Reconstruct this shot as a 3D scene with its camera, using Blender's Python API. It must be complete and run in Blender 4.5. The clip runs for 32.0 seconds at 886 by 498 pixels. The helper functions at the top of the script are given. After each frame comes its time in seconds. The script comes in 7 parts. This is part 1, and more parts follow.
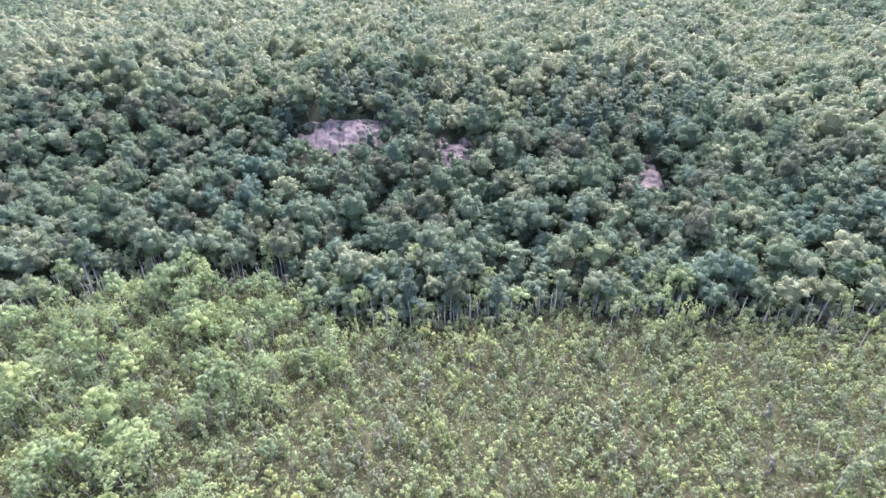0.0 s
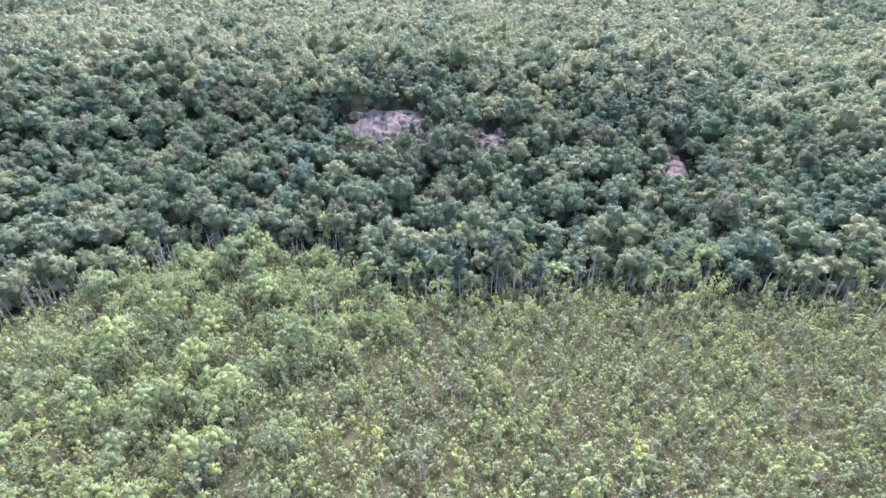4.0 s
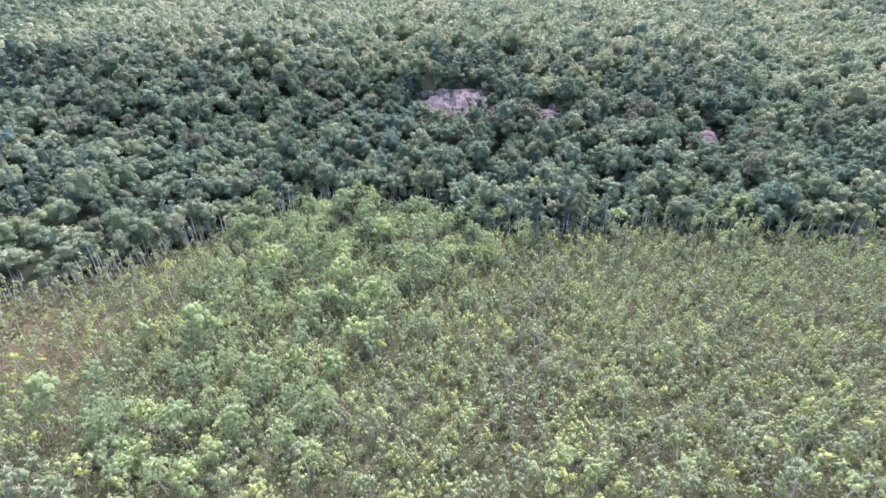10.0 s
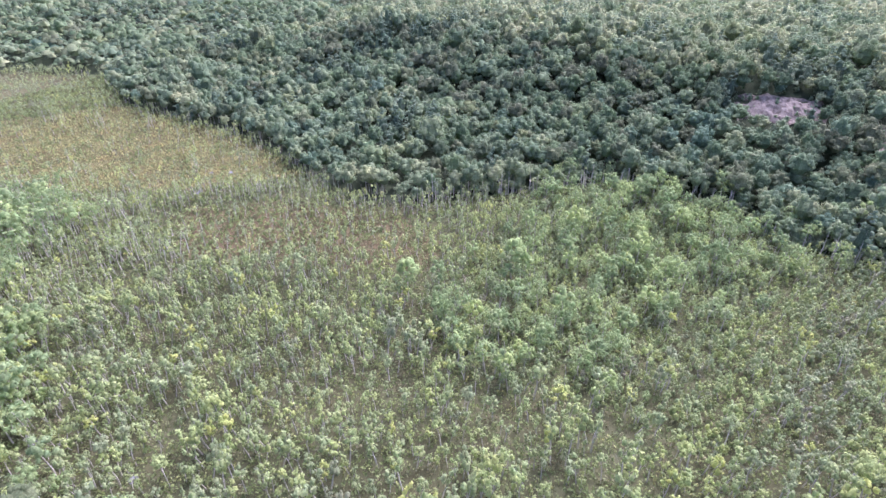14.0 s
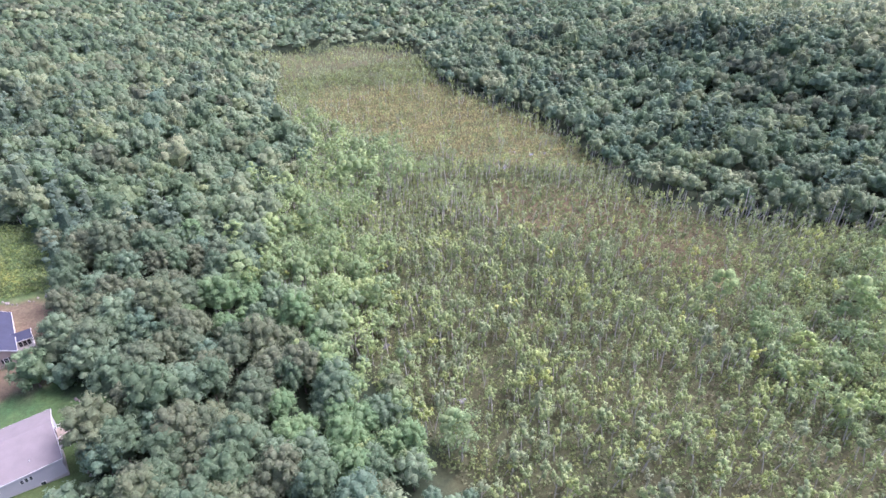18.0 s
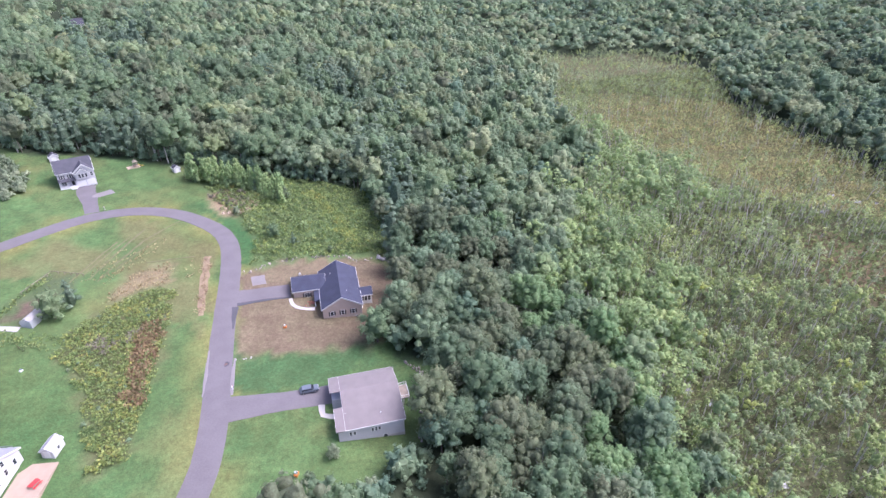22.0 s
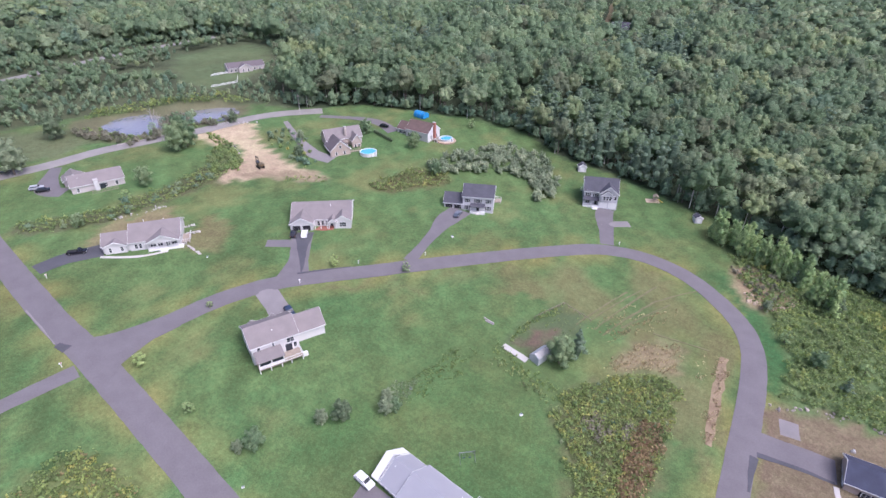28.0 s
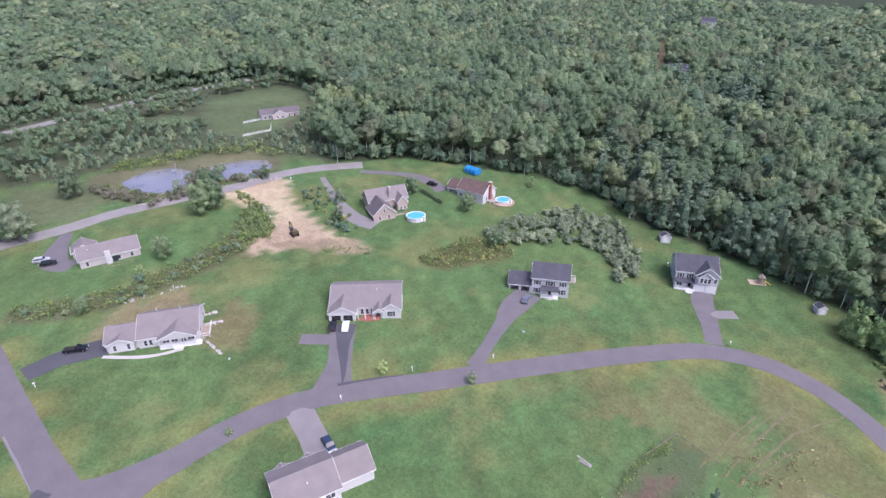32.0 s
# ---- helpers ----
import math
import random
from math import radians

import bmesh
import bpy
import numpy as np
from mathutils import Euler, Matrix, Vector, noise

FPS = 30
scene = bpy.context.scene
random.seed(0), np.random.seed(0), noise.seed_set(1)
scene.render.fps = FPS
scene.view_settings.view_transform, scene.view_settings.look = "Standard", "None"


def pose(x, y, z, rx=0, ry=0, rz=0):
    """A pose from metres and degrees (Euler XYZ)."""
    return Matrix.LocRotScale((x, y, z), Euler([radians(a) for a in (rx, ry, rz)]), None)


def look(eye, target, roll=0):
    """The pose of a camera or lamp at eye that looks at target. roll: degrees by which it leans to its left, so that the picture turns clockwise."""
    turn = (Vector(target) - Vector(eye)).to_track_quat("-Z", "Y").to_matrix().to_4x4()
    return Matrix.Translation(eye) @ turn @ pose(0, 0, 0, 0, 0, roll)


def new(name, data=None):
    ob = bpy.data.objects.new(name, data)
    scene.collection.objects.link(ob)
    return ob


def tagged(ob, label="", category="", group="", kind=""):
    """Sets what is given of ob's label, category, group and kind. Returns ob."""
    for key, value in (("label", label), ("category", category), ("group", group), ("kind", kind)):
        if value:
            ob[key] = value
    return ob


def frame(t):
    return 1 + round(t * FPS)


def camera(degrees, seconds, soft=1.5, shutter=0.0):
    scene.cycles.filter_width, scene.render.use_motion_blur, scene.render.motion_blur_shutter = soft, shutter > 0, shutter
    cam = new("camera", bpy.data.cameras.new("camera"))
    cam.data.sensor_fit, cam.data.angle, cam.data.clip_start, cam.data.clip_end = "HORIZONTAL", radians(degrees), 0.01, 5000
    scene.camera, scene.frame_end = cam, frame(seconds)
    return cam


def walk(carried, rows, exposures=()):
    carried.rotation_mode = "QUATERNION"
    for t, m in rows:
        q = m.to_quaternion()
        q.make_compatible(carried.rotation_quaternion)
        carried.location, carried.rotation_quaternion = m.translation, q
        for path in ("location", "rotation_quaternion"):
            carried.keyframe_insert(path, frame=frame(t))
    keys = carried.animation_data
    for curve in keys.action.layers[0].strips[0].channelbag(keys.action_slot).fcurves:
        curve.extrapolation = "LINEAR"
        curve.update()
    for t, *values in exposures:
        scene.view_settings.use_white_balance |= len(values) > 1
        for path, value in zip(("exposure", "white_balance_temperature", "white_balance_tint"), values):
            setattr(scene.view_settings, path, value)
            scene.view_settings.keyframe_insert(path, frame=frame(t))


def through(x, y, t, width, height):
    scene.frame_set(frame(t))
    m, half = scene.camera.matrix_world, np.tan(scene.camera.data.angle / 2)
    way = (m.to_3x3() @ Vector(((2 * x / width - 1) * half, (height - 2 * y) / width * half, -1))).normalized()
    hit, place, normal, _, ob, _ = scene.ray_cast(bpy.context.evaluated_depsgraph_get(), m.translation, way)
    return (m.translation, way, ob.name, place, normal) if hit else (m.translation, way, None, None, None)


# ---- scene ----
# ---- camera and its flight ----
cam = camera(79.02, 32.0, soft=1.5)
PATH = [
    (0, (151.50, -89.43, 97.00), (238.12, -92.48, 47.13), -0.63),
    (0.5, (150.92, -88.33, 97.04), (237.53, -91.61, 47.16), -0.49),
    (1, (149.79, -86.81, 96.88), (236.53, -90.05, 47.23), -0.38),
    (1.5, (148.02, -84.84, 96.78), (234.89, -87.84, 47.33), -0.25),
    (2, (145.65, -82.61, 96.71), (232.48, -85.25, 47.18), -0.05),
    (2.5, (142.76, -80.27, 96.45), (229.80, -82.56, 47.26), 0.08),
    (3, (139.66, -77.74, 96.48), (226.69, -79.99, 47.28), 0.12),
    (3.5, (136.57, -75.04, 97.01), (223.41, -77.42, 47.47), 0.09),
    (5.5, (121.10, -63.54, 97.13), (207.98, -66.27, 47.68), -0.16),
    (6, (117.36, -60.20, 97.75), (204.06, -63.09, 47.99), -0.13),
    (6.5, (113.41, -56.90, 98.00), (200.07, -60.03, 48.20), -0.06),
    (7, (109.51, -53.82, 97.96), (196.23, -57.12, 48.27), 0.01),
    (7.5, (105.85, -51.02, 98.11), (192.50, -54.43, 48.30), -0.00),
    (8, (102.17, -48.34, 98.48), (188.71, -51.69, 48.48), -0.10),
    (8.5, (98.34, -45.56, 98.66), (184.88, -48.92, 48.67), -0.19),
    (9, (94.43, -42.58, 98.67), (181.00, -46.07, 48.72), -0.24),
    (9.5, (90.42, -39.51, 98.72), (176.98, -43.02, 48.76), -0.25),
    (10, (86.34, -36.36, 98.77), (172.91, -38.32, 48.75), -0.19),
    (10.5, (82.29, -33.25, 98.82), (168.87, -32.48, 48.78), -0.11),
    (11, (78.33, -30.20, 98.97), (164.76, -25.99, 48.83), -0.03),
    (11.5, (74.39, -27.22, 99.09), (160.42, -18.73, 48.82), 0.03),
    (12, (70.32, -24.36, 99.27), (155.68, -10.95, 48.94), 0.09),
    (12.5, (66.14, -21.45, 99.51), (150.28, -2.47, 48.91), 0.20),
    (13, (61.97, -18.33, 99.51), (144.45, 6.82, 48.88), 0.41),
    (13.5, (57.85, -15.22, 99.52), (138.05, 16.23, 48.75), 0.60),
    (14, (53.85, -12.34, 99.67), (131.27, 25.06, 48.61), 0.68),
    (14.5, (49.84, -9.45, 99.57), (124.16, 33.68, 48.42), 0.75),
    (15, (45.78, -6.42, 99.30), (116.44, 42.41, 48.07), 0.87),
    (15.5, (41.88, -3.48, 99.11), (108.30, 50.77, 47.68), 0.98),
    (17.5, (28.33, 7.65, 98.20), (84.33, 72.64, 46.82), -0.00),
    (18, (24.43, 10.86, 98.14), (77.54, 78.20, 46.71), 0.01),
    (18.5, (20.49, 14.00, 97.96), (69.98, 84.05, 46.55), 0.06),
    (19, (16.73, 16.91, 97.70), (61.52, 90.04, 46.26), 0.04),
    (19.5, (13.10, 19.67, 97.40), (55.08, 94.57, 46.15), -0.07),
    (20, (9.41, 22.39, 97.26), (49.72, 98.32, 46.18), -0.19),
    (20.5, (5.56, 25.22, 97.55), (42.91, 102.65, 46.49), -0.13),
    (21, (1.63, 28.26, 98.07), (34.57, 107.50, 46.72), 0.06),
    (21.5, (-2.13, 31.32, 98.33), (25.46, 112.52, 46.89), 0.13),
    (22, (-5.79, 34.24, 98.44), (15.57, 117.35, 47.08), 0.10),
    (22.5, (-9.58, 37.08, 98.65), (4.57, 121.66, 47.21), 0.11),
    (23, (-13.52, 39.86, 98.89), (-7.55, 125.44, 47.51), 0.19),
    (23.5, (-17.41, 42.69, 99.17), (-18.64, 128.48, 47.79), 0.26),
    (24, (-21.17, 45.61, 99.44), (-30.58, 130.80, 47.93), 0.27),
    (24.5, (-24.92, 48.60, 99.70), (-42.59, 132.51, 48.26), 0.26),
    (25, (-28.64, 51.71, 100.13), (-53.49, 133.64, 48.46), 0.19),
    (25.5, (-32.45, 54.82, 100.55), (-63.63, 134.45, 48.72), 0.11),
    (26, (-36.38, 57.83, 100.87), (-72.97, 135.16, 49.09), 0.07),
    (26.5, (-40.17, 60.84, 101.41), (-81.57, 135.62, 49.51), -0.01),
    (28.5, (-55.29, 73.24, 102.18), (-100.62, 146.58, 51.52), 0.13),
    (29, (-58.95, 76.34, 102.30), (-105.61, 151.08, 55.01), 0.13),
    (29.5, (-62.56, 79.31, 102.09), (-109.76, 154.10, 55.43), 0.08),
    (30, (-66.11, 82.24, 101.97), (-113.91, 156.73, 55.44), -0.01),
    (30.5, (-69.81, 85.14, 102.04), (-118.12, 159.29, 55.49), -0.06),
    (31, (-73.67, 88.00, 102.09), (-122.46, 161.85, 55.55), -0.07),
    (31.5, (-77.48, 90.88, 102.11), (-126.80, 164.39, 55.59), -0.13),
    (32, (-81.15, 93.83, 102.08), (-130.96, 167.02, 55.58), -0.26),
]
walk(cam, [(t, look(eye, target, roll)) for t, eye, target, roll in PATH], [(0, 1.84, 5520, 35), (9, 1.72, 5520, 35), (15, 1.58, 5500, 34), (20, 1.36, 5500, 30), (22, 1.23, 5500, 27), (24, 0.9, 5500, 25), (26, 0.76, 5550, 23), (32, 0.67, 5500, 25)])

# ---- sky and sun: thin overcast, the sun veiled and low in the east ----
SUN_ELEV, SUN_AZ = 56.0, 98.0  # degrees; azimuth clockwise from +y
world = bpy.data.worlds.new("world")
scene.world = world
world.use_nodes = True
wn = world.node_tree.nodes
sky = wn.new("ShaderNodeTexSky")
sky.sky_type, sky.sun_disc = "NISHITA", False
sky.sun_elevation, sky.sun_rotation = radians(SUN_ELEV), radians(SUN_AZ)
sky.air_density, sky.dust_density, sky.ozone_density = 0.7, 7.0, 1.0
wn["Background"].inputs["Strength"].default_value = 0.15
world.node_tree.links.new(sky.outputs["Color"], wn["Background"].inputs["Color"])
sun_data = bpy.data.lights.new("sun", "SUN")
sun_data.energy, sun_data.angle, sun_data.color = 1.0, radians(35), (1.0, 0.97, 0.93)
sun = new("sun", sun_data)
_a, _e = radians(SUN_AZ), radians(SUN_ELEV)
sun.matrix_world = look((math.sin(_a) * math.cos(_e) * 100, math.cos(_a) * math.cos(_e) * 100, math.sin(_e) * 100), (0, 0, 0))

# ---- materials ----
def material(name, colour, rough=0.8, spread=0.25, scale=1.0, bump=0.0, bump_scale=None, metal=0.0, second=None, spec=0.3, big=0.12):
    """A painted, stony or metal surface: colour varied at two scales, with fine relief."""
    m = bpy.data.materials.new(name)
    m.use_nodes = True
    n, l = m.node_tree.nodes, m.node_tree.links
    b = n["Principled BSDF"]
    b.inputs["Roughness"].default_value, b.inputs["Metallic"].default_value = rough, metal
    b.inputs["Specular IOR Level"].default_value = spec
    co = n.new("ShaderNodeTexCoord")
    fine, broad = n.new("ShaderNodeTexNoise"), n.new("ShaderNodeTexNoise")
    fine.inputs["Scale"].default_value, broad.inputs["Scale"].default_value = 6.0 * scale, 0.45 * scale
    fine.inputs["Detail"].default_value, broad.inputs["Detail"].default_value = 6.0, 4.0
    for t in (fine, broad):
        l.new(co.outputs["Object"], t.inputs["Vector"])
    add = n.new("ShaderNodeMath")
    add.operation = "MULTIPLY_ADD"
    add.inputs[1].default_value = 0.45
    l.new(fine.outputs["Fac"], add.inputs[0])
    half = n.new("ShaderNodeMath")
    half.operation = "MULTIPLY"
    half.inputs[1].default_value = 0.55
    l.new(broad.outputs["Fac"], half.inputs[0])
    l.new(half.outputs[0], add.inputs[2])
    ramp = n.new("ShaderNodeValToRGB")
    lo = tuple(c * (1 - spread) for c in colour)
    hi = second or tuple(min(1.0, c * (1 + spread)) for c in colour)
    ramp.color_ramp.elements[0].position, ramp.color_ramp.elements[1].position = 0.32, 0.68
    ramp.color_ramp.elements[0].color, ramp.color_ramp.elements[1].color = (*lo, 1), (*hi, 1)
    l.new(add.outputs[0], ramp.inputs["Fac"])
    l.new(ramp.outputs["Color"], b.inputs["Base Color"])
    if bump:
        bn, bt = n.new("ShaderNodeBump"), n.new("ShaderNodeTexNoise")
        bt.inputs["Scale"].default_value = bump_scale or 12.0 * scale
        l.new(co.outputs["Object"], bt.inputs["Vector"])
        bn.inputs["Strength"].default_value, bn.inputs["Distance"].default_value = bump, 0.05
        l.new(bt.outputs["Fac"], bn.inputs["Height"])
        l.new(bn.outputs["Normal"], b.inputs["Normal"])
    return m


def courses(name, colour, pitch, axis=2, depth=0.35, spread=0.15, rough=0.7, bricks=False, mortar=None):
    """Clapboard, shingle courses or brickwork: a surface in rows of the given pitch, in metres."""
    m = material(name, colour, rough, spread, 1.0)
    n, l = m.node_tree.nodes, m.node_tree.links
    b = n["Principled BSDF"]
    co = next(x for x in n if x.bl_idname == "ShaderNodeTexCoord")
    sep = n.new("ShaderNodeSeparateXYZ")
    l.new(co.outputs["Object"], sep.inputs[0])
    mul, fr = n.new("ShaderNodeMath"), n.new("ShaderNodeMath")
    mul.operation, fr.operation = "MULTIPLY", "FRACT"
    mul.inputs[1].default_value = 1.0 / pitch
    l.new(sep.outputs[axis], mul.inputs[0])
    l.new(mul.outputs[0], fr.inputs[0])
    bn = n.new("ShaderNodeBump")
    bn.inputs["Strength"].default_value, bn.inputs["Distance"].default_value = depth, 0.03
    l.new(fr.outputs[0], bn.inputs["Height"])
    l.new(bn.outputs["Normal"], b.inputs["Normal"])
    return m


def leaf_material(name, stops, through=0.9, grain=1.0, gloss=0.02):
    """Foliage: colour by plant (the tint attribute, along the stops), by clump and by leaf, with leafy relief, lit
    through a little; a dull waxy coat lifts edge-on leaves in place of haze.
    """
    m = bpy.data.materials.new(name)
    m.use_nodes = True
    n, l = m.node_tree.nodes, m.node_tree.links
    n.remove(n["Principled BSDF"])
    out = n["Material Output"]
    at, geo, co = n.new("ShaderNodeAttribute"), n.new("ShaderNodeNewGeometry"), n.new("ShaderNodeTexCoord")
    at.attribute_name = "tint"
    ramp = n.new("ShaderNodeValToRGB")
    e = ramp.color_ramp.elements
    e[0].color, e[1].color = (*stops[0], 1), (*stops[-1], 1)
    for k, c in enumerate(stops[1:-1]):
        e.new((k + 1) / (len(stops) - 1)).color = (*c, 1)
    l.new(at.outputs["Fac"], ramp.inputs["Fac"])
    fine, broad = n.new("ShaderNodeTexNoise"), n.new("ShaderNodeTexNoise")
    fine.inputs["Scale"].default_value, fine.inputs["Detail"].default_value = 1.5 / grain, 4.0
    broad.inputs["Scale"].default_value, broad.inputs["Detail"].default_value = 0.55 / grain, 1.0
    for t in (fine, broad):
        l.new(co.outputs["Object"], t.inputs["Vector"])
    hsv = n.new("ShaderNodeHueSaturation")
    val, leafy = n.new("ShaderNodeMapRange"), n.new("ShaderNodeMapRange")
    val.inputs["To Min"].default_value, val.inputs["To Max"].default_value = 0.94, 1.06
    leafy.inputs["From Min"].default_value, leafy.inputs["From Max"].default_value = 0.3, 0.7
    leafy.inputs["To Min"].default_value, leafy.inputs["To Max"].default_value = 0.7, 1.3
    l.new(geo.outputs["Random Per Island"], val.inputs["Value"])
    l.new(fine.outputs["Fac"], leafy.inputs["Value"])
    both = n.new("ShaderNodeMath")
    both.operation = "MULTIPLY"
    l.new(val.outputs[0], both.inputs[0])
    l.new(leafy.outputs[0], both.inputs[1])
    hue = n.new("ShaderNodeMapRange")
    hue.inputs["From Min"].default_value, hue.inputs["From Max"].default_value = 0.3, 0.7
    hue.inputs["To Min"].default_value, hue.inputs["To Max"].default_value = 0.485, 0.515
    l.new(broad.outputs["Fac"], hue.inputs["Value"])
    l.new(hue.outputs[0], hsv.inputs["Hue"])
    l.new(both.outputs[0], hsv.inputs["Value"])
    l.new(ramp.outputs["Color"], hsv.inputs["Color"])
    bump = n.new("ShaderNodeBump")
    bump.inputs["Strength"].default_value, bump.inputs["Distance"].default_value = 0.45, 0.35 * grain
    l.new(fine.outputs["Fac"], bump.inputs["Height"])
    d, tr, mix = n.new("ShaderNodeBsdfDiffuse"), n.new("ShaderNodeBsdfTranslucent"), n.new("ShaderNodeAddShader")
    l.new(bump.outputs["Normal"], d.inputs["Normal"])
    thin = n.new("ShaderNodeMix")
    thin.data_type = "RGBA"
    thin.inputs["Factor"].default_value = through
    thin.inputs["A"].default_value = (0, 0, 0, 1)
    l.new(hsv.outputs["Color"], d.inputs["Color"])
    l.new(hsv.outputs["Color"], thin.inputs["B"])
    l.new(thin.outputs["Result"], tr.inputs["Color"])
    l.new(d.outputs[0], mix.inputs[0])
    l.new(tr.outputs[0], mix.inputs[1])
    wax, edge_on, power, gain, coat = n.new("ShaderNodeBsdfGlossy"), n.new("ShaderNodeLayerWeight"), n.new("ShaderNodeMath"), n.new("ShaderNodeMath"), n.new("ShaderNodeMixShader")
    wax.inputs["Roughness"].default_value = 0.6
    edge_on.inputs["Blend"].default_value = 0.5
    power.operation, gain.operation = "POWER", "MULTIPLY_ADD"
    power.inputs[1].default_value = 3.5
    gain.inputs[1].default_value, gain.inputs[2].default_value = gloss, 0.006
    l.new(edge_on.outputs["Facing"], power.inputs[0])
    l.new(power.outputs[0], gain.inputs[0])
    l.new(gain.outputs[0], coat.inputs["Fac"])
    l.new(mix.outputs[0], coat.inputs[1])
    l.new(wax.outputs[0], coat.inputs[2])
    l.new(coat.outputs[0], out.inputs["Surface"])
    return m


def ground_material():
    """Lawn, soil, moss and litter: the cover's colour from the land's own attribute, broken up by noise."""
    m = bpy.data.materials.new("ground_cover")
    m.use_nodes = True
    n, l = m.node_tree.nodes, m.node_tree.links
    b = n["Principled BSDF"]
    b.inputs["Roughness"].default_value = 0.95
    b.inputs["Specular IOR Level"].default_value = 0.1
    at, co = n.new("ShaderNodeAttribute"), n.new("ShaderNodeTexCoord")
    at.attribute_name = "cover"
    last = at.outputs["Color"]
    for scale, lo, hi, hue in ((0.035, 0.86, 1.14, 0.02), (0.25, 0.88, 1.12, 0.012), (1.1, 0.84, 1.16, 0.012), (3.4, 0.8, 1.2, 0.01), (11.0, 0.84, 1.16, 0.0)):
        t, r, h = n.new("ShaderNodeTexNoise"), n.new("ShaderNodeMapRange"), n.new("ShaderNodeHueSaturation")
        t.inputs["Scale"].default_value, t.inputs["Detail"].default_value = scale, 5.0
        l.new(co.outputs["Object"], t.inputs["Vector"])
        r.inputs["From Min"].default_value, r.inputs["From Max"].default_value = 0.3, 0.7
        r.inputs["To Min"].default_value, r.inputs["To Max"].default_value = lo, hi
        l.new(t.outputs["Fac"], r.inputs["Value"])
        l.new(r.outputs[0], h.inputs["Value"])
        if hue:
            k = n.new("ShaderNodeMapRange")
            k.inputs["From Min"].default_value, k.inputs["From Max"].default_value = 0.3, 0.7
            k.inputs["To Min"].default_value, k.inputs["To Max"].default_value = 0.5 - hue, 0.5 + hue
            l.new(t.outputs["Color"], k.inputs["Value"])
            l.new(k.outputs[0], h.inputs["Hue"])
        l.new(last, h.inputs["Color"])
        last = h.outputs["Color"]
    l.new(last, b.inputs["Base Color"])
    bn, bt = n.new("ShaderNodeBump"), n.new("ShaderNodeTexNoise")
    bt.inputs["Scale"].default_value = 3.0
    l.new(co.outputs["Object"], bt.inputs["Vector"])
    bn.inputs["Strength"].default_value, bn.inputs["Distance"].default_value = 0.5, 0.15
    l.new(bt.outputs["Fac"], bn.inputs["Height"])
    l.new(bn.outputs["Normal"], b.inputs["Normal"])
    return m


GROUND = ground_material()
ASPHALT = material("asphalt", (0.14, 0.128, 0.135), 0.9, 0.12, 0.5, 0.3, 30)
ASPHALT_OLD = material("bleached_asphalt", (0.23, 0.215, 0.205), 0.9, 0.14, 0.4, 0.3, 30)
ASPHALT_NEW = material("fresh_asphalt", (0.075, 0.075, 0.085), 0.9, 0.15, 0.5, 0.3, 30)
ASPHALT_PALE = material("pale_asphalt", (0.2, 0.185, 0.185), 0.9, 0.12, 0.5, 0.3, 30)
CONCRETE = material("concrete", (0.42, 0.4, 0.38), 0.85, 0.12, 1.0, 0.2)
STONE = material("stone", (0.34, 0.3, 0.27), 0.9, 0.35, 1.0, 0.6, 4)
LEDGE = material("rock_ledge", (0.16, 0.125, 0.105), 0.9, 0.4, 0.9, 0.8, 1.5, second=(0.36, 0.315, 0.27))
BARE_EARTH = material("bare_earth", (0.17, 0.115, 0.075), 0.95, 0.35, 0.8, 0.6, 4, second=(0.16, 0.14, 0.07))
STRAW = material("dry_straw", (0.14, 0.132, 0.07), 0.95, 0.35, 1.0, 0.6, 4)
SAND = material("sandy_soil", (0.5, 0.4, 0.3), 0.95, 0.2, 0.4, 0.4, 5)
WHITE = material("white_trim", (0.68, 0.68, 0.67), 0.5, 0.04, 0.6)
WHITE_SIDING = courses("white_clapboard", (0.55, 0.54, 0.535), 0.14, spread=0.04)
GREY_SIDING = courses("grey_clapboard", (0.5, 0.495, 0.52), 0.14, spread=0.06)
CREAM_SIDING = courses("cream_clapboard", (0.46, 0.42, 0.41), 0.14, spread=0.05)
TAN_SIDING = courses("tan_shingle_siding", (0.4, 0.33, 0.285), 0.16, spread=0.12)
ROOF_TAUPE = courses("taupe_shingles", (0.198, 0.176, 0.172), 0.3, 1, 0.3, 0.12, 0.9)
ROOF_UMBER = courses("dark_taupe_shingles", (0.13, 0.112, 0.118), 0.3, 1, 0.3, 0.12, 0.9)
ROOF_DARK = courses("charcoal_shingles", (0.05, 0.055, 0.085), 0.3, 1, 0.3, 0.2, 0.9)
ROOF_SLATE = courses("slate_grey_shingles", (0.075, 0.075, 0.09), 0.3, 1, 0.3, 0.2, 0.9)
ROOF_BROWN = courses("brown_shingles", (0.13, 0.09, 0.08), 0.3, 1, 0.3, 0.2, 0.9)
ROOF_PALE = courses("pale_grey_metal_roof", (0.3, 0.3, 0.325), 0.4, 0, 0.25, 0.04, 0.55)
GLASS = material("dark_window_glass", (0.03, 0.035, 0.045), 0.08, 0.2, 1.0, spec=0.6)
SHUTTER = material("black_shutter", (0.02, 0.02, 0.025), 0.6, 0.2)
WOOD = material("weathered_wood", (0.3, 0.25, 0.2), 0.85, 0.25, 2.0, 0.3)
BRICKRED = material("red_brick_step", (0.3, 0.12, 0.09), 0.9, 0.25, 2.0, 0.3)
PAVER = material("tan_paver", (0.34, 0.265, 0.2), 0.9, 0.12, 1.5, 0.2)
BARK = material("bark", (0.16, 0.13, 0.11), 0.95, 0.3, 2.0, 0.5)
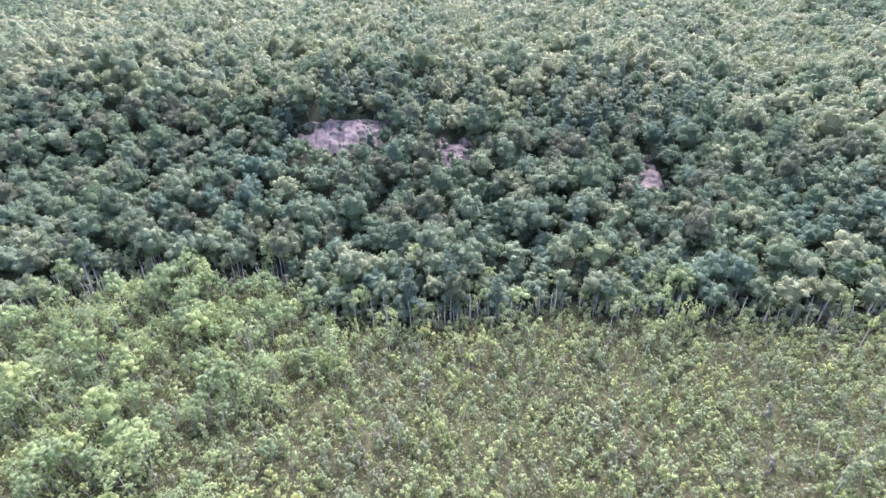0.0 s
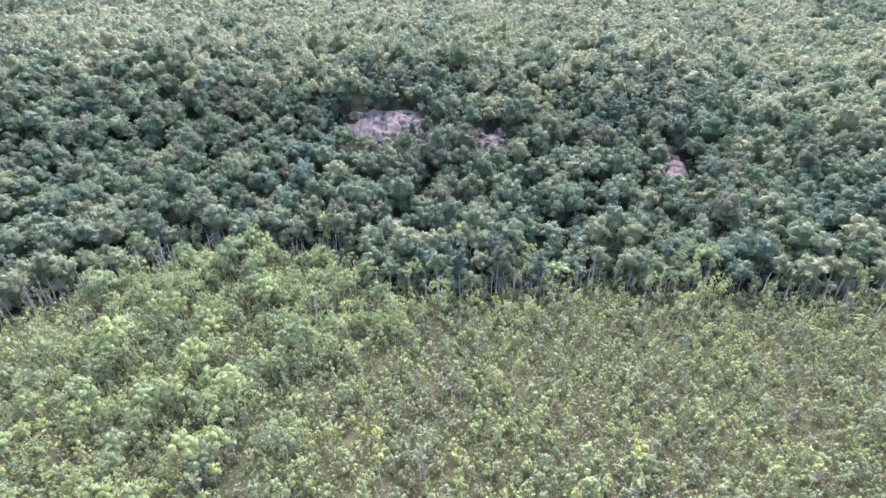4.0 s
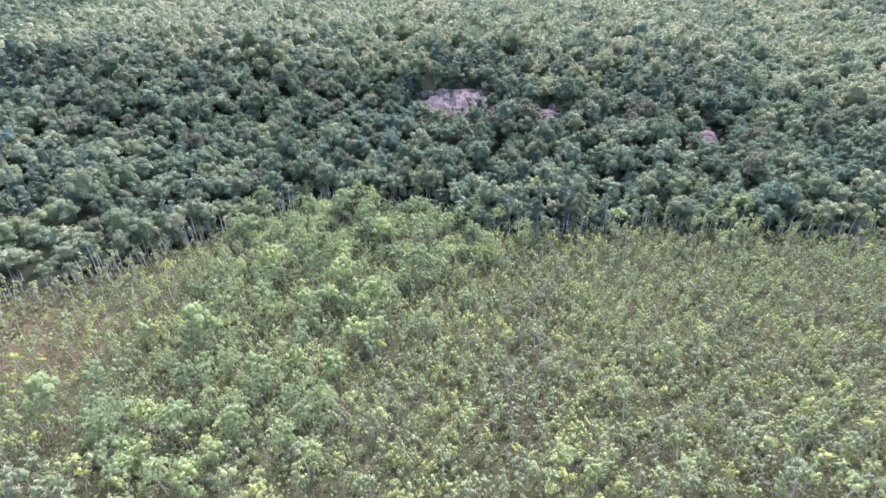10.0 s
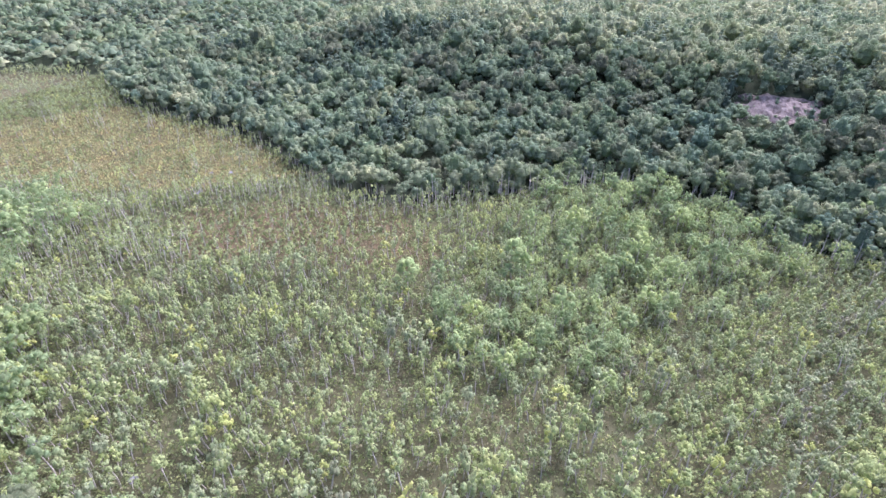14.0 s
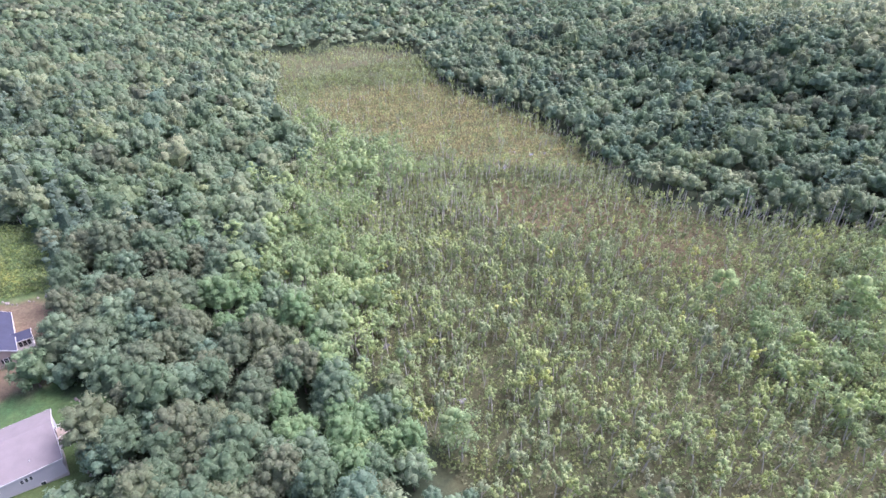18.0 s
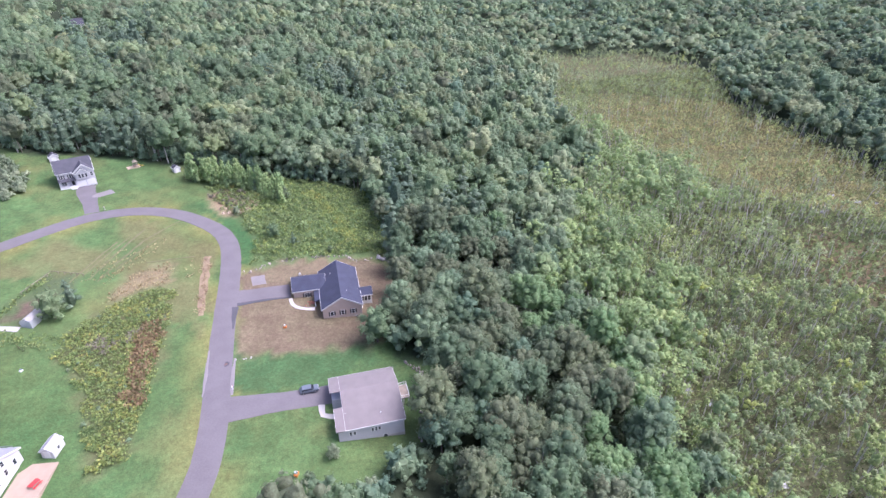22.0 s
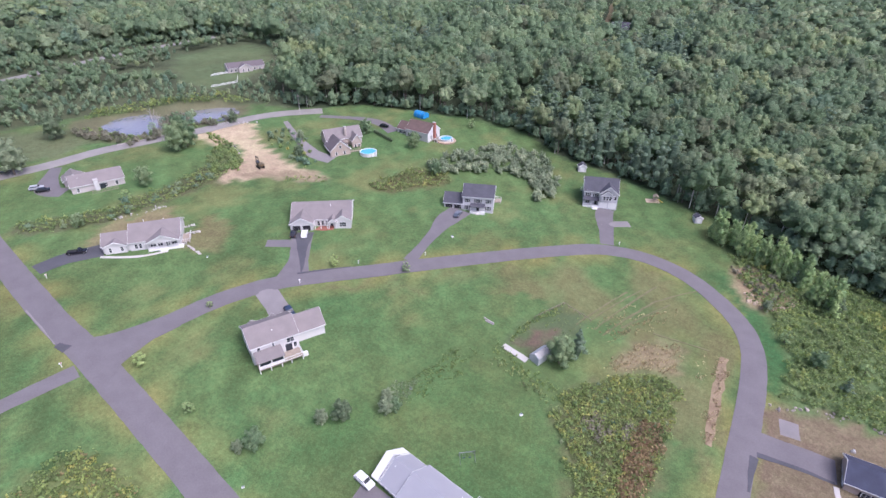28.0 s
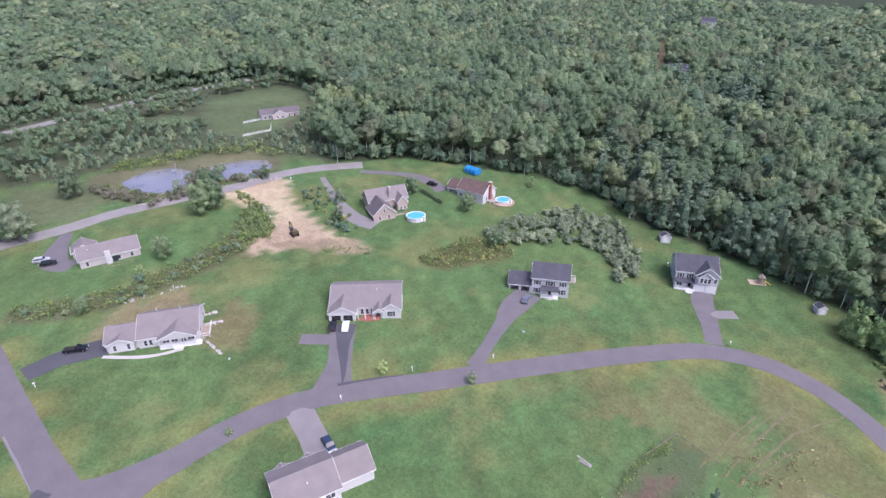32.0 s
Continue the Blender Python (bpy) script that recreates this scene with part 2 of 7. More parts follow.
BIRCH = material("pale_bark", (0.54, 0.515, 0.47), 0.9, 0.25, 2.0, 0.3)
DEADWOOD = material("bleached_dead_wood", (0.36, 0.33, 0.32), 0.9, 0.25, 2.0, 0.3)
BLACKRUBBER = material("rubber", (0.02, 0.02, 0.02), 0.8, 0.2)
METAL = material("galvanised_metal", (0.5, 0.5, 0.52), 0.4, 0.1, 2.0, metal=0.9)
# Water: base colour and IOR raised to stand in for bright sky reflection.
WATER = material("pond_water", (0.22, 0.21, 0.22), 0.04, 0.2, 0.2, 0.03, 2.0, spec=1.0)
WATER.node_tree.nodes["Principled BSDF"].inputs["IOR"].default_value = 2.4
RUSTED = material("dark_rusted_steel", (0.07, 0.055, 0.04), 0.7, 0.4, 1.0, 0.3, second=(0.16, 0.12, 0.06))
POOLBLUE = material("pool_water", (0.1, 0.4, 0.68), 0.1, 0.06, 0.6, 0.1, 3.0, spec=0.5)
DRY_SOIL = material("dry_reddish_soil", (0.22, 0.155, 0.1), 0.95, 0.25, 0.8, 0.5, 4, second=(0.3, 0.235, 0.15))
BLUETARP = material("blue_tarpaulin", (0.03, 0.22, 0.5), 0.5, 0.1, 1.0, 0.2, 6)
LEAF_DUSTY = leaf_material("dusty_leaves", ((0.095, 0.11, 0.067), (0.108, 0.132, 0.072), (0.14, 0.165, 0.083)))
LEAF_DEEP = leaf_material("deciduous_leaves", ((0.095, 0.11, 0.067), (0.078, 0.112, 0.065), (0.095, 0.136, 0.074), (0.116, 0.156, 0.083), (0.155, 0.185, 0.091)))
LEAF_MID = leaf_material("mid_green_leaves", ((0.085, 0.13, 0.087), (0.108, 0.15, 0.09), (0.135, 0.172, 0.1), (0.165, 0.195, 0.111), (0.195, 0.215, 0.121)))
LEAF_LIGHT = leaf_material("light_leaves", ((0.124, 0.166, 0.085), (0.15, 0.2, 0.093), (0.184, 0.233, 0.1), (0.228, 0.271, 0.103)))
LEAF_FRESH = leaf_material("fresh_leaves", ((0.108, 0.164, 0.079), (0.15, 0.211, 0.097), (0.197, 0.254, 0.11)))
LEAF_BOG = leaf_material("shrub_leaves", ((0.164, 0.16, 0.119), (0.162, 0.19, 0.113), (0.176, 0.214, 0.111), (0.199, 0.239, 0.106), (0.227, 0.261, 0.102), (0.271, 0.293, 0.098)))
LEAF_LOW = leaf_material("low_shrub_leaves", ((0.119, 0.113, 0.068), (0.111, 0.137, 0.066), (0.135, 0.171, 0.071), (0.166, 0.192, 0.08), (0.21, 0.213, 0.089)))
LEAF_PINE = leaf_material("pine_needles", ((0.07, 0.102, 0.071), (0.092, 0.128, 0.086), (0.122, 0.155, 0.101)))
LEAF_GREY = leaf_material("willow_leaves", ((0.098, 0.124, 0.078), (0.138, 0.166, 0.104), (0.185, 0.21, 0.135)))
LEAF_BROWN = leaf_material("rusty_weeds", ((0.12, 0.1, 0.055), (0.18, 0.13, 0.075), (0.24, 0.19, 0.1)))
LEAF_WEED = leaf_material("weeds", ((0.1, 0.125, 0.055), (0.115, 0.155, 0.06), (0.145, 0.185, 0.066), (0.19, 0.215, 0.072), (0.27, 0.25, 0.08)))
LEAF_HAY = leaf_material("dry_hay", ((0.17, 0.135, 0.08), (0.215, 0.185, 0.105), (0.27, 0.245, 0.14)))
SEDGE = leaf_material("sedge", ((0.15, 0.16, 0.08), (0.195, 0.2, 0.095), (0.25, 0.232, 0.11)))
LEAF_TWIG = leaf_material("half_bare_shrubs", ((0.1, 0.105, 0.07), (0.135, 0.132, 0.092), (0.18, 0.168, 0.125)), 0.6)

# ---- the land: spot heights and a smooth sheet through them ----
SPOTS_NEAR = [
    (-32, 134, 1.2), (-34, 149, 0.9), (-88, 233, 9), (-90, 170, 7.2), (-65, 126, 3.1), (-100, 102, 3.4), (-170, 112, 12.6),
    (-136, 185, 12.1), (-220, 118, 15.8), (-160, 147, 13.2), (-253, 250, 21.5), (-135, 128, 10.3), (-134, 229, 11.7), (-97, 259, 9.9), (-111, 285, 12.5), (-197, 245, 17.5),
    (-176, 272, 18.5), (-178, 190, 14.5), (-163, 525, 28), (13, 186, -1), (9, 128, -4), (50, 120, -12)]
SPOTS_BOG = [
    (80, 122, -18.5), (78, 72, -18.5), (105, 220, -17), (152, 300, -18.5), (135, 45, -19), (205, -135, -19), (245, -88, -19),
    (228, 214, -19), (300, 250, -19), (310, 360, -18), (265, 130, -19), (300, -100, -18), (60, -60, -16), (120, -200, -18), (60, 320, 0), (200, 520, -14)]
SPOTS_FAR = [
    (385, -45, 2), (420, -50, 20), (376, -191, -1), (420, -190, 15), (455, 90, 24), (400, 90, -2), (475, 240, 23), (415, 240, -1), (440, -60, 25), (440, -190, 21), (500, -120, 24), (560, 60, 24), (560, 250, 22), (600, 0, 24), (600, -300, 18),
    (1000, 0, 30), (1000, -700, 30), (900, 500, 30), (450, 800, 16), (0, 800, 25), (-400, 900, 45), (-500, 300, 24), (-900, 600, 45),
    (-400, -200, 16), (-80, -100, 2)]
_S = np.array(SPOTS_NEAR + SPOTS_BOG + SPOTS_FAR, float)
_S2 = _S[:, :2] / 100.0


def _thin(r2):
    return np.where(r2 > 0, r2 * np.log(np.maximum(r2, 1e-9)), 0.0)


_K = _thin(((_S2[:, None] - _S2[None]) ** 2).sum(-1)) + 0.02 * np.eye(len(_S))
_Q = np.c_[np.ones(len(_S)), _S2]
_C = np.linalg.solve(np.block([[_K, _Q], [_Q.T, np.zeros((3, 3))]]), np.r_[_S[:, 2], 0, 0, 0])


def land(x, y):
    """The height of the ground; beyond the mapped land it levels out."""
    x, y = np.asarray(x, float), np.asarray(y, float)
    cx, cy = np.clip(x, -1000, 1100), np.clip(y, -800, 1000)
    out = np.empty(cx.shape).ravel()
    qx, qy = cx.ravel() / 100.0, cy.ravel() / 100.0
    for i in range(0, len(out), 20000):
        a, b = qx[i : i + 20000], qy[i : i + 20000]
        r2 = (a[:, None] - _S2[:, 0]) ** 2 + (b[:, None] - _S2[:, 1]) ** 2
        out[i : i + 20000] = _thin(r2) @ _C[: len(_S)] + _C[len(_S)] + a * _C[len(_S) + 1] + b * _C[len(_S) + 2]
    return out.reshape(cx.shape)


def gz(x, y):
    return float(land(np.array([x]), np.array([y]))[0])


def inside(poly, x, y):
    """Which of the points lie in the polygon."""
    x, y = np.asarray(x, float), np.asarray(y, float)
    hit = np.zeros(x.shape, bool)
    for (ax, ay), (bx, by) in zip(poly, poly[1:] + poly[:1]):
        cross = (ay > y) != (by > y)
        hit ^= cross & (x < (bx - ax) * (y - ay) / ((by - ay) or 1e-9) + ax)
    return hit


def edge_distance(line, x, y):
    """The distance from points to a line of several legs."""
    best = np.full(np.shape(x), 1e9)
    for (ax, ay), (bx, by) in zip(line, line[1:]):
        dx, dy = bx - ax, by - ay
        k = np.clip(((x - ax) * dx + (y - ay) * dy) / (dx * dx + dy * dy + 1e-9), 0, 1)
        best = np.minimum(best, np.hypot(x - ax - k * dx, y - ay - k * dy))
    return best


CLEARING = [(-8, 104), (10, 117), (17, 127), (21, 140), (10, 148), (14, 168), (18, 191), (16, 221), (14, 249), (-19, 258), (-39, 270),
            (-60, 277), (-75, 281), (-95, 288), (-113, 291), (-124, 291), (-144, 302), (-173, 303), (-197, 296), (-232, 287), (-254, 266),
            (-268, 262), (-300, 255), (-330, 215), (-352, 160), (-330, 110), (-300, 60), (-60, 60)]
FARMFIELD = [(-384, 282), (-411, 309), (-395, 353), (-366, 348), (-335, 318), (-318, 285), (-318, 262), (-345, 262)]
FIELD_SMALL = [(-398, 254), (-384, 278), (-366, 266), (-378, 248)]
BOG = [(74, -20), (79, 73), (80, 109), (82, 124), (76, 151), (75, 185), (91, 204), (105, 229), (157, 303), (157, 372), (213, 483), (205, 551),
       (330, 540), (351, 460), (314, 378), (309, 316), (305, 256), (283, 201), (265, 159), (260, 134), (262, 116), (284, 92), (318, 46),
       (333, 10), (323, -35), (301, -58), (300, -97), (304, -138), (297, -175), (290, -211), (291, -244), (290, -520), (40, -520), (60, -200)]
SEDGE_FEN = [(192, 292), (227, 220), (268, 180), (281, 201), (303, 256), (307, 316), (312, 378), (288, 401), (233, 435), (205, 420), (185, 350)]
RED_BOG = [(206, 205), (230, 184), (255, 120), (246, 80), (213, 72), (200, 120), (178, 171)]
REEDS = [(170, 372), (215, 483), (205, 551), (330, 540), (349, 460), (312, 385), (290, 400), (230, 395)]
YARD_BARE = [(-32.8, 189), (-32.8, 173), (-32.2, 151), (2, 150), (12, 158), (17, 168), (18, 185), (15, 191), (0, 195), (-19, 194.5)]
MEADOW = [(-29.8, 194), (-29.2, 208), (-34, 224), (-43, 235), (-52, 264), (-22, 260), (14, 247), (17, 221), (16, 195), (0, 197)]
WEEDS = [(-51, 182.5), (-55, 184.5), (-60, 182.5), (-65, 178.3), (-70, 171.8), (-75.5, 165.8), (-75.5, 160), (-66.4, 146), (-62.5, 135), (-57.5, 120), (-52, 123), (-51, 142), (-50, 165)]
RUSTY = [(-57.4, 163), (-55.4, 168.5), (-51, 169.5), (-51.5, 155), (-51.9, 137), (-56, 137)]
DIRT_LOT = [(-271, 212), (-268.5, 219), (-271, 228), (-260.3, 237.5), (-251, 231), (-244, 225), (-231.6, 220), (-222.8, 219.4), (-212, 215), (-201, 217), (-194, 212.5), (-202.2, 208), (-212.4, 203), (-219.4, 195.3), (-221, 187.5), (-225.7, 187.8), (-233, 198.7), (-232.6, 205.3), (-236.9, 212), (-248.6, 214.5), (-256, 209)]
DIRT_TRACK = [(-212, 210.5), (-201, 217), (-192, 211.5), (-202.2, 207), (-213, 202.5), (-220, 196), (-224, 197)]
POND = [(-315.4, 193.7), (-299, 193.5), (-288, 201), (-287, 206), (-294, 214), (-290, 220), (-283.7, 222.2), (-277.6, 228.8), (-276.5, 240.6), (-281, 247.3), (-291.7, 250.8), (-300, 241.3), (-303.8, 233.1), (-304, 222), (-317.8, 219.5), (-323, 206.5)]
WEEDS_AB = [(-177, 219), (-172, 242), (-157, 248), (-153, 240), (-168, 219)]
WEEDS_K = [(-252, 128), (-238, 150), (-236, 168), (-240, 200), (-233, 203), (-226, 190), (-226, 165), (-230, 146), (-244, 126)]
WEEDS_SW = [(-156, 84), (-152, 94), (-142, 96), (-119, 93), (-112, 90), (-112, 75), (-150, 75)]
GARDEN = [(-94, 174), (-91, 185), (-87, 195), (-78, 193), (-80, 176), (-86, 170)]
HAY = [(-69, 177.5), (-66.7, 186.8), (-63.6, 193.7), (-54.6, 198.7), (-52.4, 190.5), (-57, 185.5), (-63.2, 182.2)]
SOIL_BED = [(-91.6, 173.4), (-89.8, 183), (-85.1, 182.2), (-87.2, 172)]
CROP_ROW = [(-95, 174.6), (-88.2, 195.2), (-86.4, 194.6), (-92.6, 173.6)]
BARE_SIDE = [(-224, 135), (-228.5, 144), (-227, 151), (-225, 158), (-222, 166), (-214, 161), (-217, 150), (-215.5, 139)]
WORN_SIDE = [(-203.7, 162), (-206, 170), (-196, 169), (-186, 157), (-194.6, 150.6), (-199, 153)]
STRIP_BROWN = [(-45.2, 199.6), (-42.6, 200.4), (-41.6, 172), (-43.8, 170)]
FIELD_W = [(-345, 165), (-316, 192), (-299, 183), (-296, 160), (-312, 152)]

# lanes: centre line, width
LOOP = [(-173.5, 108), (-172, 121.4), (-170, 127.2), (-166.5, 140.7), (-160.2, 153.7), (-150.6, 165.2), (-139.9, 176.7), (-129, 189.3),
        (-117.3, 202.6), (-104.6, 216), (-91, 228.3), (-83.1, 232.6), (-74.9, 234.6), (-66.6, 234.2), (-58.2, 231.4), (-50.3, 226), (-42, 217.6),
        (-37.9, 209), (-36.3, 199), (-35.9, 187), (-36, 168), (-36, 156), (-35.7, 145), (-35.4, 135), (-35.4, 126.7), (-35.9, 119), (-37.3, 112.6), (-39.5, 107),
        (-45, 99), (-52, 93)]
CROSS = [(-252, 120.5), (-223, 115.6), (-195.5, 111.4), (-177.7, 109.6), (-153.5, 106.4), (-135.6, 103.9), (-118, 101.4), (-103.6, 99.1), (-80, 95.5), (-52, 92), (-30, 88)]
OLD_ROAD = [(-303, 118), (-291, 158), (-288, 178), (-279, 202), (-271.5, 220.5), (-266, 240), (-257.5, 254), (-244, 268)]
FAR_ROAD = [(-440, 150), (-443, 197), (-446, 226), (-451, 262), (-452, 300), (-440, 360)]
FAR_LANE = [(-174, 505), (-186, 545), (-205, 630), (-217, 675), (-222, 720)]


def smooth_line(line, step=2.0):
    """A line of many short legs that runs smoothly through the given corners."""
    p = np.array(line, float)
    p = np.vstack([2 * p[0] - p[1], p, 2 * p[-1] - p[-2]])
    out = []
    for i in range(1, len(p) - 2):
        n = max(2, int(np.hypot(*(p[i + 1] - p[i])) / step))
        for t in np.arange(n) / n:
            a, b, c, d = p[i - 1], p[i], p[i + 1], p[i + 2]
            out.append(0.5 * (2 * b + (c - a) * t + (2 * a - 5 * b + 4 * c - d) * t**2 + (3 * b - a - 3 * c + d) * t**3))
    return np.array(out + [p[-2]])


def link_mesh(name, verts, faces, mat, smooth=False):
    me = bpy.data.meshes.new(name)
    me.from_pydata([tuple(map(float, v)) for v in verts], [], [tuple(map(int, f)) for f in faces])
    me.materials.append(mat)
    if smooth:
        me.polygons.foreach_set("use_smooth", [True] * len(me.polygons))
    me.update()
    return new(name, me)


def ribbon(name, line, width, mat, lift=0.06, wobble=0.0, thick=0.12, seed=1):
    """A lane laid on the land: a slab that follows its centre line, with an uneven edge."""
    c = smooth_line(line)
    d = np.gradient(c, axis=0)
    d /= np.linalg.norm(d, axis=1)[:, None]
    s = np.c_[d[:, 1], -d[:, 0]]
    rs = np.random.RandomState(seed)
    w = np.broadcast_to(np.asarray(width, float) if np.ndim(width) == 0 else np.interp(np.linspace(0, 1, len(c)), np.linspace(0, 1, len(width)), width), (len(c),))
    rows = []
    for k in (-1.0, -0.5, 0.0, 0.5, 1.0):
        q = c + s * ((w / 2 + (rs.uniform(-wobble, wobble, len(c)) if abs(k) == 1 else 0)) * k)[:, None]
        rows.append(np.c_[q, land(q[:, 0], q[:, 1]) + lift + 0.03 * (1 - k * k)])
    n, m = len(c), 5
    v = np.concatenate(rows + [rows[0] - (0, 0, thick), rows[-1] - (0, 0, thick), rows[0], rows[-1]])
    f = []
    for i in range(n - 1):
        for r in range(m - 1):
            f.append((r * n + i, (r + 1) * n + i, (r + 1) * n + i + 1, r * n + i + 1))
        f.append((5 * n + i, 7 * n + i, 7 * n + i + 1, 5 * n + i + 1))
        f.append((8 * n + i, 6 * n + i, 6 * n + i + 1, 8 * n + i + 1))
    return link_mesh(name, v, f, mat, True)


def axis_steps(stops):
    """Grid lines: pairs of (up to, step)."""
    out = [stops[0]]
    for upto, step in stops[1:]:
        n = max(1, round((upto - out[-1]) / step))
        out += list(np.linspace(out[-1], upto, n + 1)[1:])
    return np.array(out)


def blob_noise(x, y, scale, seed=0):
    """Smooth value noise from a few sine waves, about -1 to 1."""
    rs = np.random.RandomState(seed)
    out = 0
    for _ in range(7):
        a, k, p = rs.uniform(0, 2 * np.pi), rs.uniform(0.6, 1.7) / scale * 2 * np.pi, rs.uniform(0, 2 * np.pi)
        out = out + np.sin((x * np.cos(a) + y * np.sin(a)) * k + p)
    return out / 3.2


POND_LEVEL = min(gz(x, y) for x, y in POND) - 0.15


def build_ground():
    xs = axis_steps([-4000, (-1200, 350), (-500, 50), (-350, 10), (-290, 3), (30, 1.8), (340, 7), (480, 6), (700, 15), (1300, 60), (4500, 400)])
    ys = axis_steps([-4000, (-900, 350), (-400, 40), (-30, 8), (60, 6), (300, 1.8), (420, 7), (700, 14), (1300, 60), (4500, 400)])
    X, Y = np.meshgrid(xs, ys)
    x, y = X.ravel(), Y.ravel()
    z = land(x, y)
    jx, jy = x + 1.6 * blob_noise(x, y, 9, 3), y + 1.6 * blob_noise(x, y, 9, 4)
    lawn, forest = np.array((0.068, 0.11, 0.041)), np.array((0.042, 0.056, 0.032))
    col = np.tile(forest, (len(x), 1))

    def cover(poly, rgb):
        share = sum(inside(poly, jx + a, jy + b) for a in (-1.1, 0, 1.1) for b in (-1.1, 0, 1.1)) / 9.0
        share = np.clip(share + (0.25 * blob_noise(x, y, 5, 21)) * (share > 0) * (share < 1), 0, 1)[:, None]
        col[:] = col * (1 - share) + np.array(rgb) * share

    cover(BOG, (0.083, 0.086, 0.045))
    cover(RED_BOG, (0.112, 0.092, 0.05))
    cover(SEDGE_FEN, (0.108, 0.104, 0.045))
    fen = inside(SEDGE_FEN, jx, jy)[:, None] * 1.0
    rust, moss = np.clip(blob_noise(x, y, 30, 24), 0, 1)[:, None] * fen, np.clip(blob_noise(x, y, 24, 25), 0, 1)[:, None] * fen
    col[:] = col * (1 - 0.6 * rust - 0.4 * moss * (1 - rust)) + np.array((0.118, 0.092, 0.044)) * 0.6 * rust + np.array((0.075, 0.095, 0.045)) * 0.4 * moss * (1 - rust)
    cover(REEDS, (0.11, 0.11, 0.055))
    cover(CLEARING, lawn)
    m = inside(CLEARING, jx, jy)
    stripe = 1 + 0.045 * np.sign(np.sin((x * 0.62 + y * 0.78) * 2 * np.pi / 7.4)) * (blob_noise(x, y, 60, 22) > -0.1) * m
    col[:] = col * stripe[:, None]
    along, across = x * 0.79 + y * 0.62, y * 0.79 - x * 0.62
    col[:] = col * (1 + 0.09 * m * blob_noise(along, across * 0.14, 5.5, 31) + 0.06 * m * blob_noise(x, y, 7, 32))[:, None]
    dry = np.clip(blob_noise(x, y, 38, 7) * 0.9 + 0.35 * blob_noise(x, y, 9, 23) - 0.15, 0, 1)[:, None] * m[:, None]
    dry = dry * np.where(x < -105, 0.7, 0.55)[:, None]
    col[:] = col * (1 - dry) + np.array((0.124, 0.13, 0.053)) * dry
    verge = np.clip(1 - (np.minimum(edge_distance(LOOP, x, y), edge_distance(CROSS, x, y)) - 3.2) / 8.0, 0, 1) * m * np.clip(0.55 + 0.9 * blob_noise(x, y, 16, 9), 0, 1)
    col[:] = col * (1 - 0.85 * verge[:, None]) + np.array((0.15, 0.148, 0.054)) * 0.85 * verge[:, None]
    loopfield = inside([(-150, 158), (-120, 192), (-92, 221), (-75, 229), (-58, 226), (-45, 215), (-41, 200), (-41, 160), (-60, 180), (-95, 195), (-125, 175)], jx, jy)
    hay = (np.clip(0.55 + blob_noise(x, y, 25, 12), 0, 1) * loopfield)[:, None]
    col[:] = col * (1 - 0.75 * hay) + np.array((0.118, 0.112, 0.052)) * 0.75 * hay
    cover([(-258, 262), (-300, 252), (-330, 215), (-352, 160), (-330, 110), (-480, 60), (-480, 300), (-430, 375), (-330, 345), (-305, 300)], (0.075, 0.088, 0.048))
    cover([(-334, 192), (-322, 222), (-306, 252), (-282, 256), (-272, 244), (-280, 205), (-292, 186), (-318, 180)], (0.105, 0.105, 0.058))
    rich = np.clip(sum(inside([(-128, 106), (-100, 102), (-62, 97), (-58, 120), (-63, 135), (-72, 152), (-82, 162), (-98, 163), (-104, 146), (-114, 136)], x + a, y + b) for a in (-4, 0, 4) for b in (-4, 0, 4)) / 9.0, 0, 1)[:, None]
    col[:] = col * (1 - 0.65 * rich) + np.array((0.053, 0.095, 0.034)) * 0.65 * rich
    cover(FARMFIELD, (0.08, 0.105, 0.05))
    cover(FIELD_SMALL, (0.08, 0.105, 0.05))
    cover(FIELD_W, (0.085, 0.1, 0.05))
    cover([(-34.5, 193), (-29.8, 194), (-29, 207), (-32.5, 220), (-42, 232), (-50, 240), (-56, 239), (-46, 228), (-38, 214), (-35.2, 202)], (0.045, 0.092, 0.034))
    cover(MEADOW, (0.088, 0.122, 0.05))
    cover([(-49, 243), (-44, 250), (-38, 248), (-36, 240), (-28, 239.5), (-28, 235), (-34, 230), (-38, 225.5), (-44, 233)], (0.2, 0.158, 0.095))
    cover(WEEDS, (0.1, 0.108, 0.05))
    cover(WEEDS_AB, (0.09, 0.085, 0.04))
    cover(WEEDS_K, (0.08, 0.085, 0.045))
    cover(WEEDS_SW, (0.1, 0.115, 0.045))
    cover(HAY, (0.168, 0.138, 0.08))
    cover(YARD_BARE, (0.122, 0.098, 0.063))
    cover([(-32, 150), (-32, 137), (-9, 137.5), (4, 143), (2, 150)], (0.048, 0.09, 0.036))
    cover(GARDEN, (0.066, 0.088, 0.042))
    cover(SOIL_BED, (0.1, 0.074, 0.055))
    cover(BARE_SIDE, (0.15, 0.132, 0.07))
    cover(WORN_SIDE, (0.122, 0.12, 0.056))
    cover(DIRT_LOT, (0.3, 0.242, 0.16))
    cover(DIRT_TRACK, (0.2, 0.158, 0.105))
    col *= np.where(inside(CLEARING, x, y) | inside(FARMFIELD, x, y) | inside(FIELD_SMALL, x, y), 1.2, 1.0)[:, None]
    pond = inside(POND, x, y)
    z = np.where(pond, POND_LEVEL - 0.5, z)
    shore = ~pond & (edge_distance(POND + POND[:1], x, y) < 12)
    z = np.where(shore, np.minimum(z, POND_LEVEL + 0.3 + 0.16 * edge_distance(POND + POND[:1], x, y)), z)
    nx, ny = len(xs), len(ys)
    idx = np.arange(nx * ny).reshape(ny, nx)
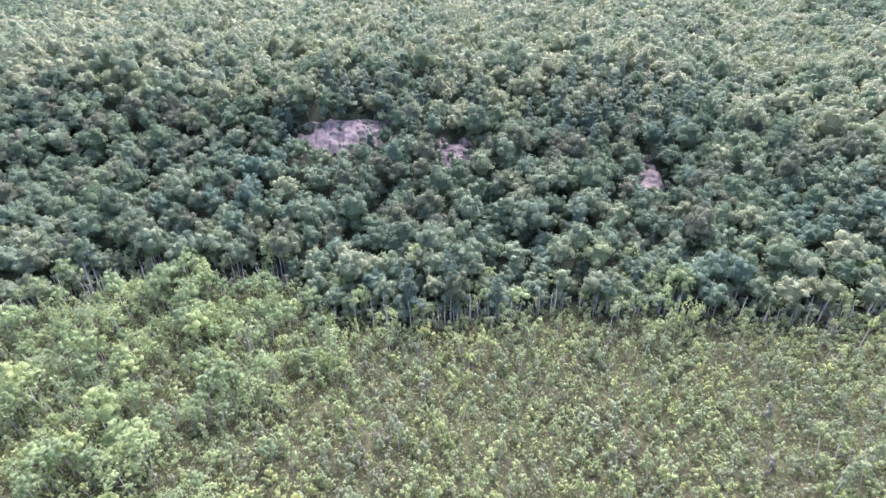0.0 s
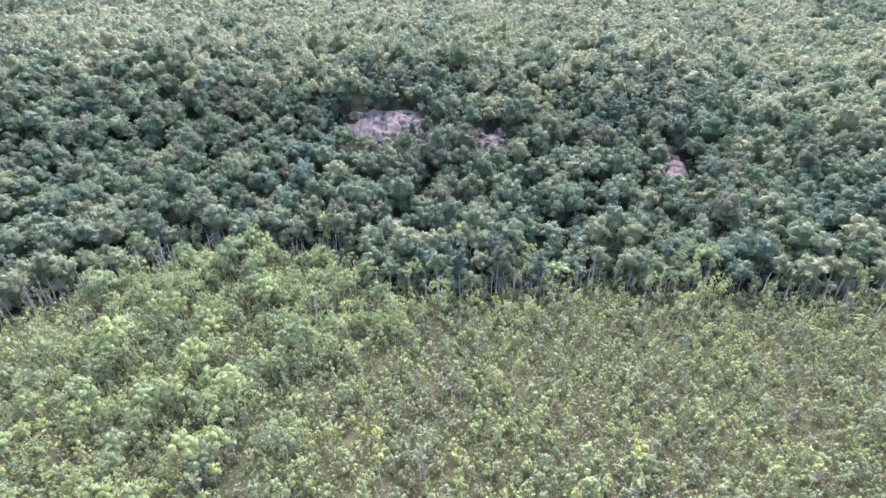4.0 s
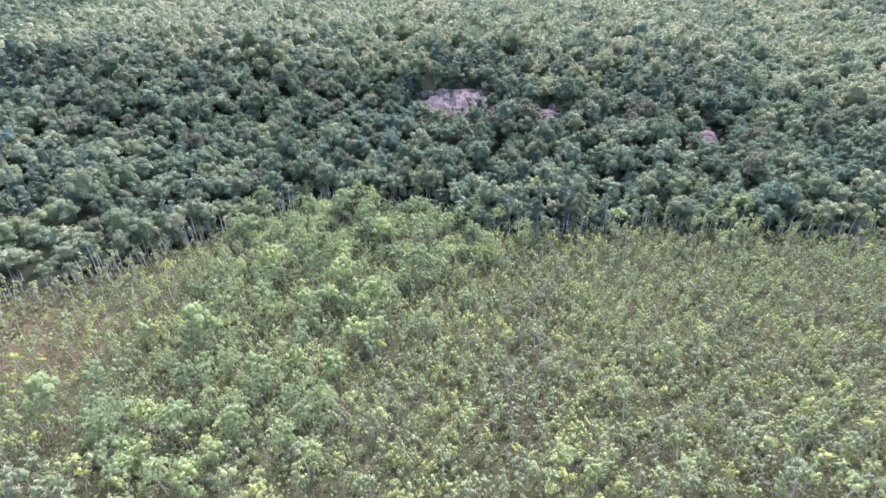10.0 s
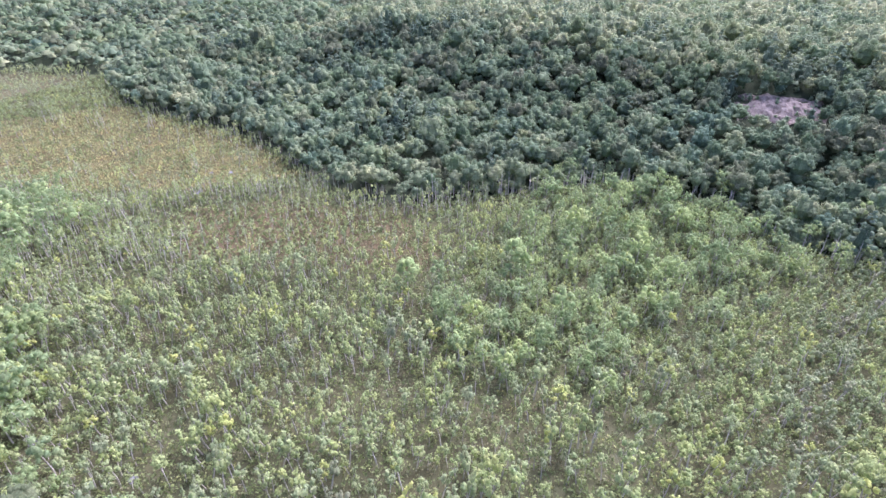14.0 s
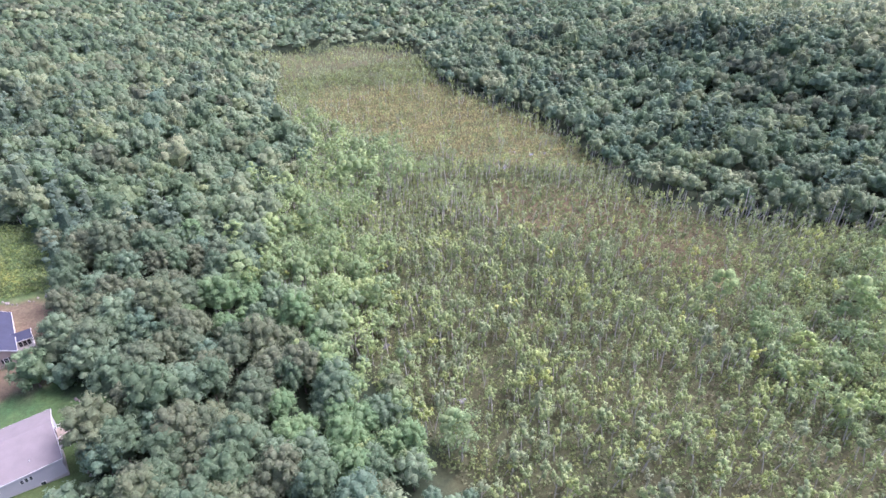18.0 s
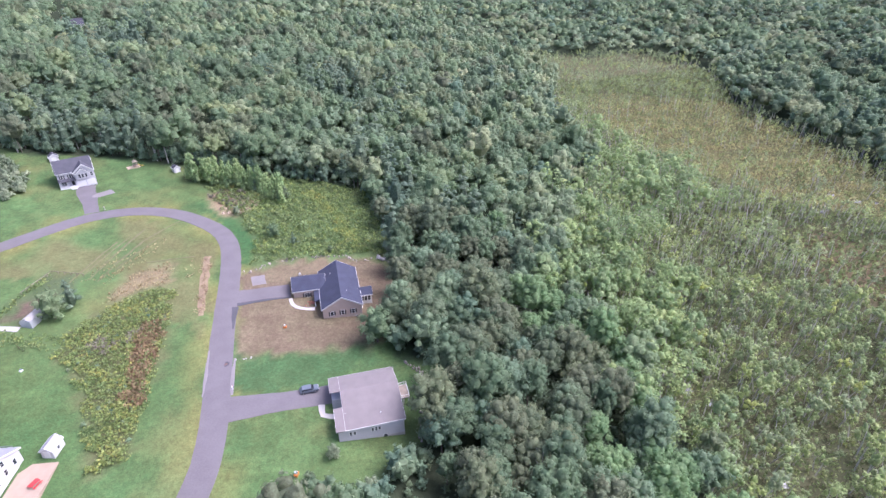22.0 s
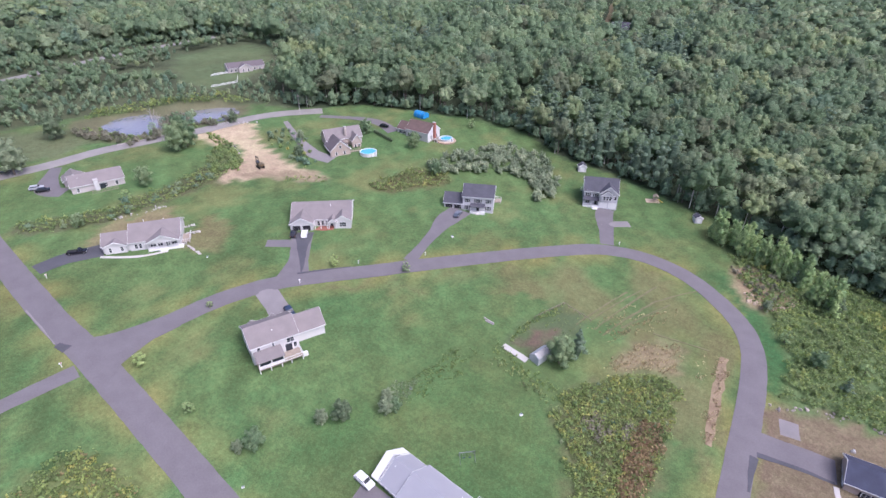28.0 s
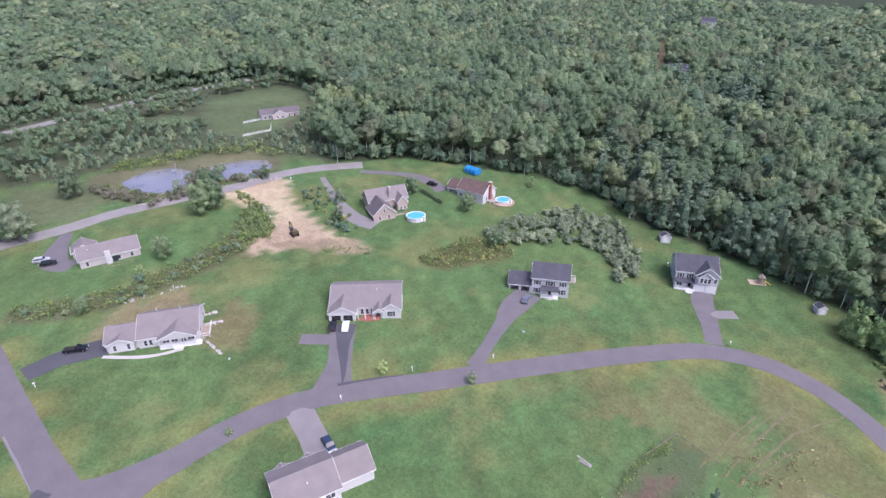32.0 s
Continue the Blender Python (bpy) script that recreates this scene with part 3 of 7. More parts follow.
    f = np.stack([idx[:-1, :-1], idx[:-1, 1:], idx[1:, 1:], idx[1:, :-1]], -1).reshape(-1, 4)
    me = bpy.data.meshes.new("ground")
    fast_mesh(me, np.c_[x, y, z], f)
    me.polygons.foreach_set("use_smooth", np.ones(len(f), bool))
    a = me.color_attributes.new("cover", "FLOAT_COLOR", "POINT")
    a.data.foreach_set("color", np.c_[col, np.ones(len(col))].astype(np.float32).ravel())
    me.materials.append(GROUND)
    return tagged(new("ground", me), "mown lawns, boggy fen and leaf-littered forest floor", "ground", kind="structure")


def fast_mesh(me, verts, quads):
    v, q = np.asarray(verts, np.float32), np.asarray(quads, np.int32)
    me.vertices.add(len(v))
    me.vertices.foreach_set("co", v.ravel())
    me.loops.add(q.size)
    me.loops.foreach_set("vertex_index", q.ravel())
    me.polygons.add(len(q))
    me.polygons.foreach_set("loop_start", np.arange(0, q.size, q.shape[1], dtype=np.int32))
    me.update(calc_edges=True)


ground = build_ground()
tagged(ribbon("road", LOOP, 6.2, ASPHALT, 0.06, 0.08), "worn grey asphalt loop road through the lawns", "road", kind="structure")
tagged(ribbon("cross_road", CROSS, 7.0, ASPHALT, 0.09, 0.08), "worn grey asphalt road meeting the loop road", "road", kind="structure")
tagged(ribbon("old_road", OLD_ROAD, 7.2, ASPHALT_OLD, 0.08, 0.15), "pale worn country road beside the pond", "road", kind="structure")
tagged(ribbon("far_road", FAR_ROAD, 9.0, ASPHALT_OLD, 0.1, 0.15), "pale distant road between trees", "road", kind="structure")
tagged(ribbon("far_lane", FAR_LANE, 5.0, BARE_EARTH, 0.1, 0.3), "pale dirt lane in the far woods", "road", kind="structure")


def flat_pond():
    level = POND_LEVEL
    c = smooth_line(POND + POND[:1], 3.0)
    bm = bmesh.new()
    bm.faces.new([bm.verts.new((x, y, level)) for x, y in c[:-1]])
    bmesh.ops.triangulate(bm, faces=bm.faces)
    me = bpy.data.meshes.new("pond")
    bm.to_mesh(me)
    bm.free()
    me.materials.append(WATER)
    return tagged(new("pond", me), "still pond, its water coloured pale for the sky's reflection", "water", kind="structure")


pond = flat_pond()

# ---- houses ----
def part(name, bm, mat, parent, label=""):
    """Links a bmesh as one mesh object under a thing or a part, in the parent's own axes."""
    me = bpy.data.meshes.new(name)
    bm.to_mesh(me)
    bm.free()
    me.materials.append(mat)
    ob = new(name, me)
    ob.parent = parent
    if label:
        ob["label"] = label
    return ob


def thing(name, m, label, category, group="", kind=""):
    ob = new(name)
    ob.matrix_world = m
    return tagged(ob, label, category, group, kind)


def box(bm, x0, x1, y0, y1, z0, z1, bevel=0.0):
    v = [bm.verts.new((x, y, z)) for z in (z0, z1) for x, y in ((x0, y0), (x1, y0), (x1, y1), (x0, y1))]
    f = [bm.faces.new([v[i] for i in q]) for q in ((3, 2, 1, 0), (4, 5, 6, 7), (0, 1, 5, 4), (1, 2, 6, 5), (2, 3, 7, 6), (3, 0, 4, 7))]
    if bevel:
        bmesh.ops.bevel(bm, geom=list({e for a in f for e in a.edges}), offset=bevel, segments=1, affect="EDGES")
    return bm


def boxed(*a, bevel=0.0):
    return box(bmesh.new(), *a, bevel=bevel)


def prism(bm, pts, axis, lo, hi):
    """A solid: an outline (u, z) drawn out along x (axis 0, u is y) or y (axis 1, u is x)."""
    def at(u, z, k):
        return (k, u, z) if axis == 0 else (u, k, z)
    a = [bm.verts.new(at(u, z, lo)) for u, z in pts]
    b = [bm.verts.new(at(u, z, hi)) for u, z in pts]
    bm.faces.new(a), bm.faces.new(b[::-1])
    for i in range(len(pts)):
        j = (i + 1) % len(pts)
        bm.faces.new((a[i], b[i], b[j], a[j]))
    bmesh.ops.recalc_face_normals(bm, faces=bm.faces)
    return bm


def block(h, x0, x1, y0, y1, z0, ze, axis, rise, wall, roof, ov=0.35, ridge=0.5, trim=None, hips=""):
    """One volume of a house: walls with gables, two roof slopes with eaves, and white rakes. axis: 0, the ridge runs along x."""
    trim = trim or WHITE
    u0, u1, k0, k1 = (y0, y1, x0, x1) if axis == 0 else (x0, x1, y0, y1)
    um = u0 + (u1 - u0) * ridge
    pts = [(u0, z0), (u1, z0), (u1, ze), (um, ze + rise), (u0, ze)]
    part("wall", prism(bmesh.new(), pts, axis, k0, k1), wall, h)
    s0, s1 = rise / (um - u0), rise / (u1 - um)
    t = 0.16
    lo, hi = k0 - ov, k1 + ov
    bm = bmesh.new()
    a = [(u0 - ov, ze - s0 * ov + 0.03), (um, ze + rise + 0.03), (um, ze + rise + 0.03 + t), (u0 - ov, ze - s0 * ov + 0.03 + t)]
    b = [(um, ze + rise + 0.03), (u1 + ov, ze - s1 * ov + 0.03), (u1 + ov, ze - s1 * ov + 0.03 + t), (um, ze + rise + 0.03 + t)]
    part("roof", prism(bm, [a[0], a[1], b[1], b[2], a[2], a[3]], axis, lo, hi), roof, h)
    for k in (lo - 0.04, hi):
        for p in (a, b):
            q = [(u, z - 0.2) for u, z in p[:2]] + [(u, z + 0.02) for u, z in p[2:]]
            part("rake_board", prism(bmesh.new(), q, axis, k, k + 0.04), trim, h)
    for u, z in ((u0 - ov - 0.09, ze - s0 * ov), (u1 + ov, ze - s1 * ov)):
        part("gutter", prism(bmesh.new(), [(u, z - 0.05), (u + 0.09, z - 0.05), (u + 0.09, z + 0.14), (u, z + 0.14)], axis, lo, hi), trim, h)


def placed(side, u, v0, v1, a, b, z0, z1):
    """A box on a wall plane: side f, b, l or r; u its offset; v0 to v1 proud of it; a to b along it."""
    if side == "f":
        return (a, b, u - v1, u - v0, z0, z1)
    if side == "b":
        return (a, b, u + v0, u + v1, z0, z1)
    if side == "l":
        return (u - v1, u - v0, a, b, z0, z1)
    return (u + v0, u + v1, a, b, z0, z1)


def window(h, side, u, c, z, w=1.0, t=1.4, shutters=False, twin=1):
    """A window with its frame, panes and, where it has them, black shutters; c: its middle along the wall, z: its sill."""
    tot = w * twin
    fr = boxed(*placed(side, u, -0.05, 0.05, c - tot / 2 - 0.1, c + tot / 2 + 0.1, z - 0.1, z + t + 0.1))
    f = part("window", fr, WHITE, h)
    for i in range(twin):
        a = c - tot / 2 + i * w
        for lo, hi in ((z, z + t * 0.47), (z + t * 0.53, z + t)):
            part("pane", boxed(*placed(side, u, 0.0, 0.07, a + 0.05, a + w - 0.05, lo, hi)), GLASS, f)
    if shutters:
        for a in (c - tot / 2 - 0.5, c + tot / 2 + 0.12):
            part("shutter", boxed(*placed(side, u, -0.03, 0.06, a, a + 0.38, z - 0.05, z + t + 0.05)), SHUTTER, f)
    return f


def door(h, side, u, c, z, w=0.95, t=2.05, mat=None, name="door"):
    f = part(name, boxed(*placed(side, u, -0.05, 0.05, c - w / 2 - 0.1, c + w / 2 + 0.1, z, z + t + 0.1)), WHITE, h)
    part("door_panel", boxed(*placed(side, u, 0.0, 0.07, c - w / 2, c + w / 2, z + 0.02, z + t)), mat or SHUTTER, f)
    return f


def garage_door(h, side, u, c, z, w=2.6, t=2.15, mat=None):
    f = part("garage_door", boxed(*placed(side, u, -0.05, 0.05, c - w / 2 - 0.12, c + w / 2 + 0.12, z, z + t + 0.12)), WHITE, h)
    for i in range(4):
        part("panel", boxed(*placed(side, u, 0.0, 0.075, c - w / 2, c + w / 2, z + i * t / 4 + 0.02, z + (i + 1) * t / 4 - 0.02)), mat or WHITE, f)
    return f


def house_at(x, y, turn, label, z=None, name="house"):
    return thing(name, pose(x, y, gz(x, y) if z is None else z, 0, 0, turn), label, "house")


def posts(h, xs, y, z0, z1, s=0.14, name="post", mat=None):
    for x in xs:
        part(name, boxed(x - s / 2, x + s / 2, y - s / 2, y + s / 2, z0, z1), mat or WHITE, h)


def railing(h, x0, x1, y0, y1, z, mat=None):
    """A railing along a line on a deck: top and bottom rail with balusters."""
    mat = mat or WHITE
    n = max(2, int(math.hypot(x1 - x0, y1 - y0) / 0.5))
    d = Vector((x1 - x0, y1 - y0)).normalized() * 0.04
    s = Vector((-d.y, d.x))
    bm = bmesh.new()
    for a, b in ((0.1, 0.16), (0.9, 0.98)):
        v = [bm.verts.new((x + s.x * k, y + s.y * k, z + c)) for c in (a, b) for x, y, k in ((x0, y0, 1), (x1, y1, 1), (x1, y1, -1), (x0, y0, -1))]
        for q in ((0, 1, 2, 3), (7, 6, 5, 4), (0, 4, 5, 1), (1, 5, 6, 2), (2, 6, 7, 3), (3, 7, 4, 0)):
            bm.faces.new([v[i] for i in q])
    for i in range(n + 1):
        x, y = x0 + (x1 - x0) * i / n, y0 + (y1 - y0) * i / n
        box(bm, x - 0.025, x + 0.025, y - 0.025, y + 0.025, z + 0.12, z + 0.92)
    part("railing", bm, mat, h)

# ---- the houses round the loop ----
def deck(h, x0, x1, y0, y1, z, ground, sides="flr", mat=None, rail=None):
    """A raised wooden deck on posts with railings on the named sides."""
    part("deck", boxed(x0, x1, y0, y1, z - 0.2, z), mat or WOOD, h, "weathered wooden deck boards")
    for x in (x0 + 0.15, (x0 + x1) / 2, x1 - 0.15):
        for y in (y0 + 0.15, y1 - 0.15):
            part("deck_post", boxed(x - 0.1, x + 0.1, y - 0.1, y + 0.1, ground, z - 0.2), rail or WHITE, h)
    for s in sides:
        a = {"f": (x0, x1, y0, y0), "b": (x0, x1, y1, y1), "l": (x0, x0, y0, y1), "r": (x1, x1, y0, y1)}[s]
        railing(h, a[0], a[1], a[2], a[3], z, rail)


def stairs(h, x0, x1, y, z0, z1, out=-1, mat=None):
    n = max(2, round((z1 - z0) / 0.18))
    for i in range(n):
        top = z1 - (i + 0.5) * (z1 - z0) / n
        a, b = y + out * i * 0.28, y + out * (i + 1) * 0.28
        part("step", boxed(x0, x1, min(a, b), max(a, b), z0 - 0.3, top), mat or CONCRETE, h)


def chimney(h, x, y, z0, z1, w=0.9, mat=None):
    c = part("chimney", boxed(x - w / 2, x + w / 2, y - w / 2, y + w / 2, z0, z1, bevel=0.03), mat or STONE, h)
    part("chimney_cap", boxed(x - w / 2 - 0.08, x + w / 2 + 0.08, y - w / 2 - 0.08, y + w / 2 + 0.08, z1, z1 + 0.12), CONCRETE, c)


def vent_pipe(h, x, y, z):
    part("vent_pipe", boxed(x - 0.08, x + 0.08, y - 0.08, y + 0.08, z - 0.6, z + 0.35), WHITE, h)


# tan ranch house on the bare new yard
h = house_at(-17.6, 163.5, 0, "tan ranch house with charcoal roof and black shutters on bare soil", -0.5, "ranch_house")
block(h, 0.9, 10.5, 11.2, 19.2, -2.9, 3.9, 0, 2.3, TAN_SIDING, ROOF_DARK)
block(h, 9.0, 20.4, 0.3, 20.5, -3.5, 3.7, 1, 3.4, TAN_SIDING, ROOF_DARK)
block(h, 20.4, 24.0, 6.0, 10.0, -3.5, 2.8, 0, 1.2, WHITE, ROOF_DARK)
window(h, "f", 11.2, 4.9, 1.4, 0.75, 1.3, True, 2)
for c in (11.6, 14.7, 17.8):
    window(h, "f", 0.3, c, 1.0, 0.95, 1.35, True)
window(h, "f", 0.3, 18.6, -1.2, 0.8, 0.9)
door(h, "f", 0.3, 14.2, -2.2, 1.6, 1.5, WHITE)
for y in (3.2, 13.5, 17.0):
    window(h, "r", 20.4, y, 1.0, 0.9, 1.35)
for x in (21.2, 22.2, 23.2):
    window(h, "f", 6.0, x, 0.7, 0.85, 1.5)
for y in (7.2, 8.8):
    window(h, "r", 24.0, y, 0.7, 1.0, 1.5)
garage_door(h, "l", 0.9, 13.3, -0.2, 2.6)
garage_door(h, "l", 0.9, 16.9, -0.2, 2.6)
posts(h, (8.9, 8.9), 8.6, -0.8, 2.9, 0.3, "porch_post")
part("porch_roof", prism(bmesh.new(), [(6.9, 2.9), (9.2, 2.9), (9.2, 3.7), (6.9, 3.1)], 1, 5.8, 11.2), ROOF_DARK, h)
posts(h, (7.1, 8.8), 6.0, -0.8, 2.9, 0.22, "porch_post")
part("porch_floor", boxed(6.9, 9.0, 5.8, 11.2, -1.6, -0.1), CONCRETE, h)
door(h, "l", 9.0, 9.5, -0.1)
part("foundation", boxed(8.95, 20.45, 0.25, 20.5, -4.0, -0.5), CONCRETE, h)
for x, y in ((15.5, 12.0), (16.5, 4.5), (12.5, 15.0)):
    vent_pipe(h, x, y, 6.0)
part("bulkhead", boxed(19.6, 20.9, 3.8, 5.4, -3.5, -0.4), WHITE, h)

# grey ranch house with the broad taupe roof
h = house_at(-8.9, 119.6, 1, "grey ranch house with broad taupe shingle roof and side deck", -2.4, "ranch_house")
block(h, 2.9, 16.0, 0.3, 17.2, -3.5, 3.7, 0, 2.5, GREY_SIDING, ROOF_TAUPE, ridge=0.56)
part("wall", boxed(0.5, 3.0, 9.9, 17.2, -3.5, 3.75), GREY_SIDING, h)
part("wall", boxed(0.9, 3.0, 0.3, 5.4, -3.5, 3.75), GREY_SIDING, h)
part("roof", prism(bmesh.new(), [(9.77, 6.2), (17.55, 3.6), (17.55, 3.76), (9.77, 6.36)], 0, 0.15, 2.95), ROOF_TAUPE, h)
part("roof", prism(bmesh.new(), [(-0.05, 3.6), (5.7, 5.12), (5.7, 5.28), (-0.05, 3.76)], 0, 0.5, 2.95), ROOF_TAUPE, h)
part("gutter", boxed(0.1, 3.0, 17.55, 17.63, 3.55, 3.72), WHITE, h)
part("rake_board", prism(bmesh.new(), [(9.77, 6.0), (17.55, 3.4), (17.55, 3.78), (9.77, 6.38)], 0, 0.1, 0.15), WHITE, h)
part("rake_board", prism(bmesh.new(), [(-0.05, 3.4), (5.7, 4.95), (5.7, 5.3), (-0.05, 3.78)], 0, 0.45, 0.5), WHITE, h)
part("entry_slab", boxed(0.4, 2.9, 5.4, 9.9, -2.5, 0.05), CONCRETE, h)
for c in (3.6, 4.5, 8.6, 9.4, 10.2):
    window(h, "f", 0.3, c, 1.6, 0.55, 0.95)
for c in (5.0, 11.5):
    window(h, "f", 0.3, c, -1.3, 0.9, 0.9)
door(h, "l", 2.9, 7.5, 0.1)
window(h, "l", 0.9, 3.0, 1.2, 0.9, 1.3, False, 2)
for c in (11.8, 15.2):
    garage_door(h, "l", 0.5, c, 0.1, 2.6)
for c in (3.0, 8.0, 13.0):
    window(h, "r", 16.0, c, 1.2, 1.0, 1.3)
door(h, "r", 16.0, 10.4, 1.3, 1.7)
deck(h, 16.05, 19.0, 8.6, 13.0, 1.2, -3.5, "fbr", rail=WHITE)
for x, y in ((11.0, 2.5), (6.0, 9.0), (3.0, 4.0)):
    vent_pipe(h, x, y, 4.6)
part("foundation", boxed(2.85, 16.05, 0.25, 17.25, -5.0, -0.9), CONCRETE, h)

# long white house with the pale roof
h = house_at(-100.6, 121.9, -9.5, "long white clapboard house with a pale grey metal roof", 3.6, "farmhouse")
block(h, 2.5, 8.5, 0.9, 9.2, -2.5, 3.0, 0, 2.95, WHITE_SIDING, ROOF_PALE)
block(h, 0.8, 2.45, 0.9, 9.2, -2.5, 3.0, 0, 2.95, WHITE_SIDING, WHITE)
block(h, 8.2, 27.6, 0.3, 9.6, -3, 3.3, 0, 2.7, WHITE_SIDING, ROOF_PALE)
part("porch_roof", prism(bmesh.new(), [(-1.7, 2.75), (4.6, 5.7), (4.6, 5.85), (-1.7, 2.95)], 0, 13.0, 22.0), ROOF_PALE, h)
part("rake_board", prism(bmesh.new(), [(-1.7, 2.6), (4.6, 5.55), (4.6, 5.87), (-1.7, 3.0)], 0, 22.0, 22.15), WHITE, h)
part("porch_floor", boxed(10.6, 22.6, -2.6, 0.3, -2.9, 0.15), WHITE, h)
posts(h, (13.2, 16.1, 19.0, 21.8), -1.5, 0.15, 2.8, 0.18, "porch_post")
for a, b in ((10.8, 13.4), (13.4, 16.2), (17.4, 19.6), (19.6, 22.4)):
    railing(h, a, b, -2.5, -2.5, 0.15)
garage_door(h, "l", 0.8, 5.8, -0.2, 4.6)
for c in (3.6, 4.8, 6.0, 7.2):
    window(h, "f", 0.9, c, 1.5, 0.8, 0.45)
for c in (10.2, 14.3, 19.0):
    window(h, "f", 0.3, c, 0.9, 0.85, 1.35, True, 2 if c < 11 else 1)
door(h, "f", 0.3, 16.6, 0.15, 0.95, 2.05, WHITE)
window(h, "f", 0.3, 24.4, 1.2, 0.85, 1.3, True, 2)
window(h, "f", 0.3, 24.4, -1.6, 0.85, 1.2, False, 2)
for y, z in ((2.2, 1.2), (4.9, 1.4), (7.6, 1.2), (5.0, 3.7), (3.0, -1.6)):
    window(h, "r", 27.6, y, z, 0.85, 1.25, False, 2 if z == -1.6 else 1)
door(h, "r", 27.6, 7.0, -2.2, 1.6, 2.0, GLASS)
part("bulkhead", boxed(27.65, 28.8, 5.9, 7.9, -2.4, -1.2), WHITE, h)
deck(h, 19.0, 24.0, 9.6, 12.4, 0.0, -2.5, "lbr", rail=METAL)
for x, y in ((4.0, 4.0), (18.5, 7.5), (25.0, 3.5)):
    vent_pipe(h, x, y, 5.2)

# single-storey house with the brick porch
h = house_at(-177.2, 178.2, 36.8, "white single-storey house with a taupe roof and a brick porch", 13.9, "ranch_house")
block(h, 0, 20.0, 3.0, 17.0, -2, 2.9, 0, 3.2, WHITE_SIDING, ROOF_TAUPE)
block(h, 0, 7.4, 0.2, 8.5, -2, 2.9, 1, 2.0, WHITE_SIDING, ROOF_TAUPE)
block(h, 14.3, 20.0, 1.4, 8.5, -2, 2.9, 1, 1.8, WHITE_SIDING, ROOF_TAUPE)
block(h, 12.4, 15.4, 0.6, 6.0, 2.3, 2.7, 1, 1.1, WHITE_SIDING, ROOF_TAUPE, 0.2)
# Black panels stand in for the shaded inside of the open garages.
for c in (2.0, 5.3):
    garage_door(h, "f", 0.2, c, 0.0, 2.6, 2.2, SHUTTER)
part("porch_floor", boxed(7.8, 14.0, 0.2, 3.0, -1.0, 0.25), BRICKRED, h, "red brick porch floor")
stairs(h, 8.2, 12.0, 0.2, -0.2, 0.25, -1, BRICKRED)
posts(h, (8.0, 10.0, 12.2, 12.7, 15.1), 0.9, 0.25, 2.8, 0.22, "porch_post")
for c in (9.0, 10.4, 11.8):
    window(h, "f", 3.0, c, 0.7, 0.85, 1.5)
door(h, "f", 3.0, 13.4, 0.25)
window(h, "f", 1.4, 17.3, 0.7, 0.75, 1.5, False, 3)
for c in (5.0, 9.0, 13.0):
    window(h, "r", 20.0, c, 0.8, 0.9, 1.4)
for x, y in ((6.0, 11.0), (13.0, 8.0)):
    vent_pipe(h, x, y, 5.6)

# two-storey grey colonial with the side garage
h = house_at(-138.4, 226.6, 22, "two-storey grey colonial house with black shutters and a side garage", 11.7, "colonial_house")
block(h, 0, 11.2, 0, 9.2, -2, 5.9, 0, 3.0, GREY_SIDING, ROOF_SLATE)
block(h, -7.0, 0, 0.3, 7.6, -2, 2.8, 0, 2.6, GREY_SIDING, ROOF_SLATE)
for c in (-5.2, -1.9):
    garage_door(h, "f", 0.3, c, 0.0, 2.6, 2.2, SHUTTER)
for c in (1.7, 9.4):
    window(h, "f", 0, c, 3.6, 0.95, 1.4, True)
    window(h, "f", 0, c, 0.8, 0.95, 1.5, True)
window(h, "f", 0, 5.6, 3.6, 0.85, 1.4, True, 2)
door(h, "f", 0, 5.6, 0.3)
part("porch_roof", prism(bmesh.new(), [(-2.0, 2.6), (0.0, 3.3), (0.0, 3.45), (-2.0, 2.75)], 0, 2.9, 8.3), ROOF_SLATE, h)
part("porch_floor", boxed(2.9, 8.3, -1.9, 0, -1.5, 0.25), WHITE, h)
posts(h, (3.1, 4.8, 6.6, 8.1), -1.75, 0.25, 2.65, 0.16, "porch_post")
railing(h, 3.1, 4.8, -1.8, -1.8, 0.25)
railing(h, 6.6, 8.1, -1.8, -1.8, 0.25)
stairs(h, 4.9, 6.5, -1.9, -0.5, 0.25)
for y in (2.4, 6.2):
    for z in (0.8, 3.6):
        window(h, "r", 11.2, y, z, 0.9, 1.4)
deck(h, 9.0, 13.5, 8.6, 11.6, 0.3, -2, "br")
part("walkway", boxed(-0.8, 5.0, -2.8, -1.9, -1.0, -0.15), CONCRETE, h)

# two-storey house with the two garage doors under a gable
h = house_at(-102.6, 257.4, 20, "two-storey grey house with nested white gables over two garage doors", 10.1, "colonial_house")
block(h, 0, 12.4, 1.2, 11.8, -2, 6.0, 0, 3.5, GREY_SIDING, ROOF_SLATE)
block(h, 5.7, 12.4, -0.4, 7.5, -2, 6.0, 1, 2.7, GREY_SIDING, ROOF_SLATE)
block(h, 6.4, 10.6, -1.0, 5.0, 3.2, 5.6, 1, 1.7, GREY_SIDING, ROOF_SLATE)
for c in (7.4, 10.7):
    garage_door(h, "f", -0.4, c, 0.0, 2.75, 2.3)
for c in (7.4, 8.5, 9.6):
    window(h, "f", -1.0, c, 3.7, 0.9, 1.4)
window(h, "f", -0.4, 11.5, 3.7, 0.85, 1.4)
for c in (1.5, 4.3):
    window(h, "f", 1.2, c, 3.7, 0.8, 1.4, True)
window(h, "f", 1.2, 1.6, 0.9, 0.85, 1.5, False, 2)
door(h, "f", 1.2, 4.6, 0.6)
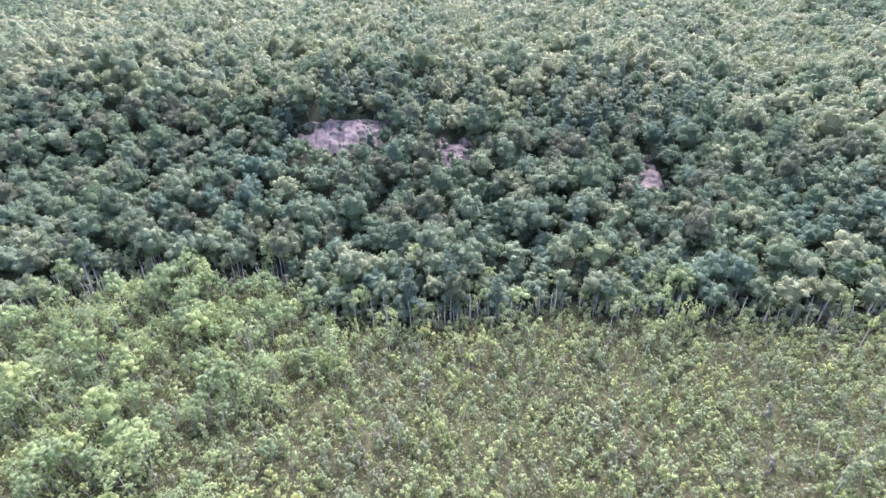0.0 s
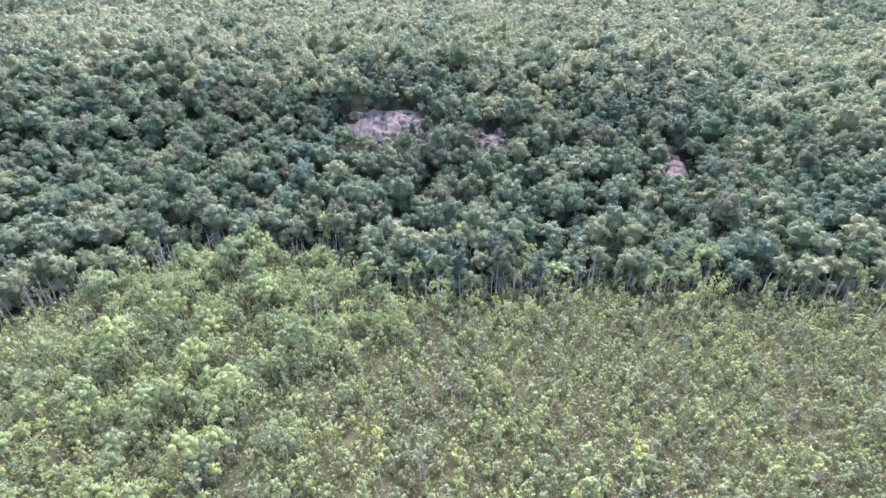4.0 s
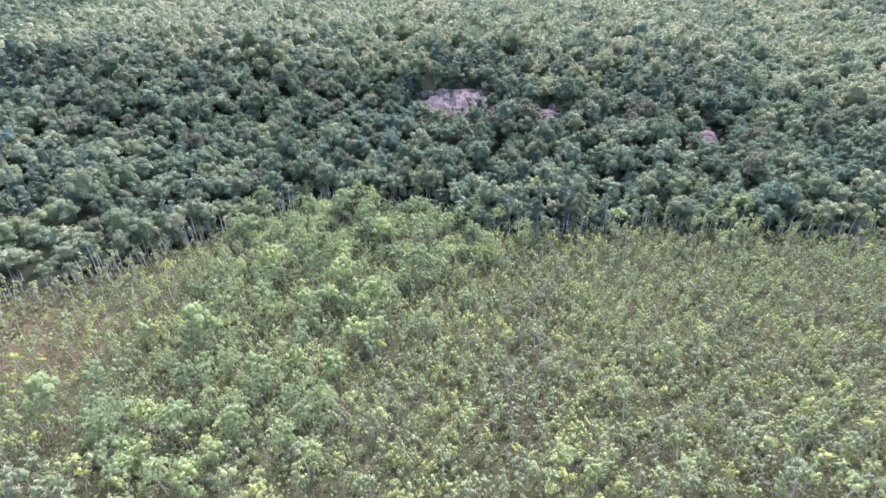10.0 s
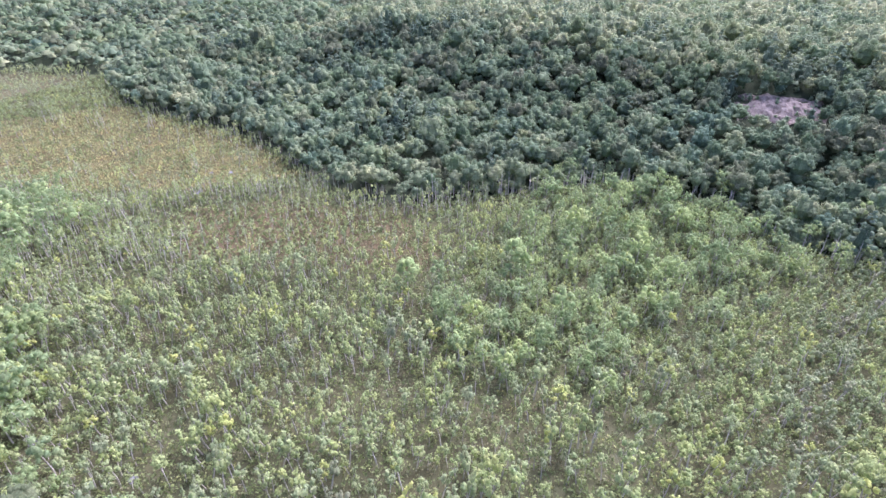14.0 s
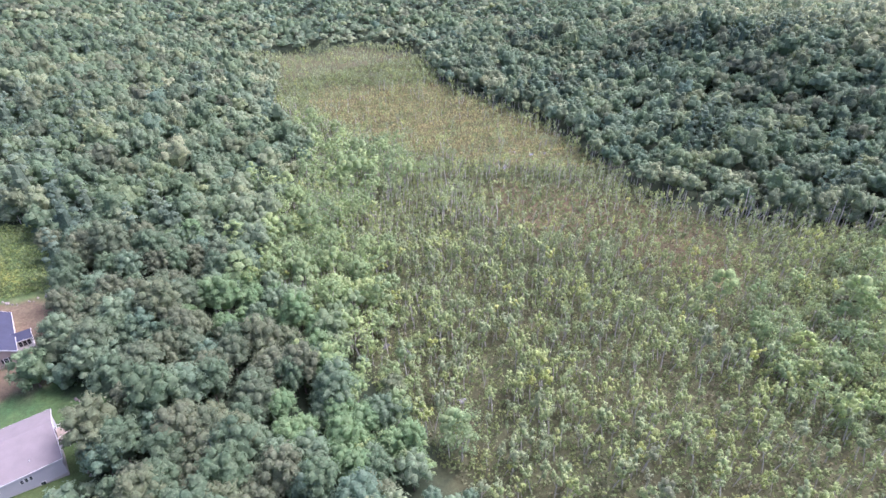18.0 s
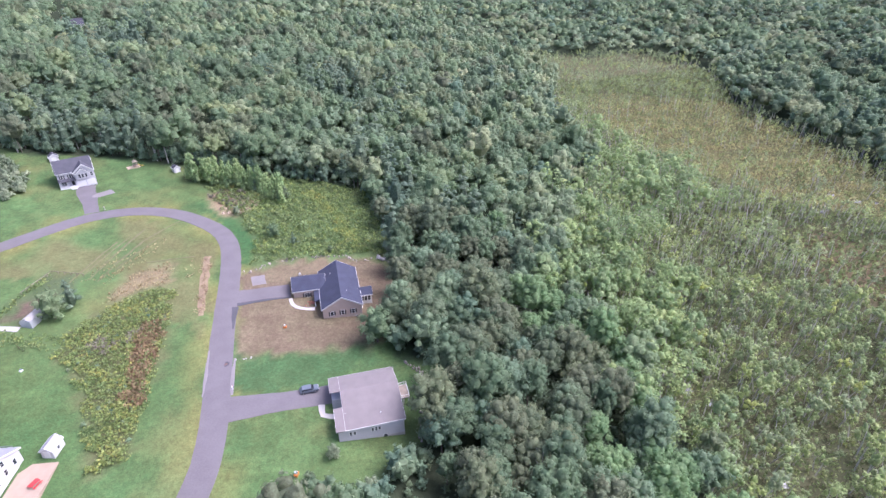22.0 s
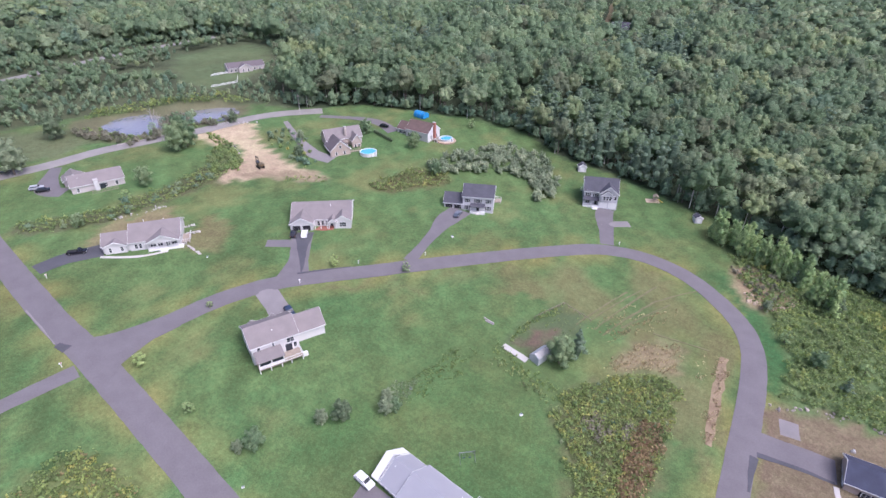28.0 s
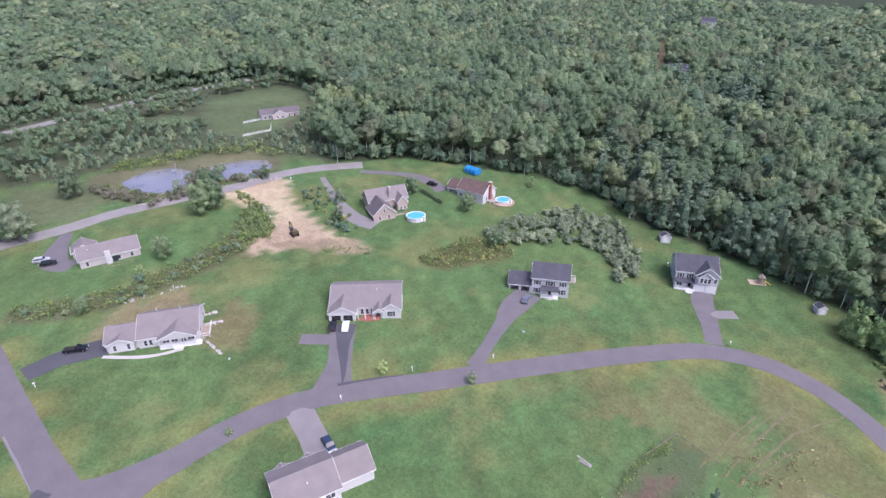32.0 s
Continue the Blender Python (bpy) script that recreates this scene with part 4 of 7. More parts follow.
part("porch_roof", prism(bmesh.new(), [(-0.8, 2.9), (1.2, 3.5), (1.2, 3.65), (-0.8, 3.05)], 0, -0.1, 5.9), ROOF_SLATE, h)
part("porch_floor", boxed(-0.1, 5.9, -0.7, 1.2, -1.5, 0.55), WHITE, h)
posts(h, (0.1, 2.9, 5.6), -0.55, 0.55, 2.95, 0.18, "porch_post")
railing(h, 0.1, 2.9, -0.6, -0.6, 0.55)
stairs(h, 3.3, 5.4, -0.7, -0.6, 0.55, -1, WHITE)
for y in (3.5, 8.5):
    for z in (0.9, 3.8):
        window(h, "r", 12.4, y, z, 0.85, 1.35)
        window(h, "l", 0, y, z, 0.85, 1.35)
deck(h, -0.5, 4.0, 11.8, 14.8, 0.4, -2, "lbr")

# white house with the front gable porch, at the corner of the roads
h = house_at(-212.2, 135.2, 50, "white single-storey house with a taupe roof and a gabled porch", 15.6, "ranch_house")
block(h, 0, 7.6, 0.8, 9.0, -2, 2.8, 0, 2.3, WHITE_SIDING, ROOF_TAUPE)
block(h, 0.6, 6.6, 0.0, 5.0, -2, 2.7, 1, 1.3, WHITE_SIDING, ROOF_TAUPE)
block(h, 7.6, 22.0, 0.2, 13.0, -2, 3.0, 0, 3.3, WHITE_SIDING, ROOF_TAUPE)
block(h, 12.6, 21.6, -1.6, 6.0, 2.5, 2.9, 1, 2.1, WHITE_SIDING, ROOF_TAUPE)
for c in (2.2, 5.4):
    window(h, "f", 0.0, c, 0.8, 0.8, 1.4)
for c in (9.3, 10.5):
    window(h, "f", 0.2, c, 0.8, 0.8, 1.4)
for c in (14.0, 16.0, 20.0):
    window(h, "f", 0.2, c, 0.7, 0.8, 1.5, False, 2)
door(h, "f", 0.2, 18.2, 0.2)
part("porch_floor", boxed(12.6, 22.6, -1.6, 0.2, -1.6, 0.2), WHITE, h)
posts(h, (12.8, 15.6, 18.6, 21.4), -1.45, 0.2, 2.55, 0.2, "porch_post")
for a, b in ((12.8, 15.6), (18.6, 21.4)):
    railing(h, a, b, -1.5, -1.5, 0.2)
stairs(h, 16.0, 18.2, -1.6, -0.8, 0.2, -1, WHITE)
deck(h, 22.0, 24.4, 1.0, 7.0, 0.3, -2, "fr")
for y in (3.0, 10.0):
    window(h, "r", 22.0, y, 0.8, 0.9, 1.4)
garage_door(h, "l", 0, 5.0, 0, 4.6)
for x, y in ((11.0, 10.0), (17.0, 9.0)):
    vent_pipe(h, x, y, 5.4)

# two-storey white house with the screened porch on posts
h = house_at(-138.4, 128.0, 63, "two-storey white house with taupe roof and raised screened porch", 10.2, "colonial_house")
block(h, 0, 11.4, 2.6, 12.2, -2, 6.0, 0, 2.6, WHITE_SIDING, ROOF_TAUPE)
block(h, 11.4, 19.0, 5.2, 12.8, -2, 3.9, 0, 2.7, WHITE_SIDING, ROOF_TAUPE)
block(h, 1.8, 4.0, 12.0, 13.3, -2, 5.0, 1, 0.8, WHITE_SIDING, ROOF_TAUPE)
block(h, 7.2, 9.2, 12.0, 13.2, -2, 5.0, 1, 0.8, WHITE_SIDING, ROOF_TAUPE)
for c, w in ((1.7, 0.8), (5.2, 0.55), (9.4, 0.9)):
    window(h, "f", 2.6, c, 4.2, w, 1.2, False, 2 if c > 9 else 1)
part("porch_roof", prism(bmesh.new(), [(-1.2, 3.7), (2.6, 4.4), (2.6, 4.55), (-1.2, 3.85)], 0, 0.3, 6.9), ROOF_TAUPE, h)
part("porch_wall", boxed(0.6, 6.6, -0.75, -0.7, 1.7, 2.3), WHITE, h)
for a, b in ((0.8, 3.4), (3.8, 6.4)):
    part("screen", boxed(a, b, -0.72, -0.68, 2.3, 3.55), GLASS, h, "dark insect screen")
posts(h, (0.7, 3.6, 6.5), -0.75, 1.6, 3.75, 0.2, "porch_post")
deck(h, 0.5, 11.2, -0.9, 2.6, 1.6, -2.2, "fr", rail=WHITE)
for x in (3.2, 8.2):
    part("deck_post", boxed(x - 0.1, x + 0.1, -0.85, -0.65, -2.2, 1.4), WHITE, h)
door(h, "f", 2.6, 8.8, 1.6, 1.7, 2.1, GLASS)
window(h, "f", 2.6, 10.4, 2.3, 0.8, 1.3)
for c in (1.5, 4.0):
    window(h, "f", 2.6, c, -0.9, 0.8, 1.2)
for y, z in ((5.0, 4.2), (9.5, 4.2), (5.0, 1.4), (9.5, 1.4)):
    window(h, "l", 0, y, z, 0.85, 1.3)
window(h, "r", 19.0, 9.0, 1.4, 0.9, 1.3)
vent_pipe(h, 6.0, 5.0, 7.4)
stairs(h, 11.3, 12.6, -0.2, -1.0, 1.6, 1, WHITE)

# cream ranch house by the country road
h = house_at(-257.8, 151.2, 68, "cream ranch house with a taupe roof and a white chimney", 18.0, "ranch_house")
block(h, 0, 17.2, 0.2, 10.5, -2, 2.9, 0, 2.6, CREAM_SIDING, ROOF_TAUPE)
block(h, -1.5, 5.5, 8.0, 14.0, -2, 2.8, 1, 2.2, CREAM_SIDING, ROOF_TAUPE)
chimney(h, 8.0, 0.0, -1, 4.2, 1.5, WHITE_SIDING)
for c in (2.0, 11.0, 14.6):
    window(h, "f", 0.2, c, 0.8, 0.9, 1.3)
door(h, "f", 0.2, 9.8, 0.2, 1.7, 2.05, GLASS)
deck(h, 6.0, 14.5, -3.0, 0.2, 0.1, -2, "fl", rail=WOOD)
for y in (3.0, 7.0):
    window(h, "r", 17.2, y, 0.8, 0.9, 1.3)
    window(h, "l", 0, y, 0.8, 0.9, 1.3)
vent_pipe(h, 3.0, 3.5, 4.6)

# shingled house with the garage wing and the round pool
h = house_at(-205.6, 230.8, 58, "tan shingled house with a gabled garage wing and grey roofs", 17.0, "shingle_house")
block(h, 0, 8.6, 0, 9.5, -2, 3.0, 1, 3.9, TAN_SIDING, ROOF_UMBER)
block(h, 1.0, 17.0, 9.0, 17.5, -2, 4.6, 0, 3.6, TAN_SIDING, ROOF_TAUPE)
block(h, 11.5, 15.5, 5.5, 12.0, -2, 4.2, 1, 2.4, TAN_SIDING, ROOF_TAUPE)
chimney(h, 9.8, 10.0, 0, 9.4, 1.0)
for c in (2.4, 6.0):
    window(h, "f", 0, c, 0.8, 0.9, 1.3)
window(h, "f", 0, 4.3, 3.6, 0.9, 1.2)
for y in (2.2, 4.8, 7.4):
    garage_door(h, "l", 0, y, 0, 2.3, 2.1, GLASS)
for c in (9.6, 12.8, 14.4, 16.2):
    window(h, "f", 9.0 if c in (9.6, 16.2) else 5.5, c, 0.9, 0.8, 1.4)
window(h, "r", 8.6, 3.0, 0.8, 1.2, 1.4)
deck(h, 8.8, 14.0, 1.5, 5.5, 0.7, -2, "fr", rail=WOOD)

# white house with the brown roof at the wood's edge
h = house_at(-197.6, 267.2, -4, "white house with a brown roof and white end gable", 18.6, "white_house")
block(h, 6.0, 18.6, 0, 9.0, -2, 3.9, 0, 3.3, WHITE_SIDING, ROOF_BROWN)
block(h, 0, 6.0, 1.0, 8.0, -2, 2.8, 0, 2.6, WHITE_SIDING, ROOF_BROWN)
for c in (2.0, 4.2, 8.0, 11.0, 14.0):
    window(h, "f", 0 if c > 6 else 1.0, c, 0.8, 0.9, 1.3, True)
for y in (2.5, 6.5):
    window(h, "r", 18.6, y, 0.8, 0.9, 1.3)
chimney(h, 18.9, 4.5, -1, 7.9, 1.2, BRICKRED)
deck(h, 18.7, 22.0, 2.5, 7.5, 0.5, -2, "fr", rail=WHITE)

# long farmhouse beyond the pond
h = house_at(-338.5, 288.8, 63, "distant grey-roofed long farmhouse with pale walls", 24.6, "farmhouse")
block(h, 0, 22, 0, 8, -2, 3.0, 0, 2.4, CREAM_SIDING, ROOF_UMBER)
block(h, 6, 14, -2.5, 4, -2, 3.0, 1, 2.2, CREAM_SIDING, ROOF_UMBER)
for c in (2, 4.5, 8.5, 11.5, 16, 19):
    window(h, "f", -2.5 if 6 < c < 14 else 0, c, 0.9, 1.0, 1.3)

# white houses in the far woods
for fx, fy, ft, fw in ((-176, 532, 20, 13), (-203, 772, 10, 15), (-268, 560, 40, 9)):
    h = house_at(fx, fy, ft, "distant white house standing in a gap of the woods", gz(fx, fy) + (9 if fy > 700 else 1), "far_house")
    block(h, 0, fw, 0, 8, -12, 4.2, 0, 3.4, WHITE_SIDING, ROOF_SLATE)
    for c in (2.5, 5.5, 8.0):
        window(h, "f", 0, c, 1.2, 1.0, 1.4)

# ---- driveways, cars and what stands in the yards ----
def drive(name, line, width, mat, label, lift=0.05):
    return tagged(ribbon(name, line, width, mat, lift, 0.1, 0.2, len(line)), label, "driveway", kind="structure")


drive("driveway_1", [(-33.5, 176.6), (-25, 177.8), (-17.8, 178.4)], [7.5, 6.4, 6.6], ASPHALT, "grey asphalt driveway with a dark stained edge")
drive("asphalt_patch", [(-33.4, 172.6), (-33.6, 168), (-33.5, 163)], [1.8, 1.4, 0.4], ASPHALT_NEW, "dark tar patch at the driveway mouth", 0.1)
drive("asphalt_seam", [(-33, 173.6), (-25, 174.8), (-18, 175.2)], [1.4, 1.0, 0.6], ASPHALT_NEW, "dark stained driveway edge", 0.075)
drive("driveway_2", [(-32.5, 133.0), (-20, 133.6), (-8.6, 134.4)], [8.0, 6.0, 6.2], ASPHALT, "worn grey asphalt driveway")
drive("driveway_3", [(-97.6, 101.5), (-97.2, 110), (-96.5, 121.5)], [7.0, 7.0, 9.6], ASPHALT, "worn grey asphalt driveway widening to a garage")
drive("driveway_4", [(-159.8, 150.6), (-152.5, 147.6), (-146.5, 144.8)], [6.4, 6.0, 6.2], ASPHALT_PALE, "pale worn driveway")
drive("driveway_5", [(-157.8, 159.6), (-162.6, 166.8), (-167.5, 172.8), (-173.2, 179.6)], [9.5, 6.0, 6.2, 7.0], ASPHALT, "grey asphalt driveway with a fresh dark half")
drive("asphalt_wedge", [(-157.4, 162.6), (-161.6, 167.4), (-166.6, 172.6), (-172.6, 179.9)], [0.3, 1.8, 3.6, 6.2], ASPHALT_NEW, "fresh dark asphalt before the garage", 0.085)
drive("asphalt_seam_2", [(-157.9, 161.4), (-153.2, 167.1), (-147.4, 173.4)], [0.9, 0.6, 0.25], ASPHALT_NEW, "dark tar seam along the road edge", 0.11)
drive("asphalt_seam_3", [(-184.9, 107.0), (-181.4, 107.6)], [1.6, 2.6], ASPHALT_NEW, "dark tar patch at the road junction", 0.16)
drive("sand_verge_3", [(-204, 109.3), (-193.2, 107.9), (-185.6, 106.8)], [0.5, 0.5, 0.3], ASPHALT_PALE, "pale sandy strip along the road edge", 0.13)
drive("driveway_6", [(-168.2, 174.6), (-172, 172.0), (-177.8, 168.0)], [4.6, 4.4, 4.0], ASPHALT, "grey turning stub beside a driveway", 0.045)
drive("driveway_7", [(-134.9, 186.8), (-136.3, 196), (-138.0, 207), (-139.2, 216), (-138.6, 226)], [4.4, 3.4, 4.4, 8.0, 8.5], ASPHALT, "curved grey asphalt driveway")
drive("driveway_8", [(-86.2, 235.2), (-89.5, 245), (-93.2, 254), (-94.4, 260)], [4.6, 5.0, 6.4, 6.6], ASPHALT, "straight grey asphalt driveway")
drive("driveway_9", [(-92.2, 247.6), (-83.6, 253.8)], 4.0, ASPHALT_PALE, "pale turning stub beside a driveway", 0.045)
drive("driveway_10", [(-220.5, 120.0), (-219.5, 128), (-215.0, 136.8)], [6.0, 6.4, 7.6], ASPHALT_NEW, "dark asphalt driveway")
drive("driveway_11", [(-249, 247.5), (-241, 242.6), (-232.5, 237.5), (-222.5, 232.6), (-212.5, 228.6), (-203.5, 229.2)], [2.2, 2.8, 3.6, 4.6, 6.6, 7.2], ASPHALT_PALE, "pale asphalt driveway")
drive("driveway_12", [(-240, 262), (-222, 270.5), (-210, 271.5), (-199, 267.0)], [3.2, 3.4, 5.5, 6.0], ASPHALT, "grey driveway behind the lawns")
drive("driveway_13", [(-173.0, 105.0), (-176.2, 92.0), (-178.0, 80)], [4.6, 4.2, 4.2], ASPHALT, "grey driveway leaving the cross road")
drive("driveway_14", [(-286, 160), (-276, 152), (-268, 148), (-262, 150.5)], [4.0, 5.5, 8.5, 6.5], ASPHALT, "grey driveway with two parked cars")
tagged(ribbon("junction", [(-174.2, 107.5), (-172.8, 114), (-171.3, 122), (-169.2, 129)], [19, 11.5, 7.6, 6.2], ASPHALT, 0.075, 0.05, 0.12, 61), "flared asphalt mouth of the loop road", "road", kind="structure")
drive("gravel_pad", [(-27.6, 187.4), (-26.9, 182.6)], 4.2, ASPHALT_PALE, "pale gravel pad beside a driveway")
drive("sand_verge_1", [(-32.35, 151), (-32.3, 142), (-32.0, 137.5)], [0.5, 1.0, 0.6], ASPHALT_PALE, "pale sandy strip along the road edge", 0.075)
drive("sand_verge_2", [(-39.0, 155), (-38.8, 146), (-38.7, 138)], [0.4, 0.8, 0.4], ASPHALT_PALE, "pale sandy strip along the road edge", 0.075)
drive("front_walk_1", [(-17.8, 174.4), (-17.2, 171.5), (-14.8, 169.3), (-10.8, 168.6)], 1.1, CONCRETE, "curved pale concrete front walk", 0.07)
drive("front_walk_2", [(-11.2, 131.2), (-11.1, 128.0), (-7.6, 127.0)], 1.5, CONCRETE, "pale concrete front walk", 0.07)
drive("front_walk_3", [(-211.9, 134.0), (-203.2, 140.5), (-198.6, 147.6)], 1.1, CONCRETE, "long white front walk", 0.07)
drive("patio_slab", [(-94.2, 171.0), (-86.8, 169.7)], 1.9, CONCRETE, "pale concrete slab beside the garden", 0.1)

for k, (a, b, w) in enumerate((((-76.1, 191.2), (-66.2, 220.8), 0.5), ((-78.2, 194), (-69.6, 216.5), 0.4), ((-80.9, 190), (-73, 213), 0.5), ((-73.5, 190), (-64.5, 214), 0.6), ((-64.9, 212.9), (-55, 226), 0.45), ((-70, 196), (-60.5, 214.5), 0.4), ((-62, 199), (-47.5, 201), 0.5))):
    tagged(ribbon("straw_row", [a, ((a[0] + b[0]) / 2 - 0.4, (a[1] + b[1]) / 2), b], w, STRAW, 0.04, w * 0.35, 0.1, 40 + k), "raked row of dry straw on the lawn", "straw", kind="structure")
tagged(ribbon("bare_strip", [(-43.8, 200.6), (-43.3, 187), (-42.6, 170)], [2.4, 2.5, 1.6], DRY_SOIL, 0.03, 0.4, 0.1, 51), "reddish bare earth strip along the road", "ground", kind="structure")


def slab(name, x, y, turn, w, d, mat, label, category, t=0.12):
    o = thing(name, pose(x, y, gz(x, y), 0, 0, turn), label, category)
    part("slab", boxed(0, w, 0, d, -0.6, t, bevel=0.02), mat, o)
    return o


slab("patio", -72.7, 116.8, -8, 6.8, 8.8, PAVER, "tan paved patio beside the white house", "patio", 0.42)
slab("play_pad", -82.5, 274.0, 25, 5.0, 3.0, SAND, "sandy play area pad in the lawn", "play area", 0.25)


def car(x, y, turn, paint, label, long=4.7, pickup=False, name="car"):
    """A parked car: body, cabin with glass, lamps, bumpers and wheels."""
    z = gz(x, y) + 0.08
    c = thing(name, pose(x, y, z, 0, 0, turn), label, "car")
    w, l = 0.92, long / 2
    pts = [(-l, 0.35), (l, 0.35), (l, 0.75), (l - 0.25, 0.95), (l - 1.15, 1.02), (-l + 0.15, 1.02), (-l, 0.8)]
    bm = prism(bmesh.new(), pts, 1, -w, w)
    bmesh.ops.bevel(bm, geom=list(bm.edges), offset=0.06, segments=2, affect="EDGES")
    part("body", bm, paint, c)
    back = 0.2 if pickup else -l + 0.25
    top = [(back, 1.0), (l - 1.2, 1.0), (l - 1.85, 1.55), (back + (0.15 if pickup else 0.45), 1.58)]
    bm = prism(bmesh.new(), top, 1, -w + 0.1, w - 0.1)
    bmesh.ops.bevel(bm, geom=list(bm.edges), offset=0.07, segments=2, affect="EDGES")
    part("cabin", bm, paint, c)
    for s in (-1, 1):
        a = prism(bmesh.new(), [(back + 0.3, 1.08), (l - 1.35, 1.08), (l - 1.85, 1.46), (back + 0.45, 1.48)], 1, s * (w - 0.1) - 0.015, s * (w - 0.1) + 0.015)
        part("side_window", a, GLASS, c)
        part("headlight", boxed(l - 0.12, l + 0.02, s * 0.62 - 0.18, s * 0.62 + 0.18, 0.62, 0.78), WHITE, c)
        part("tail_light", boxed(-l - 0.02, -l + 0.1, s * 0.68 - 0.14, s * 0.68 + 0.14, 0.65, 0.85), BRICKRED, c)
        for xx in (-l + 0.85, l - 0.9):
            bm = bmesh.new()
            bmesh.ops.create_cone(bm, cap_ends=True, segments=14, radius1=0.34, radius2=0.34, depth=0.24, matrix=pose(xx, s * (w - 0.08), 0.34, 90))
            t = part("wheel", bm, BLACKRUBBER, c)
            bm = bmesh.new()
            bmesh.ops.create_cone(bm, cap_ends=True, segments=10, radius1=0.2, radius2=0.17, depth=0.26, matrix=pose(xx, s * (w - 0.07), 0.34, 90))
            part("rim", bm, METAL, t)
    for u0, u1, tag in ((l - 1.82, l - 1.24, "windscreen"), (back + 0.06, back + 0.4, "rear_window")):
        bm = bmesh.new()
        z0, z1 = (1.5, 1.06) if tag == "windscreen" else (1.08, 1.5)
        v = [bm.verts.new((u, s * (w - 0.22), zz + 0.035)) for u, zz in ((u0 + 0.03, z0), (u1 + 0.05, z1)) for s in (-1, 1)]
        bm.faces.new((v[0], v[1], v[3], v[2]))
        bmesh.ops.solidify(bm, geom=bm.faces[:], thickness=0.03)
        part(tag, bm, GLASS, c)
    if pickup:
        part("bed_liner", boxed(-l + 0.15, 0.1, -w + 0.12, w - 0.12, 0.9, 1.035), BLACKRUBBER, c)
    return c


P_BLUE = material("dark_blue_paint", (0.03, 0.045, 0.08), 0.25, 0.1, spec=0.6)
P_WHITE = material("white_car_paint", (0.75, 0.75, 0.76), 0.25, 0.04, spec=0.6)
P_BLACK = material("black_car_paint", (0.015, 0.015, 0.02), 0.25, 0.1, spec=0.6)
P_SILVER = material("silver_car_paint", (0.4, 0.42, 0.44), 0.3, 0.06, spec=0.6)
P_GREY = material("grey_car_paint", (0.12, 0.14, 0.17), 0.28, 0.08, spec=0.6)
P_ORANGE = material("orange_paint", (0.6, 0.2, 0.04), 0.5, 0.15)
P_RED = material("red_paint", (0.45, 0.05, 0.05), 0.5, 0.15)
P_YELLOW = material("yellow_paint", (0.55, 0.4, 0.05), 0.5, 0.15)
car(-13.9, 136.0, 4, P_GREY, "dark grey estate car parked on a driveway")
car(-100.9, 121.0, -10, P_WHITE, "white car parked beside the white house")
car(-174.2, 176.6, 127, P_BLACK, "black car parked before an open garage")
car(-171.3, 178.6, 127, P_WHITE, "white car with a black roof parked before a garage")
car(-147.0, 147.4, -22, P_BLUE, "dark blue car parked behind the white house")
car(-137.6, 221.6, 100, P_GREY, "grey car parked on a curved driveway")
car(-219.4, 131.4, 48, P_BLACK, "black pickup truck on a dark driveway", 5.6, True, "pickup_truck")
car(-272.6, 146.2, 60, P_SILVER, "silver car parked by the cream house")
car(-268.6, 146.6, 62, P_BLACK, "black car parked by the cream house")
car(-205.5, 268.6, 10, P_BLACK, "black car parked by the white house")
car(-297.6, 147.0, 75, P_GREY, "grey car on the country road")


def shed(x, y, turn, w, d, hgt, roof, label, wall=None):
    s = thing("shed", pose(x, y, gz(x, y), 0, 0, turn), label, "shed")
    block(s, 0, w, 0, d, -0.5, hgt, 1, w * 0.35, wall or WHITE_SIDING, roof, 0.15)
    door(s, "f", 0, w / 2, 0.0, w * 0.45, 1.8, WHITE)
    window(s, "r", w, d / 2, 0.9, 0.6, 0.7)
    return s


shed(-68.2, 126.4, -14, 2.5, 3.6, 2.0, ROOF_PALE, "white garden shed with a grey roof by the patio")
shed(-113.8, 283.0, 25, 3.4, 3.0, 2.1, ROOF_SLATE, "small white shed at the wood's edge")
shed(-63.4, 268.2, 30, 2.6, 2.6, 2.0, ROOF_SLATE, "small grey hut at the wood's edge", GREY_SIDING)


def round_pool(x, y, r, label, deck_r=0.0):
    z = gz(x, y)
    p = thing("swimming_pool", pose(x, y, z), label, "pool")
    for nm, r1, r2, z0, z1, mat in (("pool_wall", r, r - 0.12, -0.8, 1.25, WHITE), ("rim", r + 0.12, r - 0.14, 1.25, 1.32, WHITE)):
        bm = bmesh.new()
        n = 36
        ring = [[bm.verts.new((rr * math.cos(2 * math.pi * i / n), rr * math.sin(2 * math.pi * i / n), zz)) for i in range(n)] for rr, zz in ((r1, z0), (r1, z1), (r2, z1), (r2, z0))]
        for k in range(4):
            a, b = ring[k], ring[(k + 1) % 4]
            for i in range(n):
                bm.faces.new((a[i], a[(i + 1) % n], b[(i + 1) % n], b[i]))
        part(nm, bm, mat, p)
    bm = bmesh.new()
    bmesh.ops.create_circle(bm, cap_ends=True, segments=36, radius=r - 0.1, matrix=pose(0, 0, 1.05))
    part("water", bm, POOLBLUE, p, "clear blue pool water")
    if deck_r:
        bm = bmesh.new()
        bmesh.ops.create_cone(bm, cap_ends=True, segments=36, radius1=deck_r, radius2=deck_r, depth=0.5, matrix=pose(0, 0, 0.0))
        part("pool_surround", bm, PAVER, p)
    for i in range(12):
        a = 2 * math.pi * i / 12
        part("upright", boxed(r * math.cos(a) - 0.08, r * math.cos(a) + 0.08, r * math.sin(a) - 0.08, r * math.sin(a) + 0.08, -0.8, 1.25), METAL, p)
